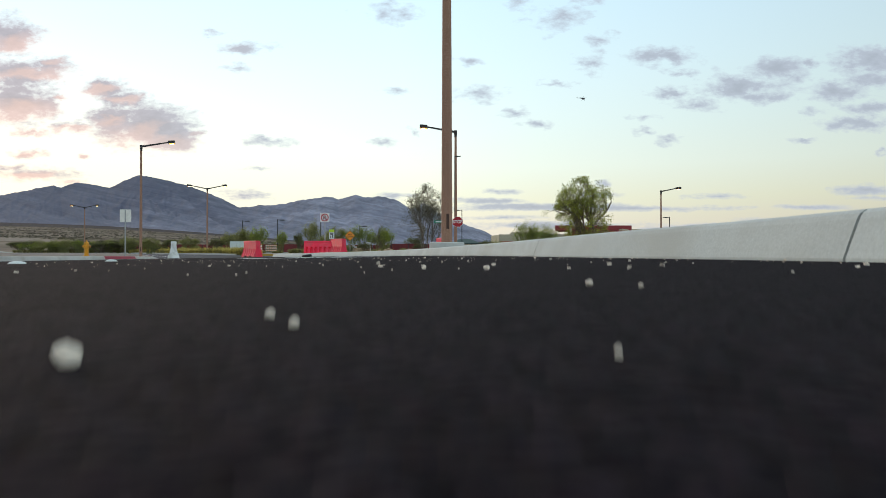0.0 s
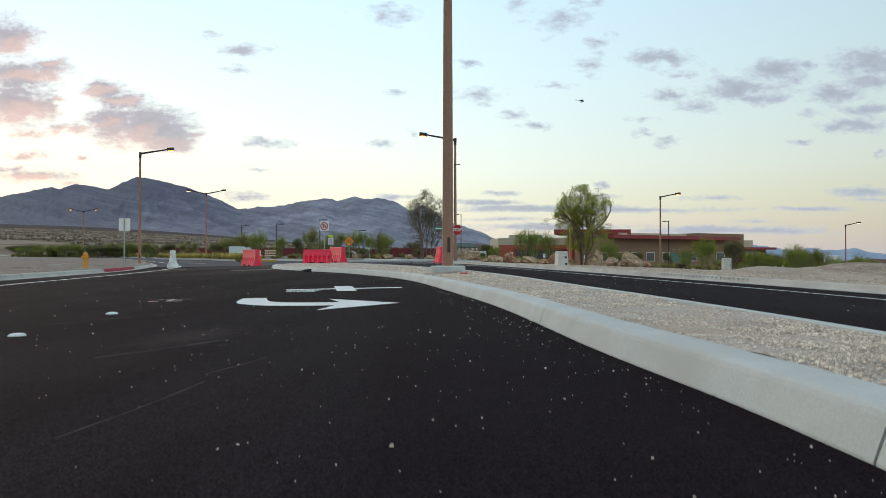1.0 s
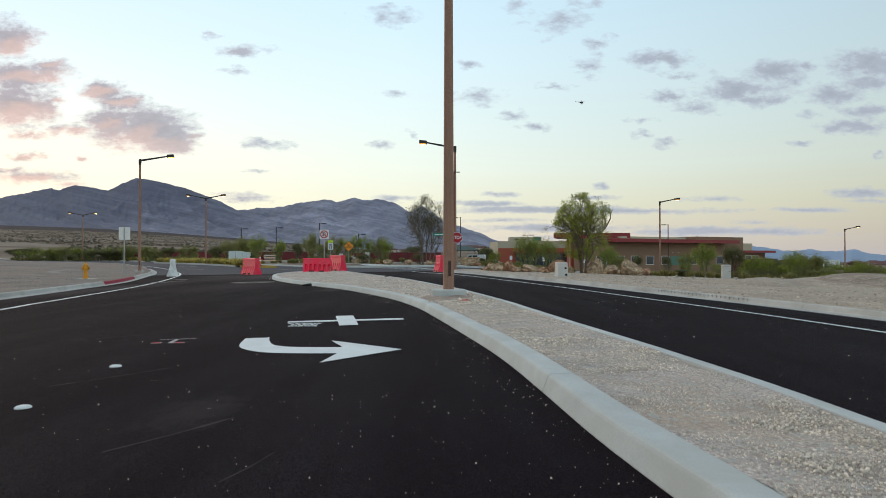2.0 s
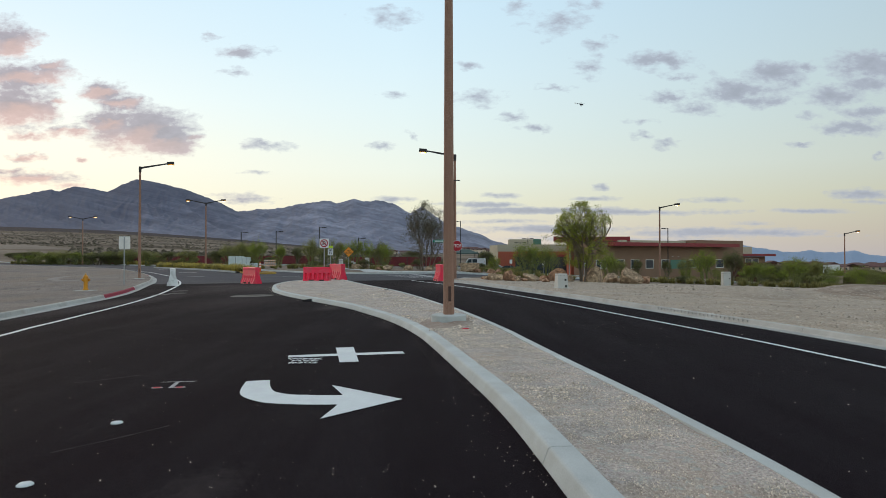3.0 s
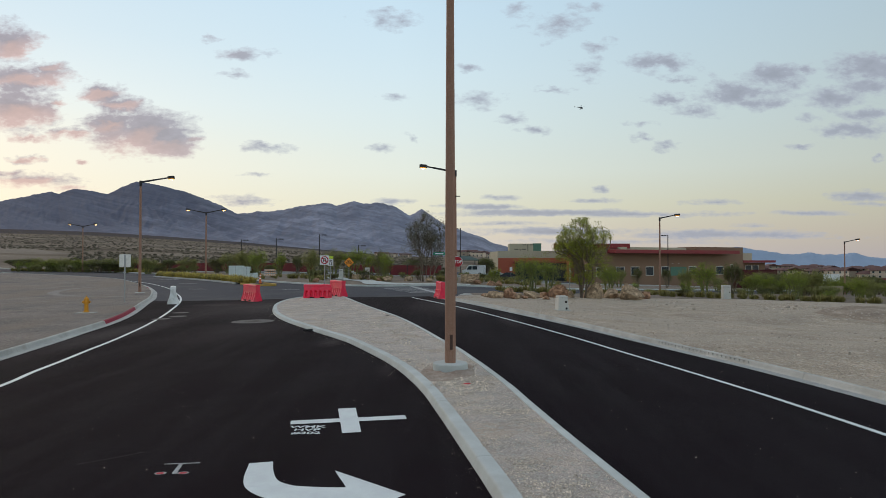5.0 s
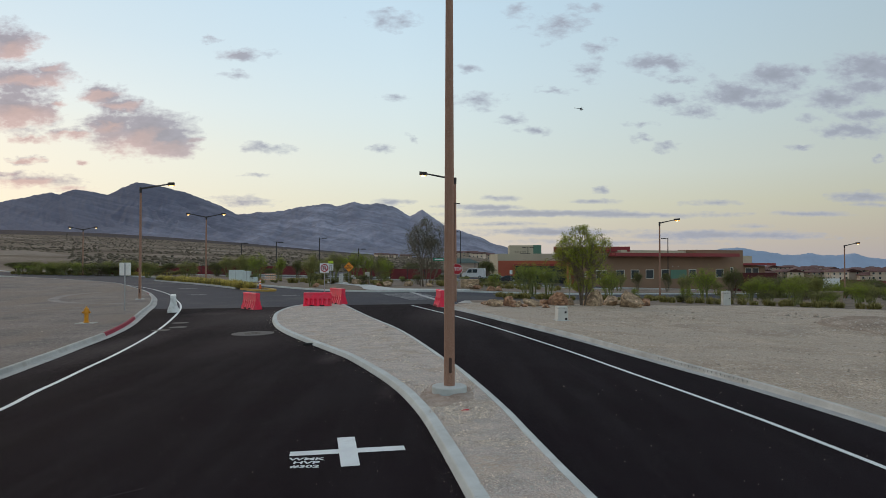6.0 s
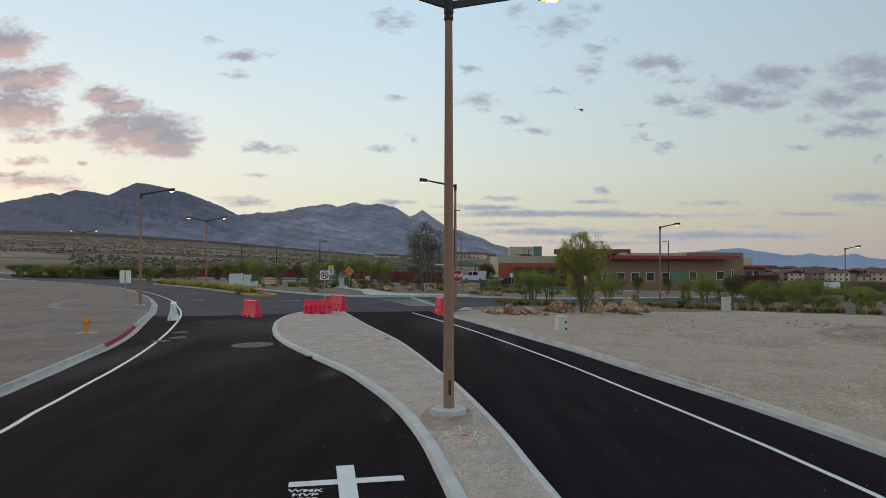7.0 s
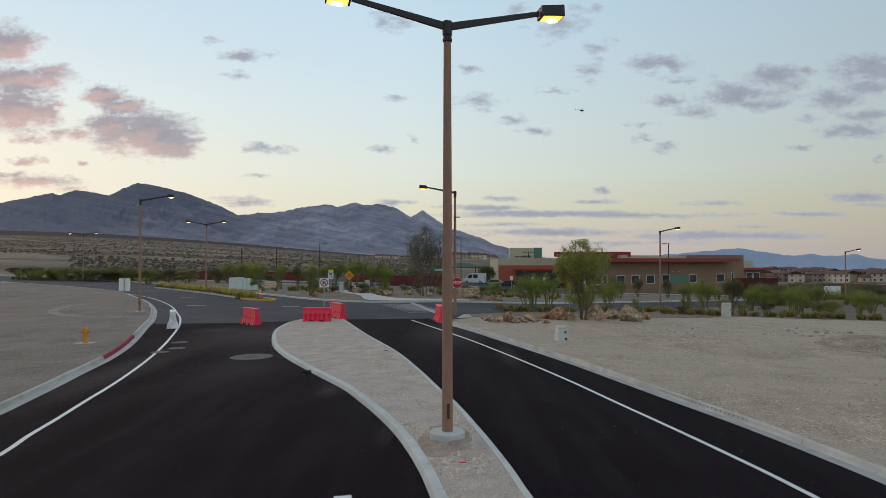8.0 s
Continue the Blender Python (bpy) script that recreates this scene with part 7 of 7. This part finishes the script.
def pebble(mb, rnd, x, y, z, r):
    k = len(mb.v)
    a = rnd.uniform(0, 6.283)
    ca, sa = math.cos(a), math.sin(a)
    sx, sy, sz = rnd.uniform(0.7, 1.3), rnd.uniform(0.6, 1.1), rnd.uniform(0.5, 0.9)
    for cx, cy, cz in CORNERS:
        px, py, pz = cx * sx + rnd.uniform(-0.3, 0.3), cy * sy + rnd.uniform(-0.3, 0.3), cz * sz + rnd.uniform(-0.28, 0.28)
        mb.v.append((x + r * (px * ca - py * sa), y + r * (px * sa + py * ca), z + r * pz))
    mb.f += [tuple(k + i for i in f) for f in FACETS]


rng = random.Random(3)


west_x = {}
for p in wi_a:
    west_x[round(p.y * 2)] = p.x
east_x = {}
for p in ei_a:
    east_x[round(p.y * 2)] = p.x
stones = MB()
for count, y0, y1, r0, r1 in ((36000, 0.5, 6, 0.002, 0.0085), (22000, 5, 14, 0.0035, 0.014), (7000, 12, 26, 0.008, 0.026), (2500, 24, 43, 0.012, 0.032)):
    for _ in range(count):
        y = rng.uniform(y0, y1)
        key = round(y * 2)
        if key not in west_x or key not in east_x:
            continue
        x = rng.uniform(west_x[key] + 0.02, east_x[key] - 0.02)
        loose = noise.noise(Vector((x * 1.4, y * 0.7, 12))) + 0.5 * noise.noise(Vector((x * 3.1, y * 2.0, 5)))
        if loose < 0.0 and rng.random() < 0.65:
            continue
        r = (r0 + (r1 - r0) * rng.random() ** 3) * (1.35 if loose > 0.25 else 0.9)
        pebble(stones, rng, x, y, gz(x, y) + 0.120 + hump(x, y) + r * 0.15, r)
tagged(part("loose_gravel", stones, STONE), "loose pale crushed stones on the median", "gravel", kind="stuff")
grit = MB()
edge = [p for p in MEDIAN_WEST[:cut] if p.y > 0.3]
for _ in range(1000):
    p = rng.choice(edge)
    d = abs(rng.gauss(0, 0.16)) + 0.01
    x, y = p.x - d, p.y + rng.uniform(-0.3, 0.3)
    r = 0.0015 + (0.003 + 0.0003 * min(20, p.y)) * rng.random() ** 3
    pebble(grit, rng, x, y, gz(x, y) + 0.004 + r * 0.5, r)
for _ in range(420):
    x, y = rng.uniform(-6, 0.6), rng.uniform(0.6, 14)
    r = 0.002 + 0.005 * rng.random() ** 4
    pebble(grit, rng, x, y, gz(x, y) + 0.004 + r * 0.5, r)
for _ in range(200):
    x, y = 0.95 - 2.6 * rng.random() ** 1.5, rng.uniform(0.9, 5.0)
    r = 0.0017 + 0.0035 * rng.random() ** 3
    pebble(grit, rng, x, y, gz(x, y) + 0.004 + r * 0.5, r)
for _ in range(130):
    x, y = rng.uniform(2.6, 7), rng.uniform(3, 16)
    r = 0.003 + 0.008 * rng.random() ** 4
    pebble(grit, rng, x, y, gz(x, y) + 0.004 + r * 0.5, r)

def round_pebble(mb, x, y, z, r, seed):
    """A worn pebble with a knobbly round outline."""
    rings = []
    for j in range(7):
        b = -math.pi / 2 + math.pi * (j + 0.35) / 6.7
        ring = []
        for i in range(10):
            a = 2 * math.pi * i / 10
            d = Vector((math.cos(a) * math.cos(b), math.sin(a) * math.cos(b), math.sin(b)))
            k = r * (1 + 0.5 * noise.noise(d * 1.3 + Vector((seed, 0, 0))))
            ring.append((x + d.x * k, y + d.y * k * 0.8, z + d.z * k * 0.78))
        rings.append(ring)
    mb.rings(rings)


for k, (x, y, r) in enumerate(((-0.024, 0.176, 0.0035), (-0.006, 0.29, 0.0022), (0.012, 0.254, 0.002), (0.174, 0.51, 0.0029), (0.203, 0.478, 0.0019), (0.108, 0.178, 0.0012), (0.03, 1.15, 0.0045), (0.13, 1.02, 0.0048))):
    round_pebble(grit, x, y, gz(x, y) + 0.004 + r * 0.6, r, k * 3.7)
tagged(part("road_grit", grit, STONE), "pale grit scattered on the black asphalt", "gravel", kind="stuff")
rubble = MB()
for _ in range(26000):
    x, y = rng.uniform(3, 36), 10 + 42 * rng.random() ** 1.3
    k = min(range(0, len(ek), 3), key=lambda q: abs(ek[q].y - y))
    if x < ek[k].x + 0.3 or y > 44 + (x - 2) * 0.42:
        continue
    r = 0.007 + 0.045 * rng.random() ** 8
    pebble(rubble, rng, x, y, gz(x, y) + 0.128 + east_relief(x, y) + r * 0.2, r)
for cx, cy, spread, count, big in ((24.0, 43.0, 1.4, 60, 0.16), (21.0, 38.0, 1.2, 24, 0.12), (16.5, 40.0, 3.0, 26, 0.12), (26.5, 33.0, 1.6, 30, 0.14), (11.5, 36.5, 2.5, 16, 0.1)):
    for _ in range(count):
        x, y = rng.gauss(cx, spread), rng.gauss(cy, spread * 0.7)
        r = 0.03 + big * rng.random() ** 3
        pebble(rubble, rng, x, y, gz(x, y) + 0.128 + east_relief(x, y) + r * 0.2, r)
tagged(part("lot_rubble", rubble, TAN_STONE), "stones strewn over the bare dirt lots", "gravel", kind="stuff")
west_rubble = MB()
for _ in range(4500):
    x, y = -12 - 40 * rng.random(), 14 + 55 * rng.random()
    k = min(range(0, len(wk), 3), key=lambda q: abs(wk[q].y - y))
    if x > wk[k].x - 0.2:
        continue
    r = 0.008 + 0.04 * rng.random() ** 6
    pebble(west_rubble, rng, x, y, gz(x, y) + 0.125 + lot_relief(x, y) + r * 0.2, r)
tagged(part("west_rubble", west_rubble, GREY_STONE), "grey stones strewn over the bare dirt lot", "gravel", kind="stuff")

scrub = MB()
for _ in range(40000):
    east = rng.random() < 0.3
    d = 480 * (5.0 ** rng.random()) if east else 150 * (13.5 ** rng.random())
    u = rng.uniform(0.3, 0.78) if east else rng.uniform(-0.75, 0.10)
    x, y = u * d, d
    if noise.noise(Vector((x * 0.006, y * 0.018, 2))) + 0.5 * noise.noise(Vector((x * 0.03, y * 0.05, 7))) < -0.5 + 0.8 * rng.random() or (y < 300 and u < -0.57) or (y < 640 and abs(x - 30) < 60 and x > 0):
        continue
    z = land(x, y) - 0.1
    r = (0.17 + 0.55 * rng.random() ** 2.5) * (1 + d / 3000)
    k = len(scrub.v)
    for ring_r, ring_z in ((1.0, 0.0), (0.95, 0.55)):
        for i in range(6):
            a, w = 1.047 * i + rng.uniform(-0.3, 0.3), ring_r * rng.uniform(0.7, 1.25)
            scrub.v.append((x + r * w * math.cos(a), y + r * w * math.sin(a), z + r * (ring_z + rng.uniform(-0.05, 0.2))))
    scrub.v.append((x, y, z + r * rng.uniform(0.75, 1.1)))
    for i in range(6):
        n2 = (i + 1) % 6
        scrub.f += [(k + i, k + n2, k + 6 + n2, k + 6 + i), (k + 6 + i, k + 6 + n2, k + 12)]
tagged(part("desert_scrub", scrub, SCRUB), "low dark scrub dotted over the desert slope", "scrub", kind="stuff")
